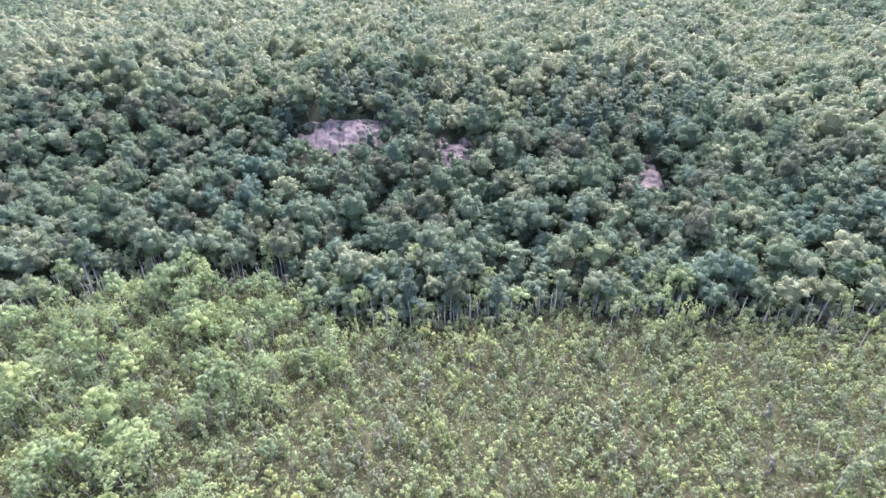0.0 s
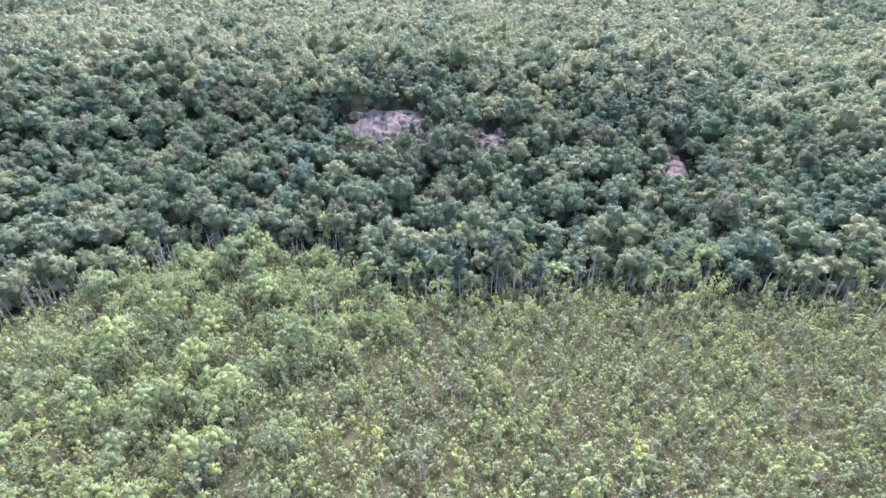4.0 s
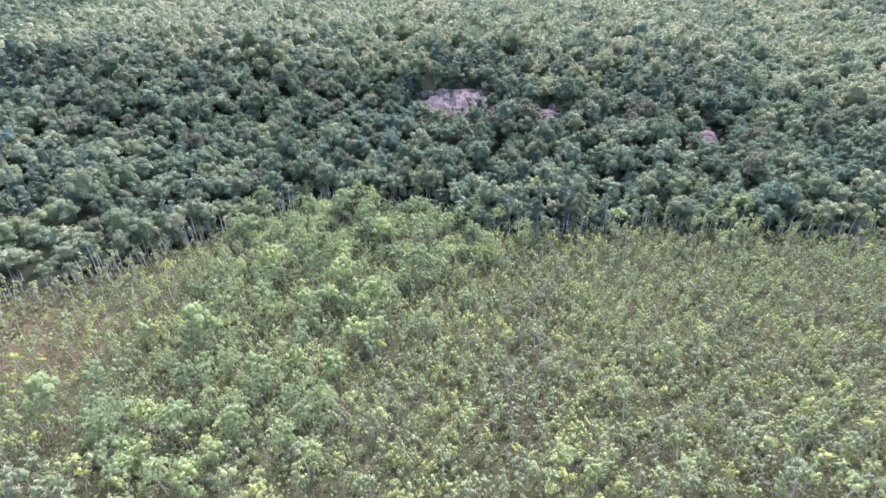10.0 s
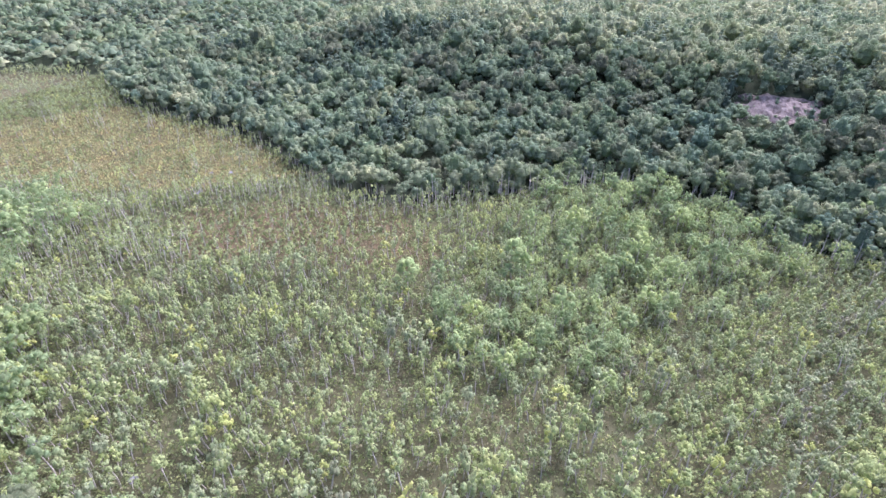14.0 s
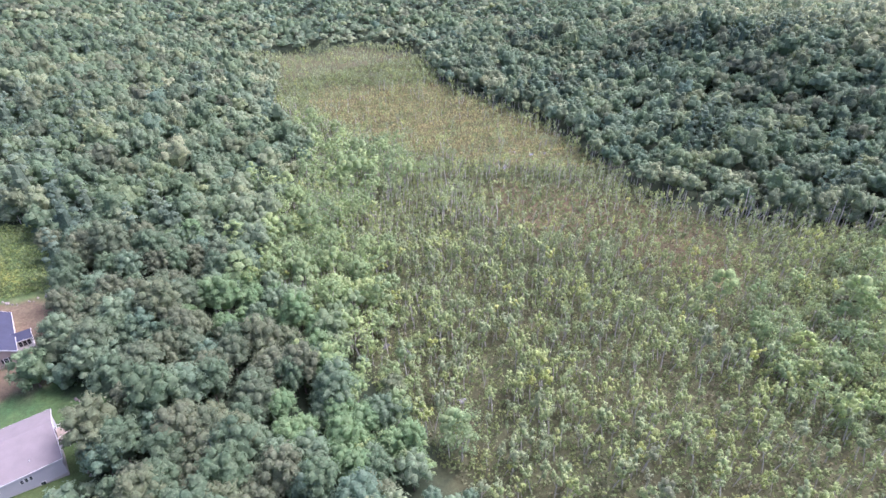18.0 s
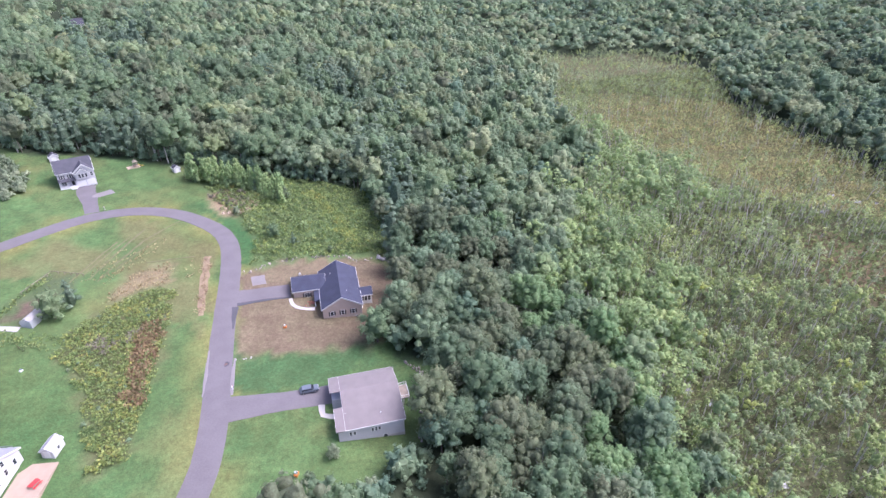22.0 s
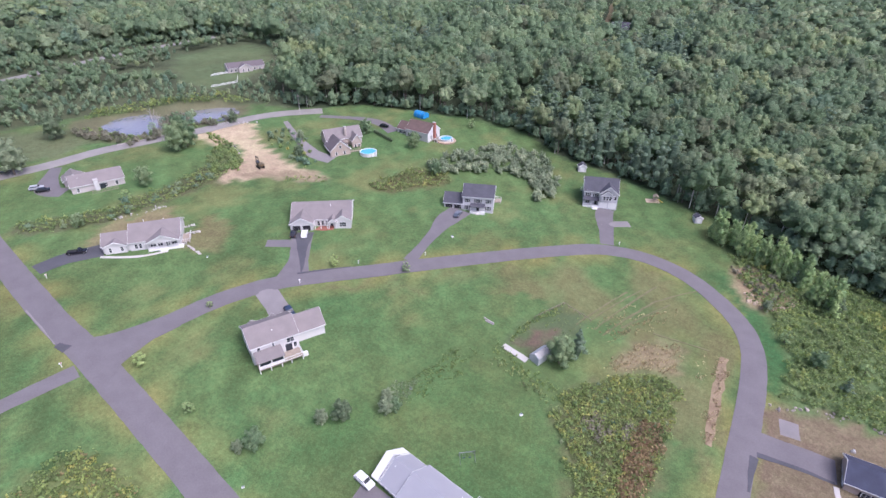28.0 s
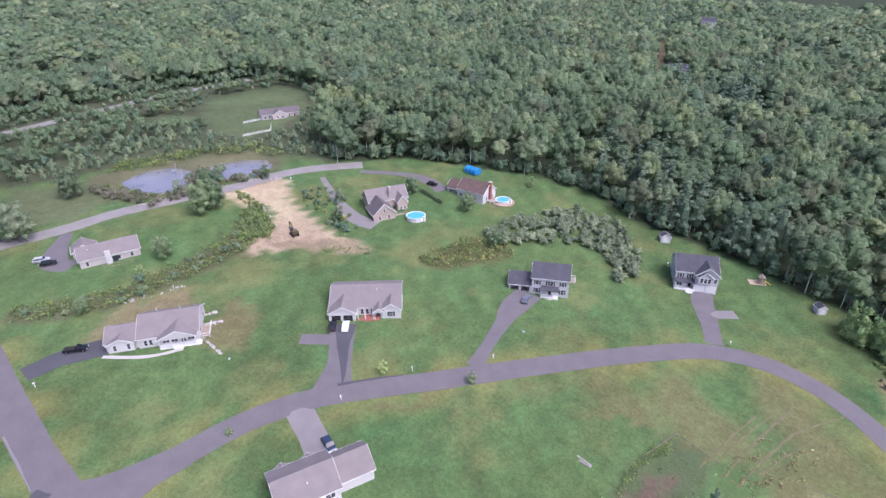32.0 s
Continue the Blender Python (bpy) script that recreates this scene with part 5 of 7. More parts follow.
    part("ladder", boxed(r - 0.3, r + 0.7, -0.35, 0.35, -0.5, 1.6), WHITE, p)
    return p


round_pool(-194.8, 242.6, 3.6, "round above-ground pool with blue water beside the shingled house")
round_pool(-173.6, 272.6, 3.0, "round pool with blue water and a paved rim", 4.6)


def stones(name, line, n, size, label, seed, mat=None, spread=0.5):
    """A rough wall of loose fieldstones along a line; each stone a part."""
    w = thing(name, pose(*line[0], gz(*line[0])), label, "stone wall")
    rs = np.random.RandomState(seed)
    c = smooth_line(line, 0.5)
    meshes = []
    for _ in range(5):
        bm = bmesh.new()
        bmesh.ops.create_icosphere(bm, subdivisions=1, radius=0.5)
        for v in bm.verts:
            v.co *= rs.uniform(0.75, 1.2)
        me = bpy.data.meshes.new("stone")
        bm.to_mesh(me)
        bm.free()
        me.materials.append(mat or STONE)
        meshes.append(me)
    ox, oy, oz = line[0][0], line[0][1], gz(*line[0])
    for i in range(n):
        p = c[int(rs.uniform(0, len(c) - 1))] + rs.normal(0, spread, 2)
        s = size * rs.uniform(0.5, 1.5)
        o = new("stone", meshes[i % 5])
        o.parent = w
        o.matrix_basis = pose(p[0] - ox, p[1] - oy, gz(*p) - oz + s * 0.2, *rs.uniform(0, 360, 3)) @ Matrix.Diagonal((s * rs.uniform(0.9, 1.6), s, s * 0.7, 1))
    return w


stones("stone_wall", [(-33, 188.3), (-20.7, 194.6), (-7.3, 196), (0.4, 195.3), (6, 192.2), (12, 193.9), (16.5, 190)], 60, 0.65, "low fieldstone edging round the bare yard", 3)
stones("boulder_row", [(12, 193.8), (15, 192.6), (16.8, 189.6)], 12, 1.3, "pale boulders at the yard's corner", 4, CONCRETE, 0.3)
stones("stone_wall", [(11.9, 142.8), (15, 139.2), (15, 133.7), (12.3, 122), (10.2, 116)], 70, 0.8, "rough stone wall along the wood behind the grey house", 5)
stones("stone_row", [(-229.6, 150.6), (-226, 157.6), (-224.2, 165)], 34, 0.6, "pale stones in a line on the lawn", 7, CONCRETE)
stones("rubble", [(-207, 158.7), (-204.6, 162.9)], 30, 0.6, "pale rubble on the lawn by the white house", 8, CONCRETE, 0.15)
stones("rubble", [(-203.1, 156.4), (-199.7, 160.8)], 30, 0.6, "pale rubble on the lawn by the white house", 9, CONCRETE, 0.25)
stones("rubble", [(-198.7, 153.3), (-188.3, 151.7)], 32, 0.55, "pale rubble on the lawn by the white house", 10, CONCRETE, 0.2)
stones("rubble", [(-32, 150.4), (-28, 150.2)], 5, 0.6, "white stones at the yard's corner", 12, CONCRETE, 0.2)
stones("boulder_row", [(-247, 214), (-238, 209)], 12, 1.4, "boulders piled beside the sandy lot", 13)
stones("boulder_row", [(-271, 229), (-265, 234.5), (-258, 238)], 18, 0.8, "pale boulders along the sandy lot", 14, CONCRETE)
stones("soil_heap", [(-42.5, 232.5), (-37, 229), (-33.5, 232.3), (-28.8, 236.8)], 34, 0.8, "sandy rubble heap in the meadow", 15, SAND, 0.7)
stones("flower_bed", [(-12.8, 171.5), (-10.6, 171.0)], 16, 0.45, "rusty plants in a mulched bed by the porch", 16, BRICKRED, 0.7)


def post_box(x, y, turn=0, label="white mailbox on a post by the road"):
    p = thing("mailbox", pose(x, y, gz(x, y), 0, 0, turn), label, "mailbox")
    part("post", boxed(-0.06, 0.06, -0.06, 0.06, -0.2, 1.05), WHITE, p)
    bm = boxed(-0.12, 0.12, -0.3, 0.3, 1.05, 1.32, bevel=0.05)
    part("box", bm, WHITE, p)
    part("flag", boxed(0.12, 0.14, 0.0, 0.2, 1.2, 1.4), P_RED, p)


for mx, my in ((-31.9, 139.2), (-214.2, 119.8), (-154, 158.5), (-132.6, 192.4), (-82.6, 237.4), (-146.5, 176.0), (-177.0, 103.8)):
    post_box(mx, my)


def swing_set(x, y, turn):
    s = thing("swing_set", pose(x, y, gz(x, y), 0, 0, turn), "grey metal swing set on the lawn", "swing set")
    for e in (-1.6, 1.6):
        for k in (-1, 1):
            bm = bmesh.new()
            bmesh.ops.create_cone(bm, cap_ends=True, segments=6, radius1=0.06, radius2=0.06, depth=2.5, matrix=pose(e, k * 0.55, 1.1, k * 26))
            part("leg", bm, METAL, s)
    part("bar", boxed(-1.7, 1.7, -0.06, 0.06, 2.15, 2.27), METAL, s)
    for e in (-0.7, 0.6):
        part("seat", boxed(e - 0.25, e + 0.25, -0.12, 0.12, 0.45, 0.5), P_BLUE, s)
        for k in (-0.2, 0.2):
            part("chain", boxed(e + k - 0.015, e + k + 0.015, -0.015, 0.015, 0.5, 2.2), METAL, s)


swing_set(-86, 136.9, 40)


def play_frame(x, y, turn):
    s = thing("climbing_frame", pose(x, y, gz(x, y), 0, 0, turn), "wooden climbing frame with a pitched roof on a sandy pad", "play set")
    for a in (-0.8, 0.8):
        for b in (-0.8, 0.8):
            part("post", boxed(a - 0.07, a + 0.07, b - 0.07, b + 0.07, 0, 2.6), WOOD, s)
    part("platform", boxed(-0.9, 0.9, -0.9, 0.9, 1.2, 1.3), WOOD, s)
    part("roof", prism(bmesh.new(), [(-1.0, 2.5), (1.0, 2.5), (0, 3.3)], 1, -1, 1), WOOD, s)
    part("slide", prism(bmesh.new(), [(0.9, 1.2), (2.9, 0.1), (3.0, 0.2), (0.9, 1.35)], 1, -0.3, 0.3), P_YELLOW, s)


play_frame(-79.8, 276.2, 20)


def digger(x, y, turn):
    s = thing("excavator", pose(x, y, gz(x, y) + 0.05, 0, 0, turn), "dark weathered excavator standing on the sandy lot", "excavator")
    for k in (-1, 1):
        part("track", boxed(-1.7, 1.7, k * 1.0 - 0.25, k * 1.0 + 0.25, 0, 0.75, bevel=0.15), BLACKRUBBER, s)
    part("house_body", boxed(-1.7, 1.0, -1.15, 1.15, 0.85, 1.9, bevel=0.1), RUSTED, s)
    part("cab", boxed(-0.1, 1.2, 0.2, 1.15, 1.9, 2.9, bevel=0.08), GLASS, s)
    part("boom", prism(bmesh.new(), [(1.0, 1.2), (3.0, 3.6), (5.0, 3.3), (5.0, 3.0), (3.1, 3.2), (1.3, 1.0)], 1, -0.6, -0.25), RUSTED, s)
    part("arm", prism(bmesh.new(), [(4.8, 3.4), (5.2, 3.3), (5.0, 1.0), (4.7, 1.0)], 1, -0.55, -0.3), RUSTED, s)
    part("bucket", prism(bmesh.new(), [(4.2, 0.3), (5.1, 0.2), (5.2, 1.1), (4.7, 1.1)], 1, -0.8, -0.05), BLACKRUBBER, s)


digger(-221.6, 206.2, 160)


def fallen_log(x, y, turn, long):
    s = thing("log", pose(x, y, gz(x, y) + 0.16, 0, 0, turn), "grey cut log lying on the lawn", "log", "logs on the lawn")
    bm = bmesh.new()
    bmesh.ops.create_cone(bm, cap_ends=True, segments=9, radius1=0.22, radius2=0.16, depth=long, matrix=Matrix.Rotation(radians(90), 4, "Y"))
    part("trunk", bm, DEADWOOD, s)


fallen_log(-101.6, 177.0, -14, 3.6)
fallen_log(-101.2, 176.4, -8, 2.8)


def greenhouse(x, y, turn):
    s = thing("cold_frame", pose(x, y, gz(x, y), 0, 0, turn), "small grey lean-to frame beside the garden", "garden frame")
    part("frame", prism(bmesh.new(), [(0, -0.3), (3.0, -0.3), (3.0, 1.9), (1.5, 2.6), (0, 1.6)], 1, 0, 5.2), P_SILVER, s)
    for k in range(4):
        part("glazing", prism(bmesh.new(), [(1.52, 2.64), (2.98, 1.96), (2.98, 2.0), (1.52, 2.69)], 1, 0.2 + k * 1.25, 1.3 + k * 1.25), CONCRETE, s)
    for k in range(5):
        part("rib", prism(bmesh.new(), [(0, 1.62), (1.5, 2.62), (1.5, 2.72), (0, 1.72)], 1, k * 1.25, k * 1.25 + 0.1), WHITE, s)


greenhouse(-86.6, 170.6, -18)


def board_fence(line, label, step=2.4, tall=1.0, mat=None, rails=(0.45, 0.85)):
    f = thing("fence", pose(*line[0], gz(*line[0])), label, "fence")
    ox, oy, oz = line[0][0], line[0][1], gz(*line[0])
    for (ax, ay), (bx, by) in zip(line, line[1:]):
        n = max(1, round(math.hypot(bx - ax, by - ay) / step))
        for i in range(n + 1):
            x, y = ax + (bx - ax) * i / n, ay + (by - ay) * i / n
            z = gz(x, y) - oz
            part("post", boxed(x - ox - 0.06, x - ox + 0.06, y - oy - 0.06, y - oy + 0.06, z - 0.2, z + tall), mat or WOOD, f)
        a, b = Vector((ax - ox, ay - oy, gz(ax, ay) - oz)), Vector((bx - ox, by - oy, gz(bx, by) - oz))
        for r in rails:
            bm = bmesh.new()
            s = (b - a).cross(Vector((0, 0, 1))).normalized() * 0.03
            v = [bm.verts.new(p + s * k + Vector((0, 0, r + q))) for p in (a, b) for k, q in ((1, -0.07), (1, 0.07), (-1, 0.07), (-1, -0.07))]
            for q in ((0, 1, 2, 3), (7, 6, 5, 4), (0, 4, 5, 1), (1, 5, 6, 2), (2, 6, 7, 3), (3, 7, 4, 0)):
                bm.faces.new([v[i] for i in q])
            part("rail", bm, mat or WOOD, f)
    return f


board_fence([(-91.5, 185.5), (-87, 196), (-78, 193.5)], "dark wire garden fence on thin posts", 2.0, 0.9, WOOD, (0.85,))
board_fence([(-322.9, 263.8), (-317.6, 277.5), (-326, 285)], "white board fence beside the farm field", 2.4, 1.3, WHITE, (0.3, 0.6, 0.9, 1.2))
board_fence([(-342.6, 279.3), (-339.2, 290.4)], "white board fence beside the farm field", 2.4, 1.3, WHITE, (0.3, 0.6, 0.9, 1.2))
board_fence([(-287, 186), (-282, 200), (-276, 214)], "grey guard rail along the country road", 3.0, 0.7, CONCRETE, (0.5, 0.62))


def tarp_hut(x, y, turn):
    s = thing("tarpaulin_shelter", pose(x, y, gz(x, y), 0, 0, turn), "bright blue tarpaulin shelter with a rounded top", "shelter")
    pts = [(-2, 0)] + [(2 * math.cos(a), 1.2 + 1.6 * math.sin(a)) for a in np.linspace(math.pi, 0, 9)] + [(2, 0)]
    part("cover", prism(bmesh.new(), pts, 0, 0, 6.5), BLUETARP, s)
    for k in (0, 2.1, 4.3, 6.4):
        rim = [(u * 1.02, z + 0.03 if z > 0 else z) for u, z in pts]
        part("hoop", prism(bmesh.new(), rim, 0, k - 0.04, k + 0.04), METAL, s)


tarp_hut(-201, 289.5, -10)


def patio_set(x, y, turn):
    t = thing("picnic_table", pose(x, y, gz(x, y) + 0.5, 0, 0, turn), "red picnic table on the tan patio", "table")
    part("tabletop", boxed(-1.0, 1.0, -0.4, 0.4, 0.7, 0.76), P_RED, t)
    for k in (-1, 1):
        part("bench", boxed(-1.0, 1.0, k * 0.75 - 0.15, k * 0.75 + 0.15, 0.42, 0.47), P_RED, t)
        part("leg", prism(bmesh.new(), [(-0.8, 0), (-0.7, 0), (-0.1, 0.7), (0.1, 0.7), (0.7, 0), (0.8, 0), (0.15, 0.78), (-0.15, 0.78)], 0, k * 0.7 - 0.05, k * 0.7 + 0.05), P_RED, t)


patio_set(-67.3, 119.6, 60)


def lawn_toy(x, y, paint, label, name, s=0.8):
    t = thing(name, pose(x, y, gz(x, y), 0, 0, (x * 37) % 360), label, "garden item")
    part("base", boxed(-s / 2, s / 2, -s / 3, s / 3, 0, s * 0.5, bevel=0.06), paint, t)
    part("top", boxed(-s / 4, s / 5, -s / 4, s / 4, s * 0.5, s * 0.95, bevel=0.06), WHITE if paint != WHITE else P_GREY, t)


lawn_toy(-19.5, 161.5, P_ORANGE, "small orange garden machine on the bare soil", "lawn_machine", 1.0)
lawn_toy(-17.6, 112.9, P_ORANGE, "orange garden tractor beside a dark shrub", "lawn_machine", 1.2)
lawn_toy(-81, 153.5, WHITE, "small white item on the lawn", "lawn_item", 0.8)
lawn_toy(-120, 106.8, WHITE, "white toy on the lawn", "lawn_item", 0.6)
lawn_toy(-131.5, 207.5, WHITE, "pale garden ornament on the lawn", "lawn_item", 0.8)
lawn_toy(-106, 145.2, WHITE, "small white item by the hedge", "lawn_item", 0.6)
lawn_toy(-14.6, 186.2, CONCRETE, "pale round well cover in the soil", "well_cover", 0.9)
lawn_toy(-186, 152, WHITE, "small white item on the lawn", "lawn_item", 0.6)


def manhole(x, y):
    m = thing("manhole_cover", pose(x, y, gz(x, y) + 0.1), "rusty iron manhole cover in the road", "manhole cover")
    bm = bmesh.new()
    bmesh.ops.create_cone(bm, cap_ends=True, segments=18, radius1=0.55, radius2=0.52, depth=0.03)
    part("cover", bm, ROOF_BROWN, m)
    bm = bmesh.new()
    bmesh.ops.create_cone(bm, cap_ends=True, segments=18, radius1=0.95, radius2=0.95, depth=0.015)
    part("collar", bm, ASPHALT_NEW, m)


manhole(-34.4, 149.1)


def utility_pole(x, y):
    p = thing("utility_pole", pose(x, y, gz(x, y)), "grey wooden utility pole", "pole")
    bm = bmesh.new()
    bmesh.ops.create_cone(bm, cap_ends=True, segments=8, radius1=0.16, radius2=0.11, depth=10, matrix=pose(0, 0, 5))
    part("pole", bm, DEADWOOD, p)
    part("crossarm", boxed(-1.1, 1.1, -0.06, 0.06, 9.0, 9.15), WOOD, p)


utility_pole(-249.5, 258)

# ---- plants ----
def as_form(quads):
    """Loose quads as a form: its corners and its faces."""
    q = np.asarray(quads, float)
    return q.reshape(-1, 3), np.arange(q.size // 3).reshape(-1, 4)


def joined(forms):
    """Several forms as one."""
    vs, fs, n = [], [], 0
    for v, f in forms:
        vs.append(v)
        fs.append(f + n)
        n += len(v)
    return np.concatenate(vs), np.concatenate(fs)


def leaf_quads(centres, out, size, rs, loose=0.38):
    """Small leaf clumps: one bent quad each, facing roughly outwards."""
    n = len(centres)
    nrm = out + rs.normal(0, loose, (n, 3))
    nrm[:, 2] += 0.4
    nrm /= np.linalg.norm(nrm, axis=1)[:, None] + 1e-9
    ref = rs.normal(0, 1, (n, 3))
    a = np.cross(nrm, ref)
    a /= np.linalg.norm(a, axis=1)[:, None] + 1e-9
    b = np.cross(nrm, a)
    s = size * rs.uniform(0.6, 1.3, (n, 1))
    a, b = a * s, b * s * rs.uniform(0.6, 1.0, (n, 1))
    return np.stack([centres - a, centres - b * 0.8 + a * 0.15, centres + a, centres + b + a * 0.1], 1)


LATITUDES = {0: (6, (52, -18)), 1: (6, (58, 12, -32)), 2: (8, (62, 22, -22))}


def lump(rs, centre, r, squash, fine, rough=0.34):
    """One uneven leafy lump of a crown, open below."""
    n, lats = LATITUDES[fine]
    turn = rs.uniform(0, 2 * np.pi)
    a = turn + np.arange(n) * 2 * np.pi / n
    rings = []
    for lat in lats:
        c, h = math.cos(radians(lat)), math.sin(radians(lat))
        rings.append(np.c_[np.cos(a) * c, np.sin(a) * c, np.full(n, h)])
    v = np.concatenate(rings) * rs.uniform(1 - rough, 1 + rough, (n * len(lats), 1)) * r * squash + centre
    f = [(0, i, i + 1, i + 2) for i in range(1, n - 2, 2)] if n % 2 == 0 else []
    for k in range(len(lats) - 1):
        f += [((k + 1) * n + i, (k + 1) * n + (i + 1) % n, k * n + (i + 1) % n, k * n + i) for i in range(n)]
    return v, np.array(f)


def core_dome(r, z0, zm, z1):
    """The dense inside of a crown: a rough six-sided dome."""
    ring = [(math.cos(i * math.pi / 3), math.sin(i * math.pi / 3)) for i in range(6)]
    lo, mi, hi = ([(c * k, s * k, z) for c, s in ring] for k, z in ((r * 0.55, z0), (r, zm), (r * 0.55, zm + (z1 - zm) * 0.8)))
    q = [[hi[0], hi[1], hi[2], hi[3]], [hi[3], hi[4], hi[5], hi[0]]]
    for a, b in ((lo, mi), (mi, hi)):
        q += [[a[i], a[(i + 1) % 6], b[(i + 1) % 6], b[i]] for i in range(6)]
    return np.array(q, float)


def crown_form(rs, radius, height, base, lobes, leaves, size, shape="dome", core=False, fine=1, lumps=True):
    """A crown of leafy lumps round a stem at the origin, roughened by loose leaf clumps."""
    cs, rr, ds = [], [], []
    squash = np.array((1.0, 1.0, 0.82))
    small = 0.72 + 3.6 / lobes  # many lumps: smaller ones
    for i in range(lobes):
        k = (i + 0.5) / lobes
        a = i * 2.4 + rs.uniform(-0.4, 0.4)
        if shape in ("dome", "full"):
            up = 1 - (1.2 if shape == "dome" else 1.75) * k
            flat = math.sqrt(max(0.0, 1 - up * up))
            r = radius * rs.uniform(0.26, 0.44) * small
            rad = (radius - r * 0.8) * flat * rs.uniform(0.78, 1.12)
            mid = base + (height - base) * 0.42
            z = mid + (height - mid - r * 0.75) * up * rs.uniform(0.82, 1.06)
        elif shape == "teardrop":
            up = 0.3
            rad = radius * 0.62 * (1.05 - 0.75 * k) * rs.uniform(0.4, 1.2)
            r = radius * (0.5 - 0.24 * k)
            squash = np.array((1.0, 1.0, 1.3))
            z = base + (height - base) * k * rs.uniform(0.9, 1.05)
        elif shape == "vase":
            up = 0.6
            rad = radius * (0.15 + 0.65 * k) * rs.uniform(0.5, 1.15)
            r = radius * rs.uniform(0.26, 0.42)
            squash = np.array((1.0, 1.0, 1.35))
            z = base + (height - base) * (0.2 + 0.75 * k) * rs.uniform(0.85, 1.08)
        elif shape == "spire":
            up = 0.2
            rad = radius * 0.85 * k * rs.uniform(0.6, 1.2)
            r = radius * (0.2 + 0.24 * k)
            z = base + (height - base) * (1 - k * 0.97)
            squash = np.array((1.0, 1.0, 0.5))
        else:
            up = 0.4
            rad = radius * 0.6 * rs.uniform(0.2, 1.1)
            r = radius * rs.uniform(0.4, 0.6)
            z = base + (height - base) * rs.uniform(0.25, 0.85)
        cs.append((rad * math.cos(a), rad * math.sin(a), z))
        ds.append((math.cos(a) * 0.8, math.sin(a) * 0.8, up))
        rr.append(r)
    cs, rr, ds = np.array(cs), np.array(rr), np.array(ds)
    out = []
    if lumps:
        dense = 0.72
        out += [lump(rs, c, r * dense, squash, fine) for c, r in zip(cs, rr)]
    if leaves:
        which = rs.choice(lobes, leaves, p=rr**2 / (rr**2).sum())
        d = rs.normal(0, 1, (leaves, 3)) + ds[which] * (0.9 if shape in ("dome", "full") else 0.3)
        d[:, 2] = d[:, 2] + 0.3
        d /= np.linalg.norm(d, axis=1)[:, None]
        reach = (0.72, 1.2) if lumps and radius > 3 else (0.55, 1.2)
        c = cs[which] + d * squash * (rr[which] * rs.uniform(*reach, leaves))[:, None]
        out.append(as_form(leaf_quads(c, d, size, rs)))
    if core:
        if shape == "spire":
            out.append(as_form(core_dome(radius * 0.4, base, base + (height - base) * 0.25, base + (height - base) * 0.7)))
        else:
            mid = base + (height - base) * 0.42
            out.append(as_form(core_dome(radius * 0.66, mid - (mid - base) * 0.6, mid, height - radius * 0.4)))
    return joined(out)


def stem_quads(rs, height, r0, limbs=0, spread=2.0, lean=0.3, base=0.35, up=0.5):
    """A tapered trunk of three legs with bent limbs; four-sided."""
    quads = []

    def tube(p, q, a, b):
        d = (q - p) / (np.linalg.norm(q - p) + 1e-9)
        s = np.cross(d, (0.31, 0.95, 0.1))
        s /= np.linalg.norm(s)
        t = np.cross(d, s)
        ring = [(s, t), (t, -s), (-s, -t), (-t, s)]
        lo = [p + a * v for v, _ in ring]
        hi = [q + b * v for v, _ in ring]
        for i in range(4):
            j = (i + 1) % 4
            quads.append([lo[i], lo[j], hi[j], hi[i]])

    off = rs.normal(0, lean, (2, 2))
    p = [np.zeros(3), np.array((*off[0] * 0.5, height * 0.45)), np.array((*off[1], height))]
    tube(p[0], p[1], r0, r0 * 0.7)
    tube(p[1], p[2], r0 * 0.7, r0 * 0.15)
    for i in range(limbs):
        k = base + (0.95 - base) * (i + rs.uniform(0, 1)) / limbs
        s = p[0] + (p[1] - p[0]) * k / 0.45 if k < 0.45 else p[1] + (p[2] - p[1]) * (k - 0.45) / 0.55
        a = i * 2.4 + rs.uniform(-0.6, 0.6)
        ln = spread * (1.15 - k) * rs.uniform(0.7, 1.3)
        m = s + np.array((math.cos(a) * ln * 0.5, math.sin(a) * ln * 0.5, ln * up * 0.5))
        e = m + np.array((math.cos(a + 0.3) * ln * 0.5, math.sin(a + 0.3) * ln * 0.5, ln * up * rs.uniform(0.3, 1.2)))
        tube(s, m, r0 * 0.42 * (1.1 - k), r0 * 0.28 * (1.1 - k))
        tube(m, e, r0 * 0.28 * (1.1 - k), r0 * 0.06)
    return np.array(quads, float)


def spread_over(x0, x1, y0, y1, step, seed, jitter=0.46):
    """Places on a jittered lattice."""
    rs = np.random.RandomState(seed)
    gx, gy = np.meshgrid(np.arange(x0, x1, step), np.arange(y0, y1, step * 0.92))
    gx = gx + (np.arange(gx.shape[0]) % 2)[:, None] * step * 0.5
    return (gx + rs.uniform(-jitter, jitter, gx.shape) * step).ravel(), (gy + rs.uniform(-jitter, jitter, gy.shape) * step).ravel()


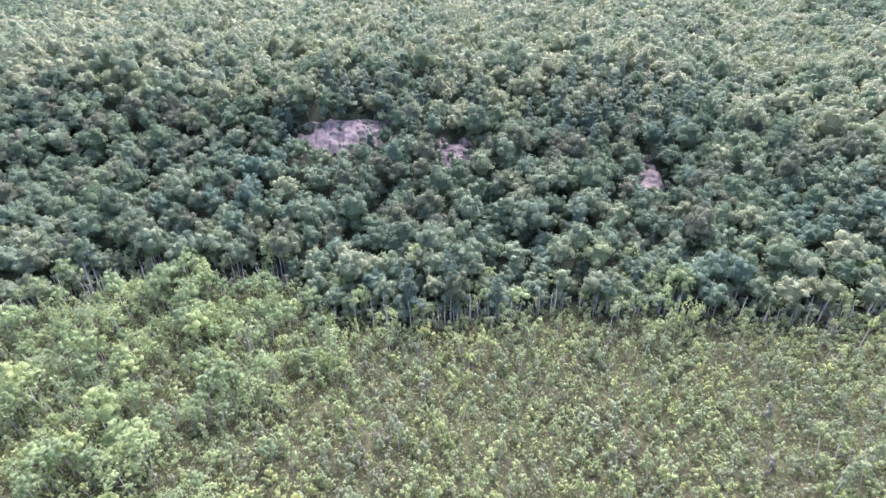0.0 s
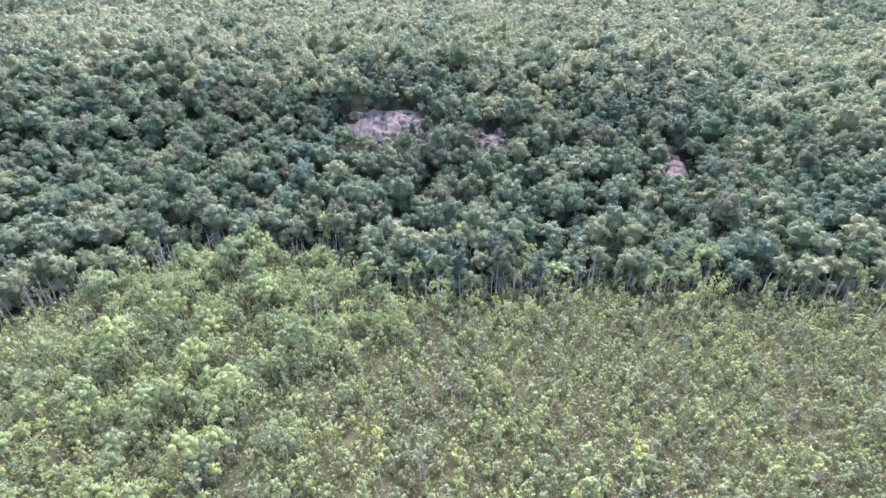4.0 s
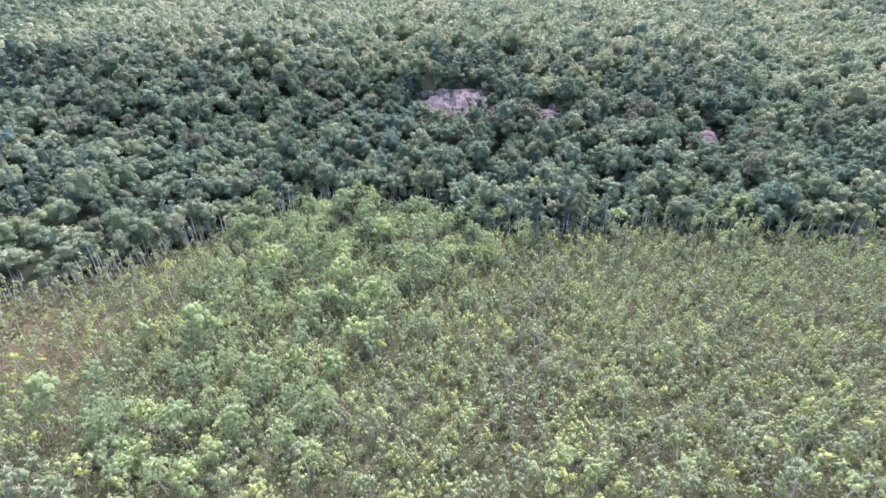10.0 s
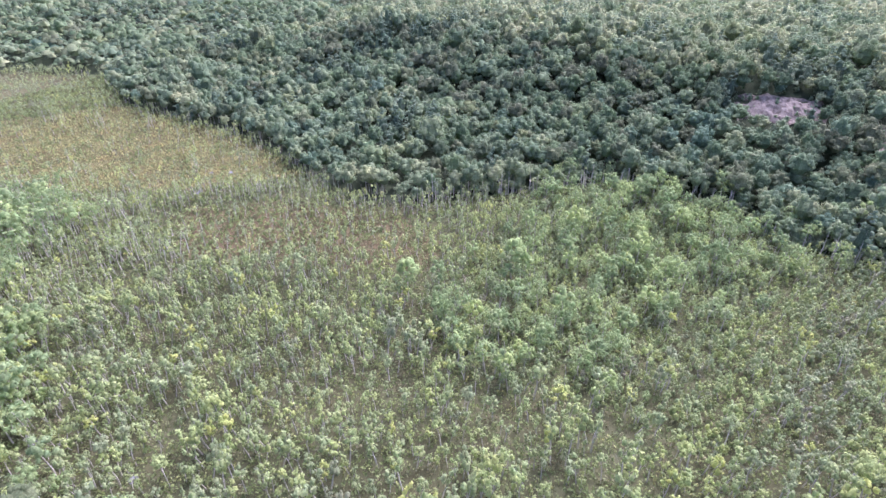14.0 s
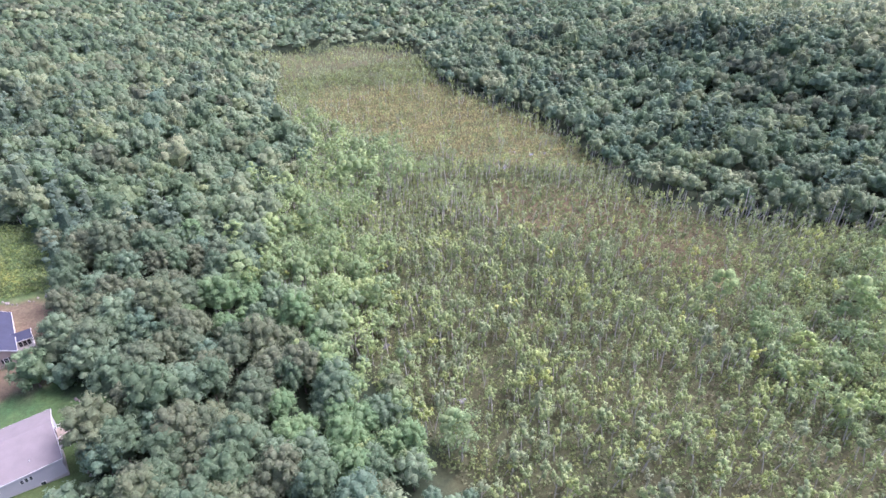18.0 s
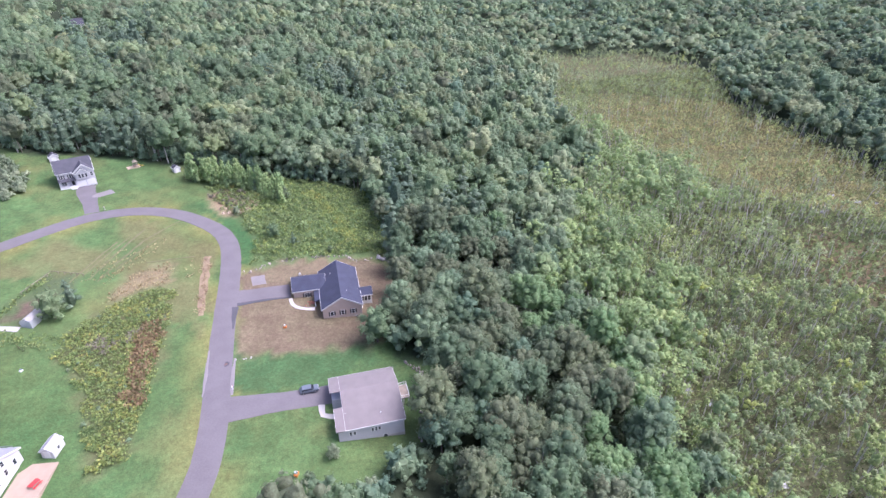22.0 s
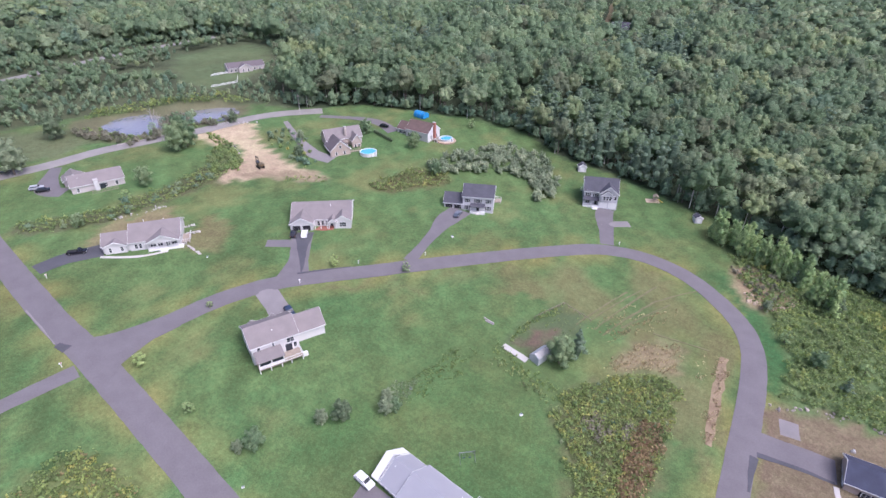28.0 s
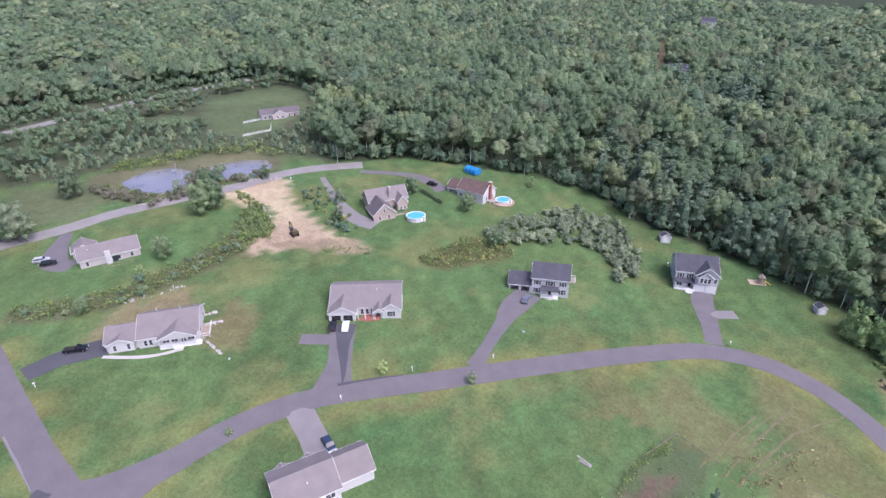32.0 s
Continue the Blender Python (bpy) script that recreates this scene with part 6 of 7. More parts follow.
class Growth:
    """Gathers many plants of one leaf or bark material, to be joined into one mesh."""

    def __init__(self):
        self.v, self.f, self.t, self.n = [], [], [], 0

    def plant(self, forms, x, y, z, scale, tall, tint):
        """Each place gets one of the forms, turned and scaled; which one and how far it turns follow from the place."""
        pick = (np.abs(x * 7919.3 + y * 104.7) % len(forms)).astype(int)
        ang = np.abs(x * 613.1 + y * 377.9) % (2 * np.pi)
        for k, (fv, ff) in enumerate(forms):
            i = np.where(pick == k)[0]
            if not len(i):
                continue
            f = fv.astype(np.float32)
            c, s = np.cos(ang[i])[:, None].astype(np.float32), np.sin(ang[i])[:, None].astype(np.float32)
            sc = scale[i][:, None].astype(np.float32)
            vx = (f[:, 0] * c - f[:, 1] * s) * sc + x[i][:, None].astype(np.float32)
            vy = (f[:, 0] * s + f[:, 1] * c) * sc + y[i][:, None].astype(np.float32)
            vz = f[:, 2] * (sc * tall[i][:, None].astype(np.float32)) + z[i][:, None].astype(np.float32)
            self.v.append(np.stack([vx, vy, vz], -1).reshape(-1, 3))
            self.f.append((ff[None] + (self.n + np.arange(len(i)) * len(f))[:, None, None]).reshape(-1, 4))
            self.t.append(np.repeat(tint[i].astype(np.float32), len(ff)))
            self.n += len(i) * len(f)

    def done(self, name, mat, label, category):
        v, f, t = np.concatenate(self.v), np.concatenate(self.f), np.concatenate(self.t)
        me = bpy.data.meshes.new(name)
        fast_mesh(me, v, f)
        me.polygons.foreach_set("use_smooth", np.ones(len(f), bool))
        me.attributes.new("tint", "FLOAT", "FACE").data.foreach_set("value", t)
        me.materials.append(mat)
        return tagged(new(name, me), label, category, kind="stuff")


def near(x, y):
    """A rough distance from the camera's flight line, by which growth gets coarser."""
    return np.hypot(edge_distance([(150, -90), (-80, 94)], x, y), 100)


FORM = np.random.RandomState(11)


def tree_forms(n, lobes, leaves, size, fine=1, core=True, radius=3.6, height=15.5, base=6.0, shape="dome", lumps=True):
    return [crown_form(FORM, radius * FORM.uniform(0.85, 1.15), height * FORM.uniform(0.92, 1.08), base, lobes, leaves, size, shape, core, fine, lumps) for _ in range(n)]


def leaning(form, k):
    """The same growth, leaning over by the given slope."""
    v = np.array(form[0], float)
    v[:, 0] += v[:, 2] * k
    return v, form[1]


DEEP_LOD = [(0, tree_forms(9, 14, 240, 0.34, 0, True, 5.2, 15.5, 5)), (190, tree_forms(10, 8, 160, 0.43, 0, True, 5.4, 15.5, 5)),
            (330, tree_forms(10, 5, 46, 0.7, 0, True, 5.4, 15.5, 4.5)), (560, tree_forms(7, 3, 9, 1.2, 0, False, 5.4, 15.5, 3))]
PINE_LOD = [(0, tree_forms(5, 20, 200, 0.4, 0, True, 4.8, 17.0, 3, "spire")), (190, tree_forms(6, 12, 80, 0.55, 0, True, 4.8, 17.0, 3, "spire")),
            (330, tree_forms(5, 7, 24, 0.9, 0, True, 4.8, 17.0, 3, "spire")), (560, tree_forms(4, 3, 9, 1.5, 0, False, 4.5, 17, 3, "spire"))]
EDGE_LOD = [(0, tree_forms(5, 8, 110, 0.34, 0, True, 3.2, 9, 0.4, "full")), (190, tree_forms(5, 5, 56, 0.48, 0, True, 3.2, 9, 0.4, "full")), (330, tree_forms(5, 3, 18, 0.8, 0, True, 3.2, 9, 0.4, "full"))]
LIGHT_LOD = [(0, tree_forms(5, 9, 190, 0.3, 0, False, 2.9, 9.5, 3.4, "dome", False) + tree_forms(4, 11, 120, 0.28, 0, False, 3.2, 11.0, 3.4, "dome")),
             (250, tree_forms(6, 6, 44, 0.48, 0, False, 2.9, 9.5, 3.6, "dome", False) + tree_forms(2, 5, 26, 0.45, 0, False, 2.9, 10.5, 3.6, "dome"))]
LEANS = [FORM.uniform(0.03, 0.3) for _ in range(16)]
SHAPES = ("vase", "teardrop", "vase", "dome")
SAPLING = [(0, [leaning(tree_forms(1, 6, 62, 0.3, 0, False, 1.75, 8.4, 4.3, SHAPES[k % 4])[0], LEANS[k]) for k in range(16)]),
           (230, [leaning(tree_forms(1, 4, 26, 0.42, 0, False, 1.6, 8.0, 4.2, SHAPES[k % 4], False)[0], LEANS[k]) for k in range(16)])]
SHRUB = [(0, tree_forms(12, 4, 38, 0.29, 0, False, 1.65, 4.6, 0.9, "teardrop")), (230, tree_forms(8, 2, 13, 0.38, 0, False, 1.45, 4.0, 0.7, "teardrop"))]
LOW = [(0, tree_forms(8, 4, 11, 0.3, 0, False, 1.3, 1.4, 0.1, "loose", False)), (230, tree_forms(6, 3, 5, 0.55, 0, False, 1.1, 1.2, 0.1, "loose", False))]
TUFT = [(0, tree_forms(6, 3, 6, 0.3, 0, False, 0.6, 0.7, 0.05, "loose", False))]
WEED = [(0, tree_forms(8, 4, 12, 0.24, 0, False, 0.75, 1.1, 0.1, "loose", False))]
BUSH = [(0, tree_forms(8, 7, 70, 0.26, 0, True, 1.7, 3.0, 0.1, "full"))]
STEMS = [leaning(as_form(stem_quads(FORM, 7.2, 0.16, 3, 2.0, 0.4, 0.4, 0.9)), LEANS[k]) for k in range(16)]
TALL_STEMS = [as_form(stem_quads(FORM, 7.6, 0.17, 3, 1.8, 0.7, 0.4)) for _ in range(5)]
TRUNKS = [as_form(stem_quads(FORM, 12, 0.2, 3, 3.0)) for _ in range(4)]

deep, pine, light, sapling, low = Growth(), Growth(), Growth(), Growth(), Growth()
dusty, twig, mid, hay_stalks = Growth(), Growth(), Growth(), Growth()
trunk, pale, sedge, weed, rusty, willow, edge = Growth(), Growth(), Growth(), Growth(), Growth(), Growth(), Growth()


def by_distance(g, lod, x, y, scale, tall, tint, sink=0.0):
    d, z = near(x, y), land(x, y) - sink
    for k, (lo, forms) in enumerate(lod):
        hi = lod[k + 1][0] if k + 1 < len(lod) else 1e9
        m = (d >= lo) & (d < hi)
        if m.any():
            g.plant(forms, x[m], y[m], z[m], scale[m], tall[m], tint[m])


BRUSHPILE = [(-49, 243), (-44, 250), (-36, 248), (-31, 240), (-33, 232), (-39, 232), (-44, 238)]
BRUSH = [(-258, 262), (-300, 252), (-330, 215), (-352, 160), (-330, 110), (-300, 60), (-480, 60), (-480, 300), (-430, 375), (-330, 345), (-312, 330), (-305, 300), (-290, 280)]
LEDGES = [(408, -51, 46, 21), (394, -105, 18, 24), (380, -192, 12, 30)]  # x, y, breadth, depth up the slope
GOLDEN = [(-13, 246), (-6, 246), (2, 227), (8, 207), (8, 200), (2, 200), (-1, 222)]
STRIP = [(-10, 96), (10, 117), (17, 127), (21, 140), (10, 148), (14, 168), (18, 191), (20, 215), (60, 215), (70, 180), (73, 150), (77, 120), (75, 80), (40, 70)]


def wooded(x, y):
    w = ~inside(CLEARING, x, y) & ~inside(BOG, x, y) & ~inside(FARMFIELD, x, y) & ~inside(FIELD_SMALL, x, y) & ~inside(POND, x, y) & ~inside(BRUSH, x, y)
    w &= (edge_distance(FAR_ROAD, x, y) > 7) & (edge_distance(OLD_ROAD, x, y) > 6) & (edge_distance(FAR_LANE, x, y) > 5)
    w &= ~((x < 74) & (y < 62)) & ~((x > 40) & (x < 400) & (y < -520)) & ~((x < -60) & (y < 120) & (x > -480))
    for fx, fy in ((-176, 532), (-203, 772), (-268, 560)):
        w &= ~((np.abs(x - fx - 4) < 16) & (y < fy + 14) & (y > fy - 26))
    for lx, ly, b, dp in LEDGES:
        w &= ~(((y - ly) / (b / 2)) ** 2 + ((x - lx + 3) / (dp / 2 + 2)) ** 2 < 1)
    az, far = np.degrees(np.arctan2(x - 30, y)), np.hypot(x - 30, y)
    return w & (az > -76) & (az < 135) & (far < np.interp(az, (-76, -50, -20, 8, 16, 45, 62, 135), (1320, 1320, 1080, 1080, 880, 880, 1120, 1120)))


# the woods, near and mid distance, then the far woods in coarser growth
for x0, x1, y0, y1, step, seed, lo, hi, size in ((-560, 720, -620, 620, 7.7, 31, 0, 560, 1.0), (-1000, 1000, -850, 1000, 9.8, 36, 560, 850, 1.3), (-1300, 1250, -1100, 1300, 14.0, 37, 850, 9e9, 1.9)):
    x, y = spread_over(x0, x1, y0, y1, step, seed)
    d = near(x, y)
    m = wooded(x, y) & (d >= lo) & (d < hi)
    x, y = x[m], y[m]
    rs = np.random.RandomState(seed + 40)
    tint = np.clip(0.45 + 0.2 * blob_noise(x, y, 60, 41) + rs.normal(0, 0.2, len(x)), 0, 1)
    scale = np.clip(rs.normal(1.02, 0.17, len(x)), 0.65, 1.45) * size
    tall = np.clip(rs.uniform(0.84, 1.1, len(x)) + 0.15 * blob_noise(x, y, 75, 54), 0.7, 1.3) / (size ** 0.85)
    for lx, ly, b, dp in LEDGES:
        f = (np.abs(y - ly) < b / 2 + 2) & (x > lx - 36) & (x < lx)
        scale[f] *= 0.8
    # Leaf tint paints haze beyond the ridge and shade on its near slope.
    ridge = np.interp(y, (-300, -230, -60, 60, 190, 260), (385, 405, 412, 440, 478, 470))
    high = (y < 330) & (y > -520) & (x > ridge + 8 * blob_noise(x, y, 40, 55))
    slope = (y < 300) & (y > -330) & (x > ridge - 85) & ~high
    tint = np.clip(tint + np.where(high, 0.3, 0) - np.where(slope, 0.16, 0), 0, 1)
    is_pine = blob_noise(x, y, 120, 51) + rs.normal(0, 0.5, len(x)) > 0.8
    strip = inside(STRIP, x, y)
    is_dusty = blob_noise(x, y, 35, 52) * 0.5 + rs.normal(0, 0.6, len(x)) - np.where(high, 0.5, 0) > 0.75
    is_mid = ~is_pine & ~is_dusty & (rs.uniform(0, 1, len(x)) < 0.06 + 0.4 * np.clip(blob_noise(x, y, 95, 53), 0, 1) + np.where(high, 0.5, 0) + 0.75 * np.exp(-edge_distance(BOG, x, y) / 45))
    is_dusty &= ~is_mid
    pale_fringe = ~strip & (rs.uniform(0, 1, len(x)) < 0.75 * np.exp(-edge_distance(BOG, x, y) / 16)) & (size == 1.0)
    is_mid |= pale_fringe
    is_pine &= ~pale_fringe
    is_dusty &= ~pale_fringe
    scale[pale_fringe] *= 0.8
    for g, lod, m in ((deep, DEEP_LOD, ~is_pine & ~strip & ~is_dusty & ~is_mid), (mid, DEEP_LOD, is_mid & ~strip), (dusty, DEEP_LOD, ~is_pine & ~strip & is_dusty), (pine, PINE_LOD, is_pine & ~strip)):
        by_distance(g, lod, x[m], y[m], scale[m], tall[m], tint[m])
    if size == 1.0:
        rim_d = np.minimum(edge_distance(CLEARING, x, y), edge_distance(BOG, x, y))
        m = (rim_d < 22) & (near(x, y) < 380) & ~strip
        fr = ((edge_distance(BOG, x, y) < 11) & (x > 120) | (edge_distance(CLEARING, x, y) < 8) & (rs.uniform(0, 1, len(x)) < 0.6)) & ~strip
        pale.plant(TRUNKS, x[fr] - 1.5, y[fr], land(x[fr], y[fr]) - 0.2, scale[fr] * 0.95, tall[fr] * 1.05, rs.uniform(0, 1, fr.sum()))
        trunk.plant(TRUNKS, x[m], y[m], land(x[m], y[m]) - 0.2, scale[m], tall[m], rs.uniform(0, 1, m.sum()))

# smaller trees that close the canopy on the hillside and in the nearer woods
x, y = spread_over(-40, 500, -330, 420, 8.6, 61)
rs = np.random.RandomState(93)
crest = np.interp(y, (-300, -230, -60, 60, 190, 260), (385, 405, 412, 440, 478, 470))
m = wooded(x, y) & ~inside(STRIP, x, y) & ((x > crest - 110) & (x < crest + 15) | (x < 200) & (y > 190)) & (edge_distance(BOG, x, y) > 12)
x, y = x[m], y[m]
filler_tint = np.clip(rs.normal(0.35, 0.15, len(x)), 0, 1)
m = rs.uniform(0, 1, len(x)) < 0.6
FILLER = [(0, DEEP_LOD[2][1])]
by_distance(deep, FILLER, x[m], y[m], rs.uniform(0.6, 0.85, m.sum()), rs.uniform(0.8, 1.1, m.sum()), filler_tint[m])
by_distance(mid, FILLER, x[~m], y[~m], rs.uniform(0.55, 0.8, (~m).sum()), rs.uniform(0.8, 1.1, (~m).sum()), filler_tint[~m])

# pale leaning stems of dead and half-bare trees along the bog's rim
x, y = spread_over(150, 400, -330, 110, 2.6, 63)
rs = np.random.RandomState(94)
m = inside(BOG, x, y) & (edge_distance(BOG, x, y) < 3.5) & (rs.uniform(0, 1, len(x)) < 0.5)
x, y = x[m], y[m]
pale.plant(TRUNKS, x, y, land(x, y) - 0.2, rs.uniform(1.1, 1.6, len(x)), rs.uniform(0.4, 0.8, len(x)), rs.uniform(0, 1, len(x)))

# leafy undergrowth where the woods meet open ground
x, y = spread_over(-360, 340, 60, 420, 3.6, 44)
m = wooded(x, y) & (edge_distance(CLEARING, x, y) < 6.5)
x, y = x[m], y[m]
rs = np.random.RandomState(91)
by_distance(edge, EDGE_LOD, x, y, rs.uniform(0.45, 0.95, len(x)), rs.uniform(0.8, 1.2, len(x)), np.clip(rs.normal(0.16, 0.14, len(x)), 0, 1))

x, y = spread_over(150, 400, -330, 110, 4.2, 52)
m = wooded(x, y) & (edge_distance(BOG, x, y) < 15) & (rs.uniform(0, 1, len(x)) < 0.8)
x, y = x[m], y[m]
by_distance(edge, EDGE_LOD, x, y, rs.uniform(0.45, 1.05, len(x)), rs.uniform(0.8, 1.3, len(x)), np.clip(rs.normal(0.5, 0.22, len(x)), 0, 1))
x, y = spread_over(-580, -400, 60, 420, 4.5, 46)
m = wooded(x, y) & (edge_distance(BRUSH + BRUSH[:1], x, y) < 14)
x, y = x[m], y[m]
by_distance(edge, EDGE_LOD, x, y, rs.uniform(0.5, 1.1, len(x)), rs.uniform(0.8, 1.2, len(x)), np.clip(rs.normal(0.25, 0.18, len(x)), 0, 1))

for lx, ly, b, dp in LEDGES:
    x, y = spread_over(lx - dp / 2 - 8, lx + dp / 2 + 4, ly - b / 2 - 3, ly + b / 2 + 3, 4.4, 47)
    m = rs.uniform(0, 1, len(x)) < 0.45
    x, y = x[m], y[m]
    by_distance(edge, EDGE_LOD, x, y, rs.uniform(0.25, 0.6, len(x)), rs.uniform(0.6, 1.1, len(x)), np.clip(rs.normal(0.3, 0.2, len(x)), 0, 1))

x, y = spread_over(-10, 80, 70, 220, 4.2, 48)
m = inside(STRIP, x, y) & ~inside(CLEARING, x, y)
x, y = x[m], y[m]
by_distance(edge, EDGE_LOD, x, y, rs.uniform(0.2, 0.45, len(x)), rs.uniform(0.5, 1.0, len(x)), np.clip(rs.normal(0.2, 0.15, len(x)), 0, 1))

# mixed brush beyond the pond
x, y = spread_over(-480, -255, 60, 380, 4.6, 45)
rs = np.random.RandomState(92)
m = inside(BRUSH, x, y) & ~inside(POND, x, y) & ~inside(FARMFIELD, x, y) & ~inside(FIELD_SMALL, x, y) & ~inside(FIELD_W, x, y)
m &= (edge_distance(FAR_ROAD, x, y) > np.where(x > -447, 17, 7)) & (edge_distance(OLD_ROAD, x, y) > 6) & (edge_distance(FARMFIELD + FARMFIELD[:1], x, y) > 3) & (edge_distance(FIELD_SMALL + FIELD_SMALL[:1], x, y) > 6) & (edge_distance(POND + POND[:1], x, y) > 9)
m &= ~((x > -345) & (x < -310) & (y > 255) & (y < 300)) & (blob_noise(x, y, 34, 61) + rs.normal(0, 0.35, len(x)) > -0.75)
x, y = x[m], y[m]
woody = blob_noise(x, y, 30, 62) + rs.normal(0, 0.5, len(x)) + np.where(x < -345, 0.5, 0) - np.where(edge_distance(POND + POND[:1], x, y) < 45, 9, 0) > 0.25
for g, lod, m, k in ((edge, EDGE_LOD, ~woody, 0.9), (deep, DEEP_LOD, woody, 0.85)):
    by_distance(g, lod, x[m], y[m], rs.uniform(0.5, 1.0, m.sum()) * k * np.where(x[m] > -340, 0.6, 0.72), rs.uniform(0.8, 1.2, m.sum()), np.clip(rs.normal(0.35, 0.22, m.sum()), 0, 1))

# light young trees round the bog
YOUNG_HILL = [(162, 34), (176, 0), (195, -14), (218, -10), (236, -43), (262, -50), (290, -62), (298, -96), (303, -140), (296, -180), (290, -240), (304, -240), (312, -140), (312, -60), (325, -30), (335, 10), (322, 48), (300, 56), (262, 44), (232, 44), (205, 60), (184, 62)]
YOUNG_WEST = [(66, 74), (78, 70), (84, 105), (95, 132), (112, 160), (118, 205), (150, 216), (188, 240), (180, 300), (156, 346), (150, 372), (150, 300), (100, 229), (86, 206), (70, 185), (70, 150)]
x, y = spread_over(60, 345, -250, 420, 3.9, 32)
rs = np.random.RandomState(78)
jx, jy = x + 11 * blob_noise(x, y, 26, 71) + rs.normal(0, 4, len(x)), y + 11 * blob_noise(x, y, 26, 72) + rs.normal(0, 4, len(x))
m = (inside(YOUNG_HILL, jx, jy) | inside(YOUNG_WEST, jx, jy)) & (rs.uniform(0, 1, len(x)) < np.where(y > 66, 0.8, 0.5) + 0.5 * blob_noise(x, y, 24, 74))
x, y = x[m], y[m]
sc = np.clip(rs.normal(0.92, 0.28, len(x)) + 0.25 * blob_noise(x, y, 20, 75), 0.55, 1.7) * np.where(y > 66, 1.2, 1.0)
by_distance(light, LIGHT_LOD, x, y, sc, rs.uniform(0.85, 1.2, len(x)), np.clip(np.where(y > 66, 0.36, 0.4) + 0.2 * blob_noise(x, y, 25, 73) + rs.normal(0, 0.17, len(x)), 0, 0.85))
pale.plant(TALL_STEMS, x, y, land(x, y) - 0.2, sc, np.ones(len(x)), rs.uniform(0, 1, len(x)))

# saplings on thin pale stems, and the low growth under them
x, y = spread_over(50, 345, -330, 560, 3.5, 33)
rs = np.random.RandomState(79)
fen, reed = inside(SEDGE_FEN, x, y), inside(REEDS, x, y)
seen = ~((x < 120) & (y < -60)) & ~((y < -185) & (x < 160))
thick = np.where(fen, 0.16 + 0.16 * blob_noise(x, y, 30, 8) + 0.6 * np.exp(-edge_distance(SEDGE_FEN + SEDGE_FEN[:1], x, y) / 12), np.where(reed, 0.9, np.where(y > 66, 0.76, 0.66) + 0.3 * blob_noise(x, y, 28, 15)))
bare = inside(RED_BOG, x, y)
shrubby = (x > 175 + 14 * blob_noise(x, y, 40, 28)) & (y < 60)
m = inside(BOG, x, y) & seen & (rs.uniform(0, 1, len(x)) < np.where(bare, thick * 0.45, np.where(shrubby, thick * 0.4, thick)))
x, y, fen, reed = x[m], y[m], fen[m], reed[m]
sc = np.clip(rs.normal(0.95, 0.22, len(x)) + 0.25 * blob_noise(x, y, 40, 19), 0.45, 1.6) * np.where(x > 195, 0.85, 1.0)
tint = np.clip(0.5 + 0.15 * blob_noise(x, y, 45, 16) + rs.normal(0, 0.13, len(x)) + np.where(reed, -0.12, 0), 0, 0.9)
tint = np.where(rs.uniform(0, 1, len(x)) < 0.03, 0.92, np.minimum(tint, 0.76))
tl = rs.uniform(0.9, 1.25, len(x))
by_distance(sapling, SAPLING, x, y, sc, tl, tint)
m = ~reed & (~fen | (rs.uniform(0, 1, len(x)) < 0.5))
pale.plant(STEMS, x[m], y[m], land(x[m], y[m]) - 0.1, sc[m], tl[m], rs.uniform(0, 1, m.sum()))
x, y = spread_over(150, 345, -330, 70, 3.05, 38)
rs = np.random.RandomState(83)
m = inside(BOG, x, y) & (x > 172 + 14 * blob_noise(x, y, 40, 28)) & (y < 62) & ~((y < -185) & (x < 160)) & (rs.uniform(0, 1, len(x)) < 0.82 + 0.2 * blob_noise(x, y, 26, 29))
x, y = x[m], y[m]
tint = np.clip(0.42 + 0.14 * blob_noise(x, y, 40, 16) + rs.normal(0, 0.15, len(x)), 0, 0.78)
by_distance(sapling, SHRUB, x, y, np.clip(rs.normal(0.95, 0.25, len(x)), 0.5, 1.7), rs.uniform(0.8, 1.3, len(x)), tint)
x, y = spread_over(50, 345, -330, 470, 1.8, 34)
rs = np.random.RandomState(80)
fen = inside(SEDGE_FEN, x, y)
seen = ~((x < 120) & (y < -60)) & ~((y < -185) & (x < 160))
m = inside(BOG, x, y) & seen & (rs.uniform(0, 1, len(x)) < np.where(fen, 0.12 + 0.2 * blob_noise(x, y, 22, 27), 0.95))
x, y = x[m], y[m]
by_distance(low, LOW, x, y, rs.uniform(0.7, 1.6, len(x)), rs.uniform(0.7, 1.5, len(x)), np.clip(0.38 + 0.2 * blob_noise(x, y, 18, 17) + rs.normal(0, 0.2, len(x)), 0, 1))
x, y = spread_over(110, 320, 90, 430, 1.9, 35)
m = inside(SEDGE_FEN, x, y)
x, y = x[m], y[m]
by_distance(sedge, TUFT, x, y, rs.uniform(0.8, 2.0, len(x)), rs.uniform(0.7, 1.4, len(x)), np.clip(0.5 + 0.4 * blob_noise(x, y, 26, 18) + rs.normal(0, 0.22, len(x)), 0, 1))


# weeds, rough meadow and the willow thicket
def weedy(g, poly, step, seed, lod, lo, hi, tint, spread=0.25, share=0.9):
    p = np.array(poly)
    x, y = spread_over(p[:, 0].min(), p[:, 0].max(), p[:, 1].min(), p[:, 1].max(), step, seed)
    rs = np.random.RandomState(seed)
    m = inside(poly, x + 1.5 * blob_noise(x, y, 8, seed), y) & (rs.uniform(0, 1, len(x)) < share)
    x, y = x[m], y[m]
    if len(x):
        by_distance(g, lod, x, y, rs.uniform(lo, hi, len(x)), rs.uniform(0.7, 1.3, len(x)), np.clip(tint + 0.15 * blob_noise(x, y, 12, seed) + rs.normal(0, spread, len(x)), 0, 1))


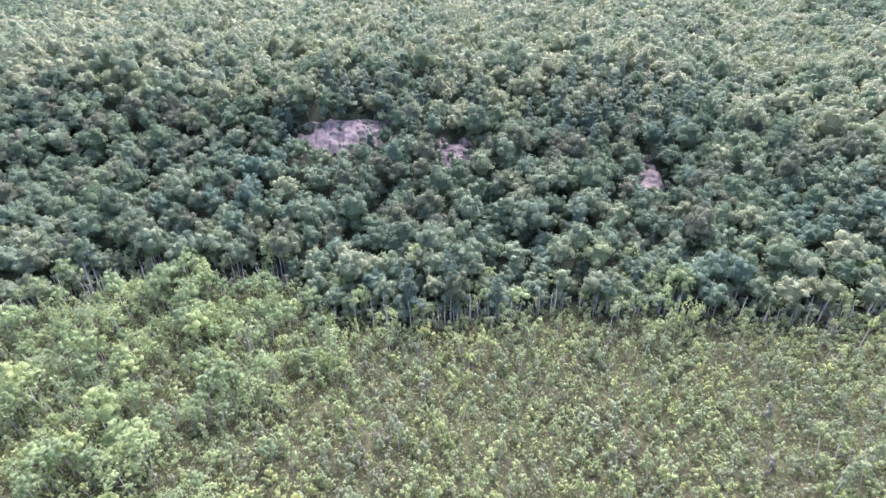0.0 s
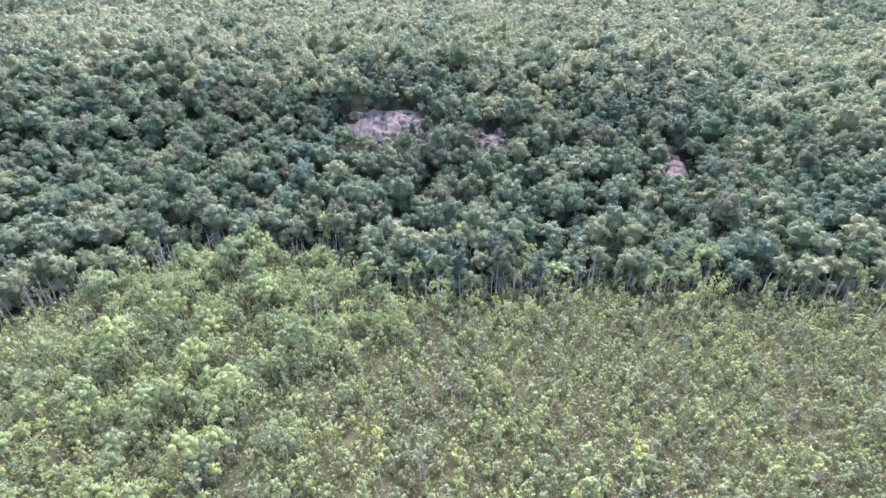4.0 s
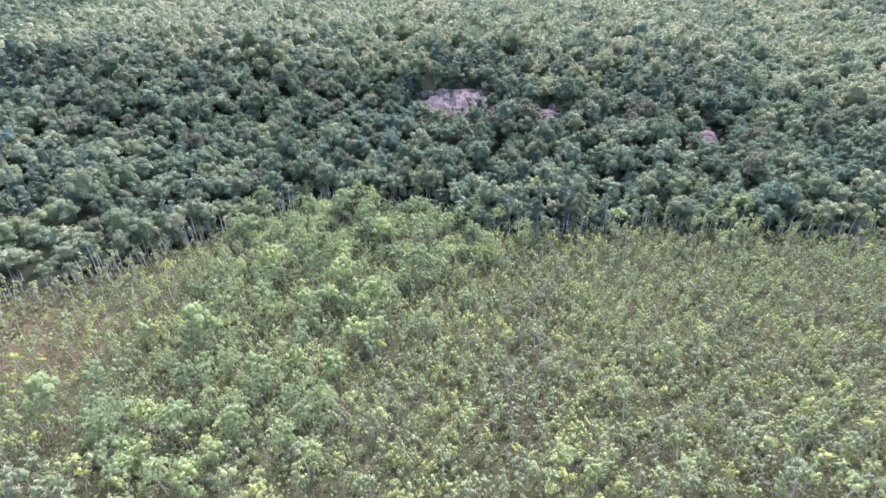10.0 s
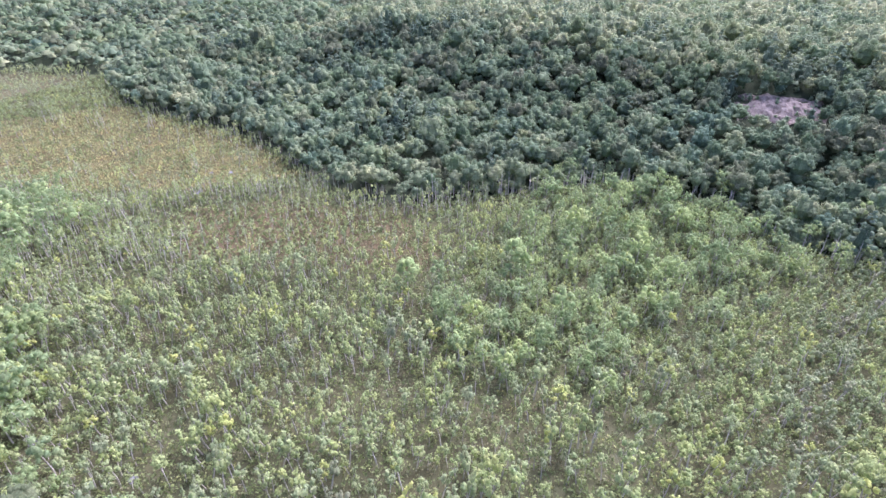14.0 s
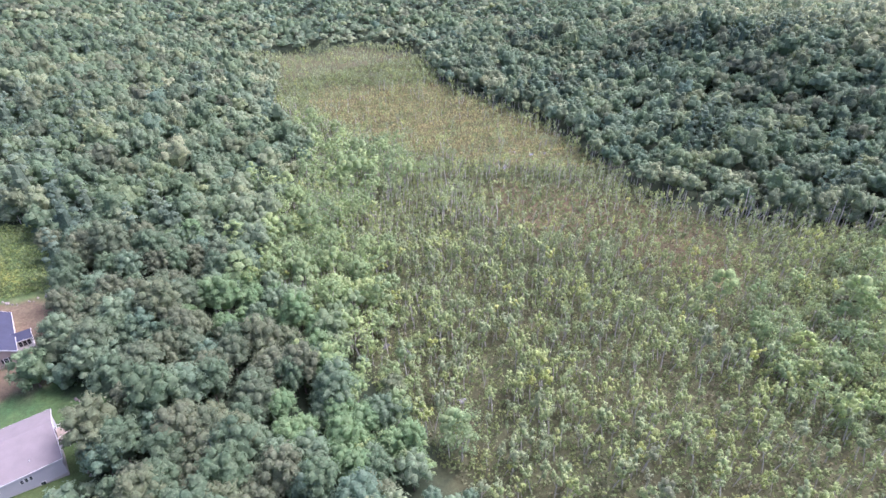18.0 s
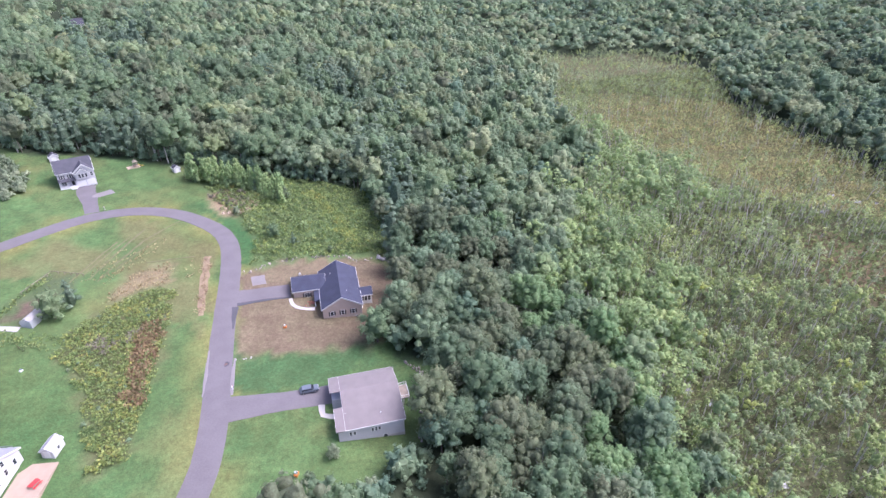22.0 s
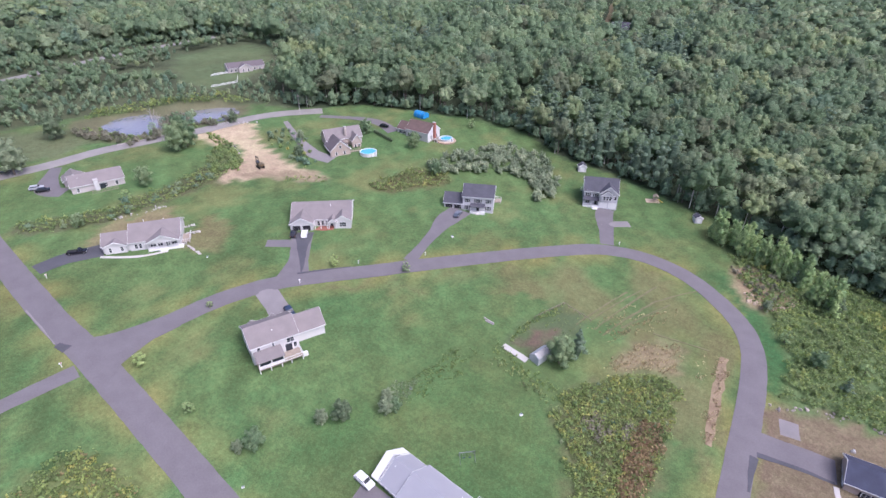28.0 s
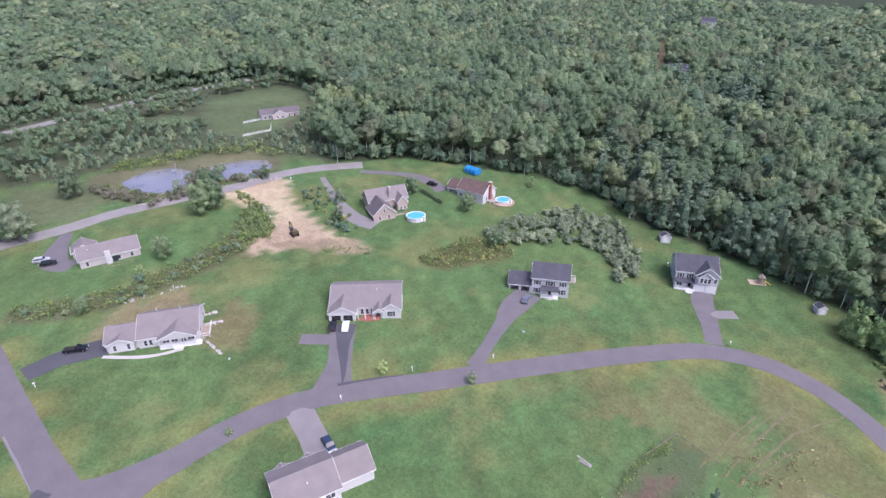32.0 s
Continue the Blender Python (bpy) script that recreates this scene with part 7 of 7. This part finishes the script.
weedy(weed, WEEDS, 0.75, 101, WEED, 0.7, 1.35, 0.48, 0.2)
weedy(edge, WEEDS, 3.2, 151, BUSH, 0.2, 0.45, 0.35, 0.2, 0.6)
weedy(rusty, RUSTY, 0.55, 102, WEED, 0.9, 1.5, 0.4)
for k, (wx, wy) in enumerate(((-66.5, 161), (-62.8, 158.5), (-57.8, 162.5))):
    weedy(twig, [(wx - 2.2, wy - 3), (wx + 1.0, wy - 2), (wx + 1.8, wy + 3), (wx - 1.0, wy + 2.4)], 0.7, 180 + k, WEED, 0.9, 1.5, 0.85, 0.15)
weedy(weed, WEEDS_AB, 1.3, 103, WEED, 0.8, 1.7, 0.34, 0.22)
weedy(weed, WEEDS_K, 1.3, 104, WEED, 0.7, 1.6, 0.3, 0.2)
weedy(edge, WEEDS_K, 4.4, 152, BUSH, 0.4, 1.1, 0.3, 0.2, 0.6)
weedy(weed, WEEDS_SW, 1.1, 105, WEED, 0.8, 1.6, 0.5)
weedy(rusty, WEEDS_SW, 4.5, 106, WEED, 0.8, 1.4, 0.6)
weedy(weed, MEADOW, 1.15, 107, WEED, 0.8, 1.7, 0.29, 0.15, 0.85)
weedy(weed, MEADOW, 3.4, 156, BUSH, 0.25, 0.65, 0.35, 0.2, 0.6)
weedy(weed, GOLDEN, 0.9, 119, WEED, 0.8, 1.4, 0.62, 0.08)
weedy(weed, CROP_ROW, 0.8, 109, WEED, 0.6, 1.1, 0.45, 0.2, 0.8)
weedy(weed, [(-95.5, 168), (-95, 171), (-88, 168.5), (-76, 165.5), (-75.5, 161)], 0.9, 108, WEED, 0.5, 1.0, 0.4, 0.2, 0.75)
for k in range(6):
    weedy(weed, [(-89 + 1.7 * k, 184.2), (-87 + 1.5 * k, 194 - 0.3 * k), (-86.4 + 1.5 * k, 193.8 - 0.3 * k), (-88.3 + 1.7 * k, 184)], 0.6, 130 + k, WEED, 0.25, 0.5, 0.3, 0.15, 0.75)
weedy(willow, [(-168, 246), (-160, 268), (-148, 286), (-128, 284), (-116, 268), (-113, 254), (-120, 249), (-128, 262), (-145, 258), (-158, 246)], 3.0, 110, BUSH, 0.8, 1.35, 0.5)
for k in range(5):
    weedy(weed, [(-109.5 + 1.25 * k, 141.6), (-103.4 + 1.15 * k, 163), (-102.7 + 1.15 * k, 162.9), (-108.7 + 1.25 * k, 141.6)], 0.55, 140 + k, WEED, 0.3, 0.6, 0.2, 0.15, 0.9)
weedy(willow, [(-110.2, 141), (-108.3, 148.5), (-105, 148), (-104, 141)], 0.6, 111, WEED, 0.4, 0.7, 0.75, 0.2, 0.9)
weedy(low, [(-74, 161), (-88, 166), (-100, 166), (-100, 163), (-88, 163), (-75, 158)], 1.2, 112, WEED, 0.6, 1.1, 0.5, 0.2, 0.6)
weedy(weed, [(-268, 216), (-262, 213), (-247, 209), (-236, 203), (-236, 208), (-247, 214), (-262, 219)], 1.8, 122, BUSH, 0.3, 0.7, 0.35, 0.15, 0.7)
weedy(weed, [(-206, 202), (-191, 212), (-198, 217), (-212, 220), (-212, 217), (-198, 214), (-208, 205)], 1.6, 123, WEED, 0.7, 1.5, 0.4, 0.15, 0.6)
weedy(weed, [(-247, 214), (-233, 207), (-226, 200), (-232, 192), (-240, 196), (-250, 206)], 1.6, 113, BUSH, 0.4, 0.9, 0.15, 0.12)
weedy(weed, [(-243, 226), (-222, 221), (-214, 219), (-212, 228), (-225, 236), (-240, 236)], 3.0, 114, BUSH, 0.3, 0.8, 0.3, 0.25, 0.5)
weedy(weed, [(-318, 190), (-288, 197), (-276, 240), (-272, 240), (-283, 200), (-287, 190), (-318, 184)], 2.2, 115, BUSH, 0.3, 0.7, 0.22, 0.15)

weedy(twig, [(-316, 188), (-288, 195), (-275, 236), (-268, 236), (-280, 200), (-284, 188), (-318, 180)], 2.6, 116, BUSH, 0.6, 1.3, 0.4, 0.25, 0.55)
weedy(twig, [(-296, 213), (-288, 210), (-284, 220), (-290, 224)], 2.4, 117, BUSH, 0.9, 1.7, 0.4)
weedy(edge, [(-298, 214), (-287, 208), (-281, 220), (-290, 226)], 3.2, 153, BUSH, 0.8, 1.5, 0.3)
weedy(edge, [(-246, 236), (-240, 242), (-226, 238), (-222, 230), (-232, 226), (-242, 228)], 3.0, 154, BUSH, 0.4, 1.0, 0.3, 0.2, 0.6)
weedy(edge, [(-218, 219), (-212, 226), (-206, 224), (-206, 219)], 2.6, 155, BUSH, 0.5, 1.1, 0.2, 0.15, 0.7)
weedy(weed, [(-330, 196), (-312, 236), (-300, 250), (-285, 254), (-285, 258), (-305, 258), (-325, 240), (-338, 205)], 2.0, 118, WEED, 1.2, 2.6, 0.35)
weedy(twig, BRUSHPILE, 1.5, 121, BUSH, 0.25, 0.6, 0.5, 0.25, 0.55)
weedy(hay_stalks, HAY, 0.7, 160, TUFT, 0.35, 0.85, 0.5, 0.3, 0.6)
weedy(hay_stalks, STRIP_BROWN, 0.55, 161, TUFT, 0.3, 0.6, 0.3, 0.25, 0.7)
for k, (hx, hy) in enumerate(((-75, 190.6), (-73, 187.9), (-70.6, 192.6), (-66.5, 195.5), (-78.5, 189.5))):
    weedy(hay_stalks, [(hx, hy), (hx + 9.2, hy + 18), (hx + 9.8, hy + 17.7), (hx + 0.7, hy - 0.2)], 0.6, 162 + k, TUFT, 0.4, 0.8, 0.6, 0.2, 0.8)
for hx in (-49.6, -48.0):
    weedy(hay_stalks, [(hx, 198.5), (hx + 0.8, 189), (hx + 1.2, 189), (hx + 0.5, 198.5)], 0.5, 170 + int(hx), TUFT, 0.4, 0.7, 0.7, 0.2, 0.8)
STUFF = (
    (hay_stalks, "hay_stubble", LEAF_HAY, "dry tan hay and stubble on the lawn", "hay"),
    (mid, "fresh_woods", LEAF_MID, "fresher green broadleaf trees round the bog, paler beyond the ridge for haze", "woods"),
    (twig, "bank_shrubs", LEAF_TWIG, "half-bare brownish shrubs and weed stalks in rough patches", "shrubs"),
    (dusty, "dusty_woods", LEAF_DUSTY, "duller brownish-green trees among the woods", "woods"),
    (deep, "woods", LEAF_DEEP, "dense green deciduous woodland canopy", "woods"), (pine, "pine_woods", LEAF_PINE, "dark blue-green pines standing among the woods", "woods"),
    (light, "young_trees", LEAF_LIGHT, "light green young trees round the bog", "trees"), (sapling, "saplings", LEAF_BOG, "yellow-green saplings on thin stems in the bog", "saplings"),
    (low, "bog_undergrowth", LEAF_LOW, "low olive shrubs covering the wet bog", "shrubs"), (sedge, "sedge", SEDGE, "tawny sedge tufts on the open fen", "sedge"),
    (weed, "weeds", LEAF_WEED, "tall yellow-green weeds and brambles", "weeds"), (rusty, "rusty_weeds", LEAF_BROWN, "rusty brown dock and dead weeds", "weeds"),
    (willow, "willow_thicket", LEAF_GREY, "grey-green willow thicket on the lawn's edge", "shrubs"), (edge, "undergrowth", LEAF_MID, "leafy undergrowth along the woods and brush", "shrubs"),
    (trunk, "wood_trunks", BARK, "grey-brown trunks along the edges of the woods", "trunks"), (pale, "pale_stems", BIRCH, "thin pale stems of the bog's young trees", "stems"))
for g, name, mat, label, category in STUFF:
    g.done(name, mat, label, category)


# ---- single trees, shrubs and dead wood ----
def form_mesh(name, form, mat, tint=None):
    me = bpy.data.meshes.new(name)
    v, f = form if isinstance(form, tuple) else as_form(form)
    fast_mesh(me, v, f)
    me.polygons.foreach_set("use_smooth", np.ones(len(f), bool))
    if tint is not None:
        me.attributes.new("tint", "FLOAT", "FACE").data.foreach_set("value", np.full(len(f), tint, np.float32))
    me.materials.append(mat)
    return me


def planted(name, m, label, category, group, parts):
    t = thing(name, m, label, category, group)
    for nm, me in parts:
        o = new(nm, me)
        o.parent = t
    return t


x, y = spread_over(-15, 80, 65, 220, 6.3, 49)
m = wooded(x, y) & inside(STRIP, x, y) & ~((x < 13) & (y < 121.5))
x, y = x[m], y[m]
rs = np.random.RandomState(50)
strip_trees = list(zip(x, y, np.clip(rs.normal(0.95, 0.18, len(x)), 0.6, 1.35), rs.uniform(0.85, 1.12, len(x)), rs.uniform(0, 1, len(x))))
CROWNS = []
for k in range(12):
    f = crown_form(FORM, 4.9 * FORM.uniform(0.85, 1.15), 16, 4.0, 26, 640, 0.26, "dome", True, 0)
    CROWNS.append((form_mesh("crown", f, (LEAF_DEEP, LEAF_MID, LEAF_DUSTY, LEAF_DEEP)[k % 4], 0.02 + 0.36 * ((k * 5) % 12) / 11), form_mesh("trunk", stem_quads(FORM, 13, 0.24, 5, 3.6), BARK)))
BRIGHT = [(form_mesh("crown", crown_form(FORM, 4.6, 14, 3.0, 24, 620, 0.26, "dome", True, 0), m, t), form_mesh("trunk", stem_quads(FORM, 11, 0.22, 5, 3.4), BIRCH)) for m, t in ((LEAF_FRESH, 0.0), (LEAF_MID, 0.25), (LEAF_FRESH, 0.12))]
strip_trees.sort(key=lambda t: t[0] + t[1] * 0.01)
for x, y, s, tl, ti in strip_trees[:300]:
    sunny = x > 56 + 14 * math.sin(y * 0.11)
    c, tr = BRIGHT[int(ti * 2.99)] if sunny else CROWNS[int(ti * 11.99)]
    sink = 0.3
    planted("tree", pose(x, y, gz(x, y) - sink, 0, 0, (x * 97 + y * 53) % 360) @ Matrix.Diagonal((s, s, s * tl, 1)), "leafy deciduous tree in the wooded strip", "tree", "trees of the wooded strip", (("trunk", tr), ("crown", c)))

FRESH_CROWNS = [form_mesh("crown", crown_form(FORM, 2.6, 9.5, 0.9, 14, 420, 0.26, "teardrop", False, 0), LEAF_FRESH, t) for t in (0.45, 0.65, 0.9)]
LIGHT_CROWNS = [form_mesh("crown", crown_form(FORM, 3.0, 8.5, 0.9, 14, 400, 0.24, "full", False, 0), LEAF_LIGHT, t) for t in (0.2, 0.45, 0.8)]
DARK_CROWNS = [form_mesh("crown", crown_form(FORM, 3.0, 8.5, 0.5, 20, 700, 0.2, "full", True, 0), LEAF_DEEP, t) for t in (0.15, 0.5, 0.8)]
BLUE_CROWN = form_mesh("crown", crown_form(FORM, 2.6, 8.5, 0.4, 16, 360, 0.24, "spire", True, 0), LEAF_PINE, 0.6)
GREY_CROWN = form_mesh("crown", crown_form(FORM, 3.0, 8.5, 0.6, 18, 640, 0.2, "full", True, 0), LEAF_GREY, 0.5)
SMALL_TRUNKS = [form_mesh("trunk", stem_quads(FORM, 7.2, 0.17, 5, 2.4, 0.3, 0.2), BARK) for _ in range(3)]
for x, y, s, crown, label in (
        (-124.1, 114.1, 0.62, DARK_CROWNS[1], "rounded dark green lawn tree"), (-113.9, 129.6, 0.6, DARK_CROWNS[0], "dark green shrubby tree on the lawn"),
        (-117.0, 126.4, 0.42, GREY_CROWN, "pale shrub beside the dark lawn tree"), (-142.2, 112.1, 0.35, LIGHT_CROWNS[1], "small light green lawn shrub"),
        (-162.5, 114.3, 0.42, LIGHT_CROWNS[2], "yellowish shrub at the road corner"), (-126.5, 111.6, 0.35, GREY_CROWN, "grey-green shrub beside the lawn tree"),
        (-107.0, 136.5, 0.5, GREY_CROWN, "grey-green shrub at the end of the planted bed"), (-108.4, 139.2, 0.42, GREY_CROWN, "pale shrub at the end of the planted bed"), (-105.6, 138.4, 0.4, DARK_CROWNS[1], "low green shrub at the end of the planted bed"), (-79.6, 173.5, 0.95, DARK_CROWNS[2], "bushy green tree beside the garden"), (-76.8, 179.0, 0.85, BLUE_CROWN, "blue-green spruce beside the garden"),
        (-151.8, 171.0, 0.4, LIGHT_CROWNS[2], "young yellow-green street tree"), (-132.5, 181.5, 0.35, LIGHT_CROWNS[0], "young green street tree"),
        (-166.0, 137.0, 0.22, LIGHT_CROWNS[1], "very young staked tree by the road"), (-30.0, 247.0, 0.55, BLUE_CROWN, "dark small spruce in the meadow"),
        (-16.0, 205.0, 0.5, BLUE_CROWN, "dark green juniper in the meadow"), (-22.5, 210.5, 0.6, DARK_CROWNS[1], "rounded green bush in the rough meadow"), (-19.0, 239.0, 0.65, DARK_CROWNS[0], "dark green bush in the rough meadow"), (-30.5, 216.0, 0.45, LIGHT_CROWNS[0], "light green shrub in the rough meadow"), (-36.0, 228.0, 0.4, GREY_CROWN, "grey-green shrub in the rough meadow"), (-12.0, 214.0, 0.45, LIGHT_CROWNS[1], "light green shrub in the rough meadow"), (-4.0, 198.5, 0.3, DARK_CROWNS[0], "low dark bush by the stone edging"),
        (-15.0, 110.6, 0.35, DARK_CROWNS[0], "dark round shrub on the lawn"), (-9.6, 116.0, 0.42, GREY_CROWN, "pale flowering shrub beside the grey house"),
        (-2.5, 106.5, 0.5, GREY_CROWN, "grey-green shrubs at the lawn's end"), (-317.1, 176.0, 1.25, DARK_CROWNS[0], "large dark green tree in the field"),
        (-292.0, 148.0, 1.5, GREY_CROWN, "large grey-green willow by the country road"), (-298.0, 141.0, 1.3, GREY_CROWN, "grey-green willow by the country road"),
        (-261.5, 197.5, 1.4, DARK_CROWNS[2], "tall green tree beside the country road"), (-262.5, 203.0, 1.2, DARK_CROWNS[1], "green tree beside the country road"),
        (-268.5, 232.5, 0.6, DARK_CROWNS[0], "small dark tree between road and pond"), (-282.0, 213.0, 0.85, DARK_CROWNS[1], "bushy tree on the pond bank"),
        (-289.0, 204.5, 0.5, LIGHT_CROWNS[0], "shrub on the pond bank"), (-244.0, 170.5, 0.85, DARK_CROWNS[2], "rounded bush beside the cream house"),
        (-181.5, 258.5, 0.8, DARK_CROWNS[2], "leafy tree before the white house"), (-208.5, 258.5, 0.75, DARK_CROWNS[1], "rounded tree behind the shingled house"),
        (-216.0, 222.5, 0.6, DARK_CROWNS[0], "dark bush beside the pale driveway"), (-228.0, 236.0, 0.5, GREY_CROWN, "grey shrub beside the pale driveway"),
        (-160.5, 243.0, 0.7, DARK_CROWNS[1], "bushy tree at the thicket's end"), (-171.0, 292.0, 0.5, LIGHT_CROWNS[0], "small shrub on the far lawn"),
        (-238.0, 159.5, 0.5, LIGHT_CROWNS[1], "light bush among the weeds"), (-234.0, 140.0, 0.55, DARK_CROWNS[2], "dark bush among the weeds"),
        (5.5, 152.0, 1.25, DARK_CROWNS[1], "broad tree overhanging the bare yard"), (11.0, 156.5, 1.3, DARK_CROWNS[0], "broad dark tree at the yard's edge")):
    planted("yard_tree" if s > 0.5 else "shrub", pose(x, y, gz(x, y) - 0.1, 0, 0, (x * 61 + y * 17) % 360) @ Matrix.Diagonal((s * 1.35, s * 1.35, s * 1.2, 1)), label, "tree" if s > 0.5 else "shrub", "", (("trunk", SMALL_TRUNKS[int(abs(x)) % 3]), ("crown", crown)))
rs = np.random.RandomState(120)
for i in range(34):
    k = i / 33
    x, y = -56 + 36 * k + rs.normal(0, 1.6), 259 - 20 * k**1.6 + rs.normal(0, 2.2)
    s = rs.uniform(0.8, 1.2)
    planted("sumac_shrub", pose(x, y, gz(x, y) - 0.1, 0, 0, rs.uniform(0, 360)) @ Matrix.Diagonal((s, s, s * 1.1, 1)), "bright green sumac shrub at the meadow's edge", "shrub", "sumac shrubs of the meadow", (("trunk", SMALL_TRUNKS[i % 3]), ("crown", FRESH_CROWNS[i % 3])))
for i in range(9):
    x, y = -205.5 + 12 * i / 8, 261.2 - 3.6 * i / 8
    planted("hedge_shrub", pose(x, y, gz(x, y) - 0.1, 0, 0, rs.uniform(0, 360)) @ Matrix.Diagonal((0.24, 0.24, 0.25, 1)), "clipped dark green hedge shrub", "shrub", "hedge of the white house", (("trunk", SMALL_TRUNKS[i % 3]), ("crown", DARK_CROWNS[0])))

DEAD = [form_mesh("branches", np.concatenate([stem_quads(FORM, 10, 0.2, 14, 4.2, 0.4, 0.2, 0.75), stem_quads(FORM, 8, 0.12, 10, 3.6, 1.2, 0.2, 0.8)]), DEADWOOD) for _ in range(3)]
SNAG = [form_mesh("stem", stem_quads(FORM, 9, 0.17, 7, 1.5, 0.5, 0.35, 0.2), DEADWOOD) for _ in range(4)]
for x, y, s, label in ((33, 100.5, 1.35, "bleached dead tree standing in the woods"), (-283, 205, 0.9, "bare dead tree leaning over the pond"), (-299, 211, 0.8, "bare dead tree beside the pond"),
                       (113, 286, 1.1, "bare grey tree in the wooded strip"), (72, 262, 1.2, "bare grey-brown tree in the woods"), (60, 250, 1.1, "bare grey-brown tree in the woods")):
    planted("dead_tree", pose(x, y, gz(x, y) - 0.2, 0, 0, (x * 41) % 360) @ Matrix.Diagonal((s, s, s * 1.15, 1)), label, "dead tree", "", (("branches", DEAD[int(x) % 3]),))
for i, (x, y) in enumerate(((304, -102), (306, -99), (302, -106), (308, -97), (283, -112), (244, -88), (169, -7), (171, -4), (267, 132), (269, 128), (265, 136), (264, 124), (272, 120), (299, 62), (297, 66), (302, 58), (306, 70), (295, 70), (95, 146),
                             (262, 112), (256, 104), (268, 104), (280, 96), (288, 88), (276, 86), (262, 84), (250, 76), (244, 66), (300, -170), (305, -190), (304, -225), (300, 80), (250, 90), (236, 78), (228, 92), (318, 52), (322, 47), (325, 43), (318, 40), (300, -120))):
    s = rs.uniform(0.6, 1.15) * (0.7 if x < 260 else 1.0)
    planted("snag", pose(x, y, gz(x, y) - 0.2, rs.uniform(-8, 8), rs.uniform(-8, 8), (i * 77) % 360) @ Matrix.Diagonal((s, s, s, 1)), "bleached dead snag in the bog", "dead tree", "snags of the bog", (("stem", SNAG[i % 4]),))


dead_rs = np.random.RandomState(131)
sx, sy = spread_over(185, 275, 50, 150, 8.5, 132)
for i, (x, y) in enumerate(zip(sx, sy)):
    if (x - 228) ** 2 / 1900 + (y - 96) ** 2 / 1700 < 1 and dead_rs.uniform() < 0.6 and inside(BOG, x, y):
        s = dead_rs.uniform(0.4, 0.75)
        planted("snag", pose(x, y, gz(x, y) - 0.2, dead_rs.uniform(-14, 14), dead_rs.uniform(-14, 14), (i * 77) % 360) @ Matrix.Diagonal((s, s, s, 1)), "bleached dead snag in the bog", "dead tree", "snags of the bog", (("stem", SNAG[i % 4]),))


def ledge(x0, y0, breadth, depth, seed):
    """Broken stepped rock bedded into the slope of the hill."""
    nu, nv = max(8, int(breadth / 1.1)), int(depth / 1.1)
    rs = np.random.RandomState(seed)
    cell = rs.uniform(0, 1, (nu // 3 + 2, nv // 3 + 2))
    u, w = np.meshgrid(np.linspace(-1, 1, nu + 1), np.linspace(-1, 1, nv + 1))
    x = x0 + w * depth / 2 + rs.uniform(-0.3, 0.3, u.shape)
    y = y0 + u * breadth / 2 + rs.uniform(-0.3, 0.3, u.shape)
    i, j = np.meshgrid(np.arange(nu + 1) // 3, np.arange(nv + 1) // 3)
    swell = np.clip(1.15 - np.hypot(u, w) + 0.3 * blob_noise(x, y, 12, seed), -0.5, 0.7)
    z = land(x, y) + swell * 3.2 + cell[i, j] * 1.8 - 0.9 + rs.uniform(-0.15, 0.15, u.shape)
    n = nu + 1
    f = [(b * n + a, b * n + a + 1, (b + 1) * n + a + 1, (b + 1) * n + a) for b in range(nv) for a in range(nu)]
    return tagged(link_mesh("rock_ledge", np.c_[x.ravel(), y.ravel(), z.ravel()], f, LEDGE), "pinkish grey broken rock ledge on the wooded hill", "rock ledge", kind="structure")


for k, (lx, ly, b, dp) in enumerate(LEDGES):
    ledge(lx, ly, b, dp, 200 + k)


def bog_pool(x, y, r, seed):
    rs = np.random.RandomState(seed)
    z = gz(x, y) + 0.12
    n = 14
    ring = [(x + r * rs.uniform(0.5, 1.2) * math.cos(2 * math.pi * i / n) * 1.5, y + r * rs.uniform(0.5, 1.2) * math.sin(2 * math.pi * i / n), z) for i in range(n)]
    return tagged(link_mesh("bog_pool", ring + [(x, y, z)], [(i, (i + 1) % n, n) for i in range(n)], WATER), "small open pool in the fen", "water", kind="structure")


for k, (x, y, r) in enumerate(((228, 214, 2.2), (255, 218, 1.6), (262, 214, 1.8), (268, 208, 1.2), (250, 228, 1.2), (93, 128, 1.6), (97, 122, 1.2), (98, 95, 1.2), (196, 152, 1.2))):
    bog_pool(x, y, r, 300 + k)
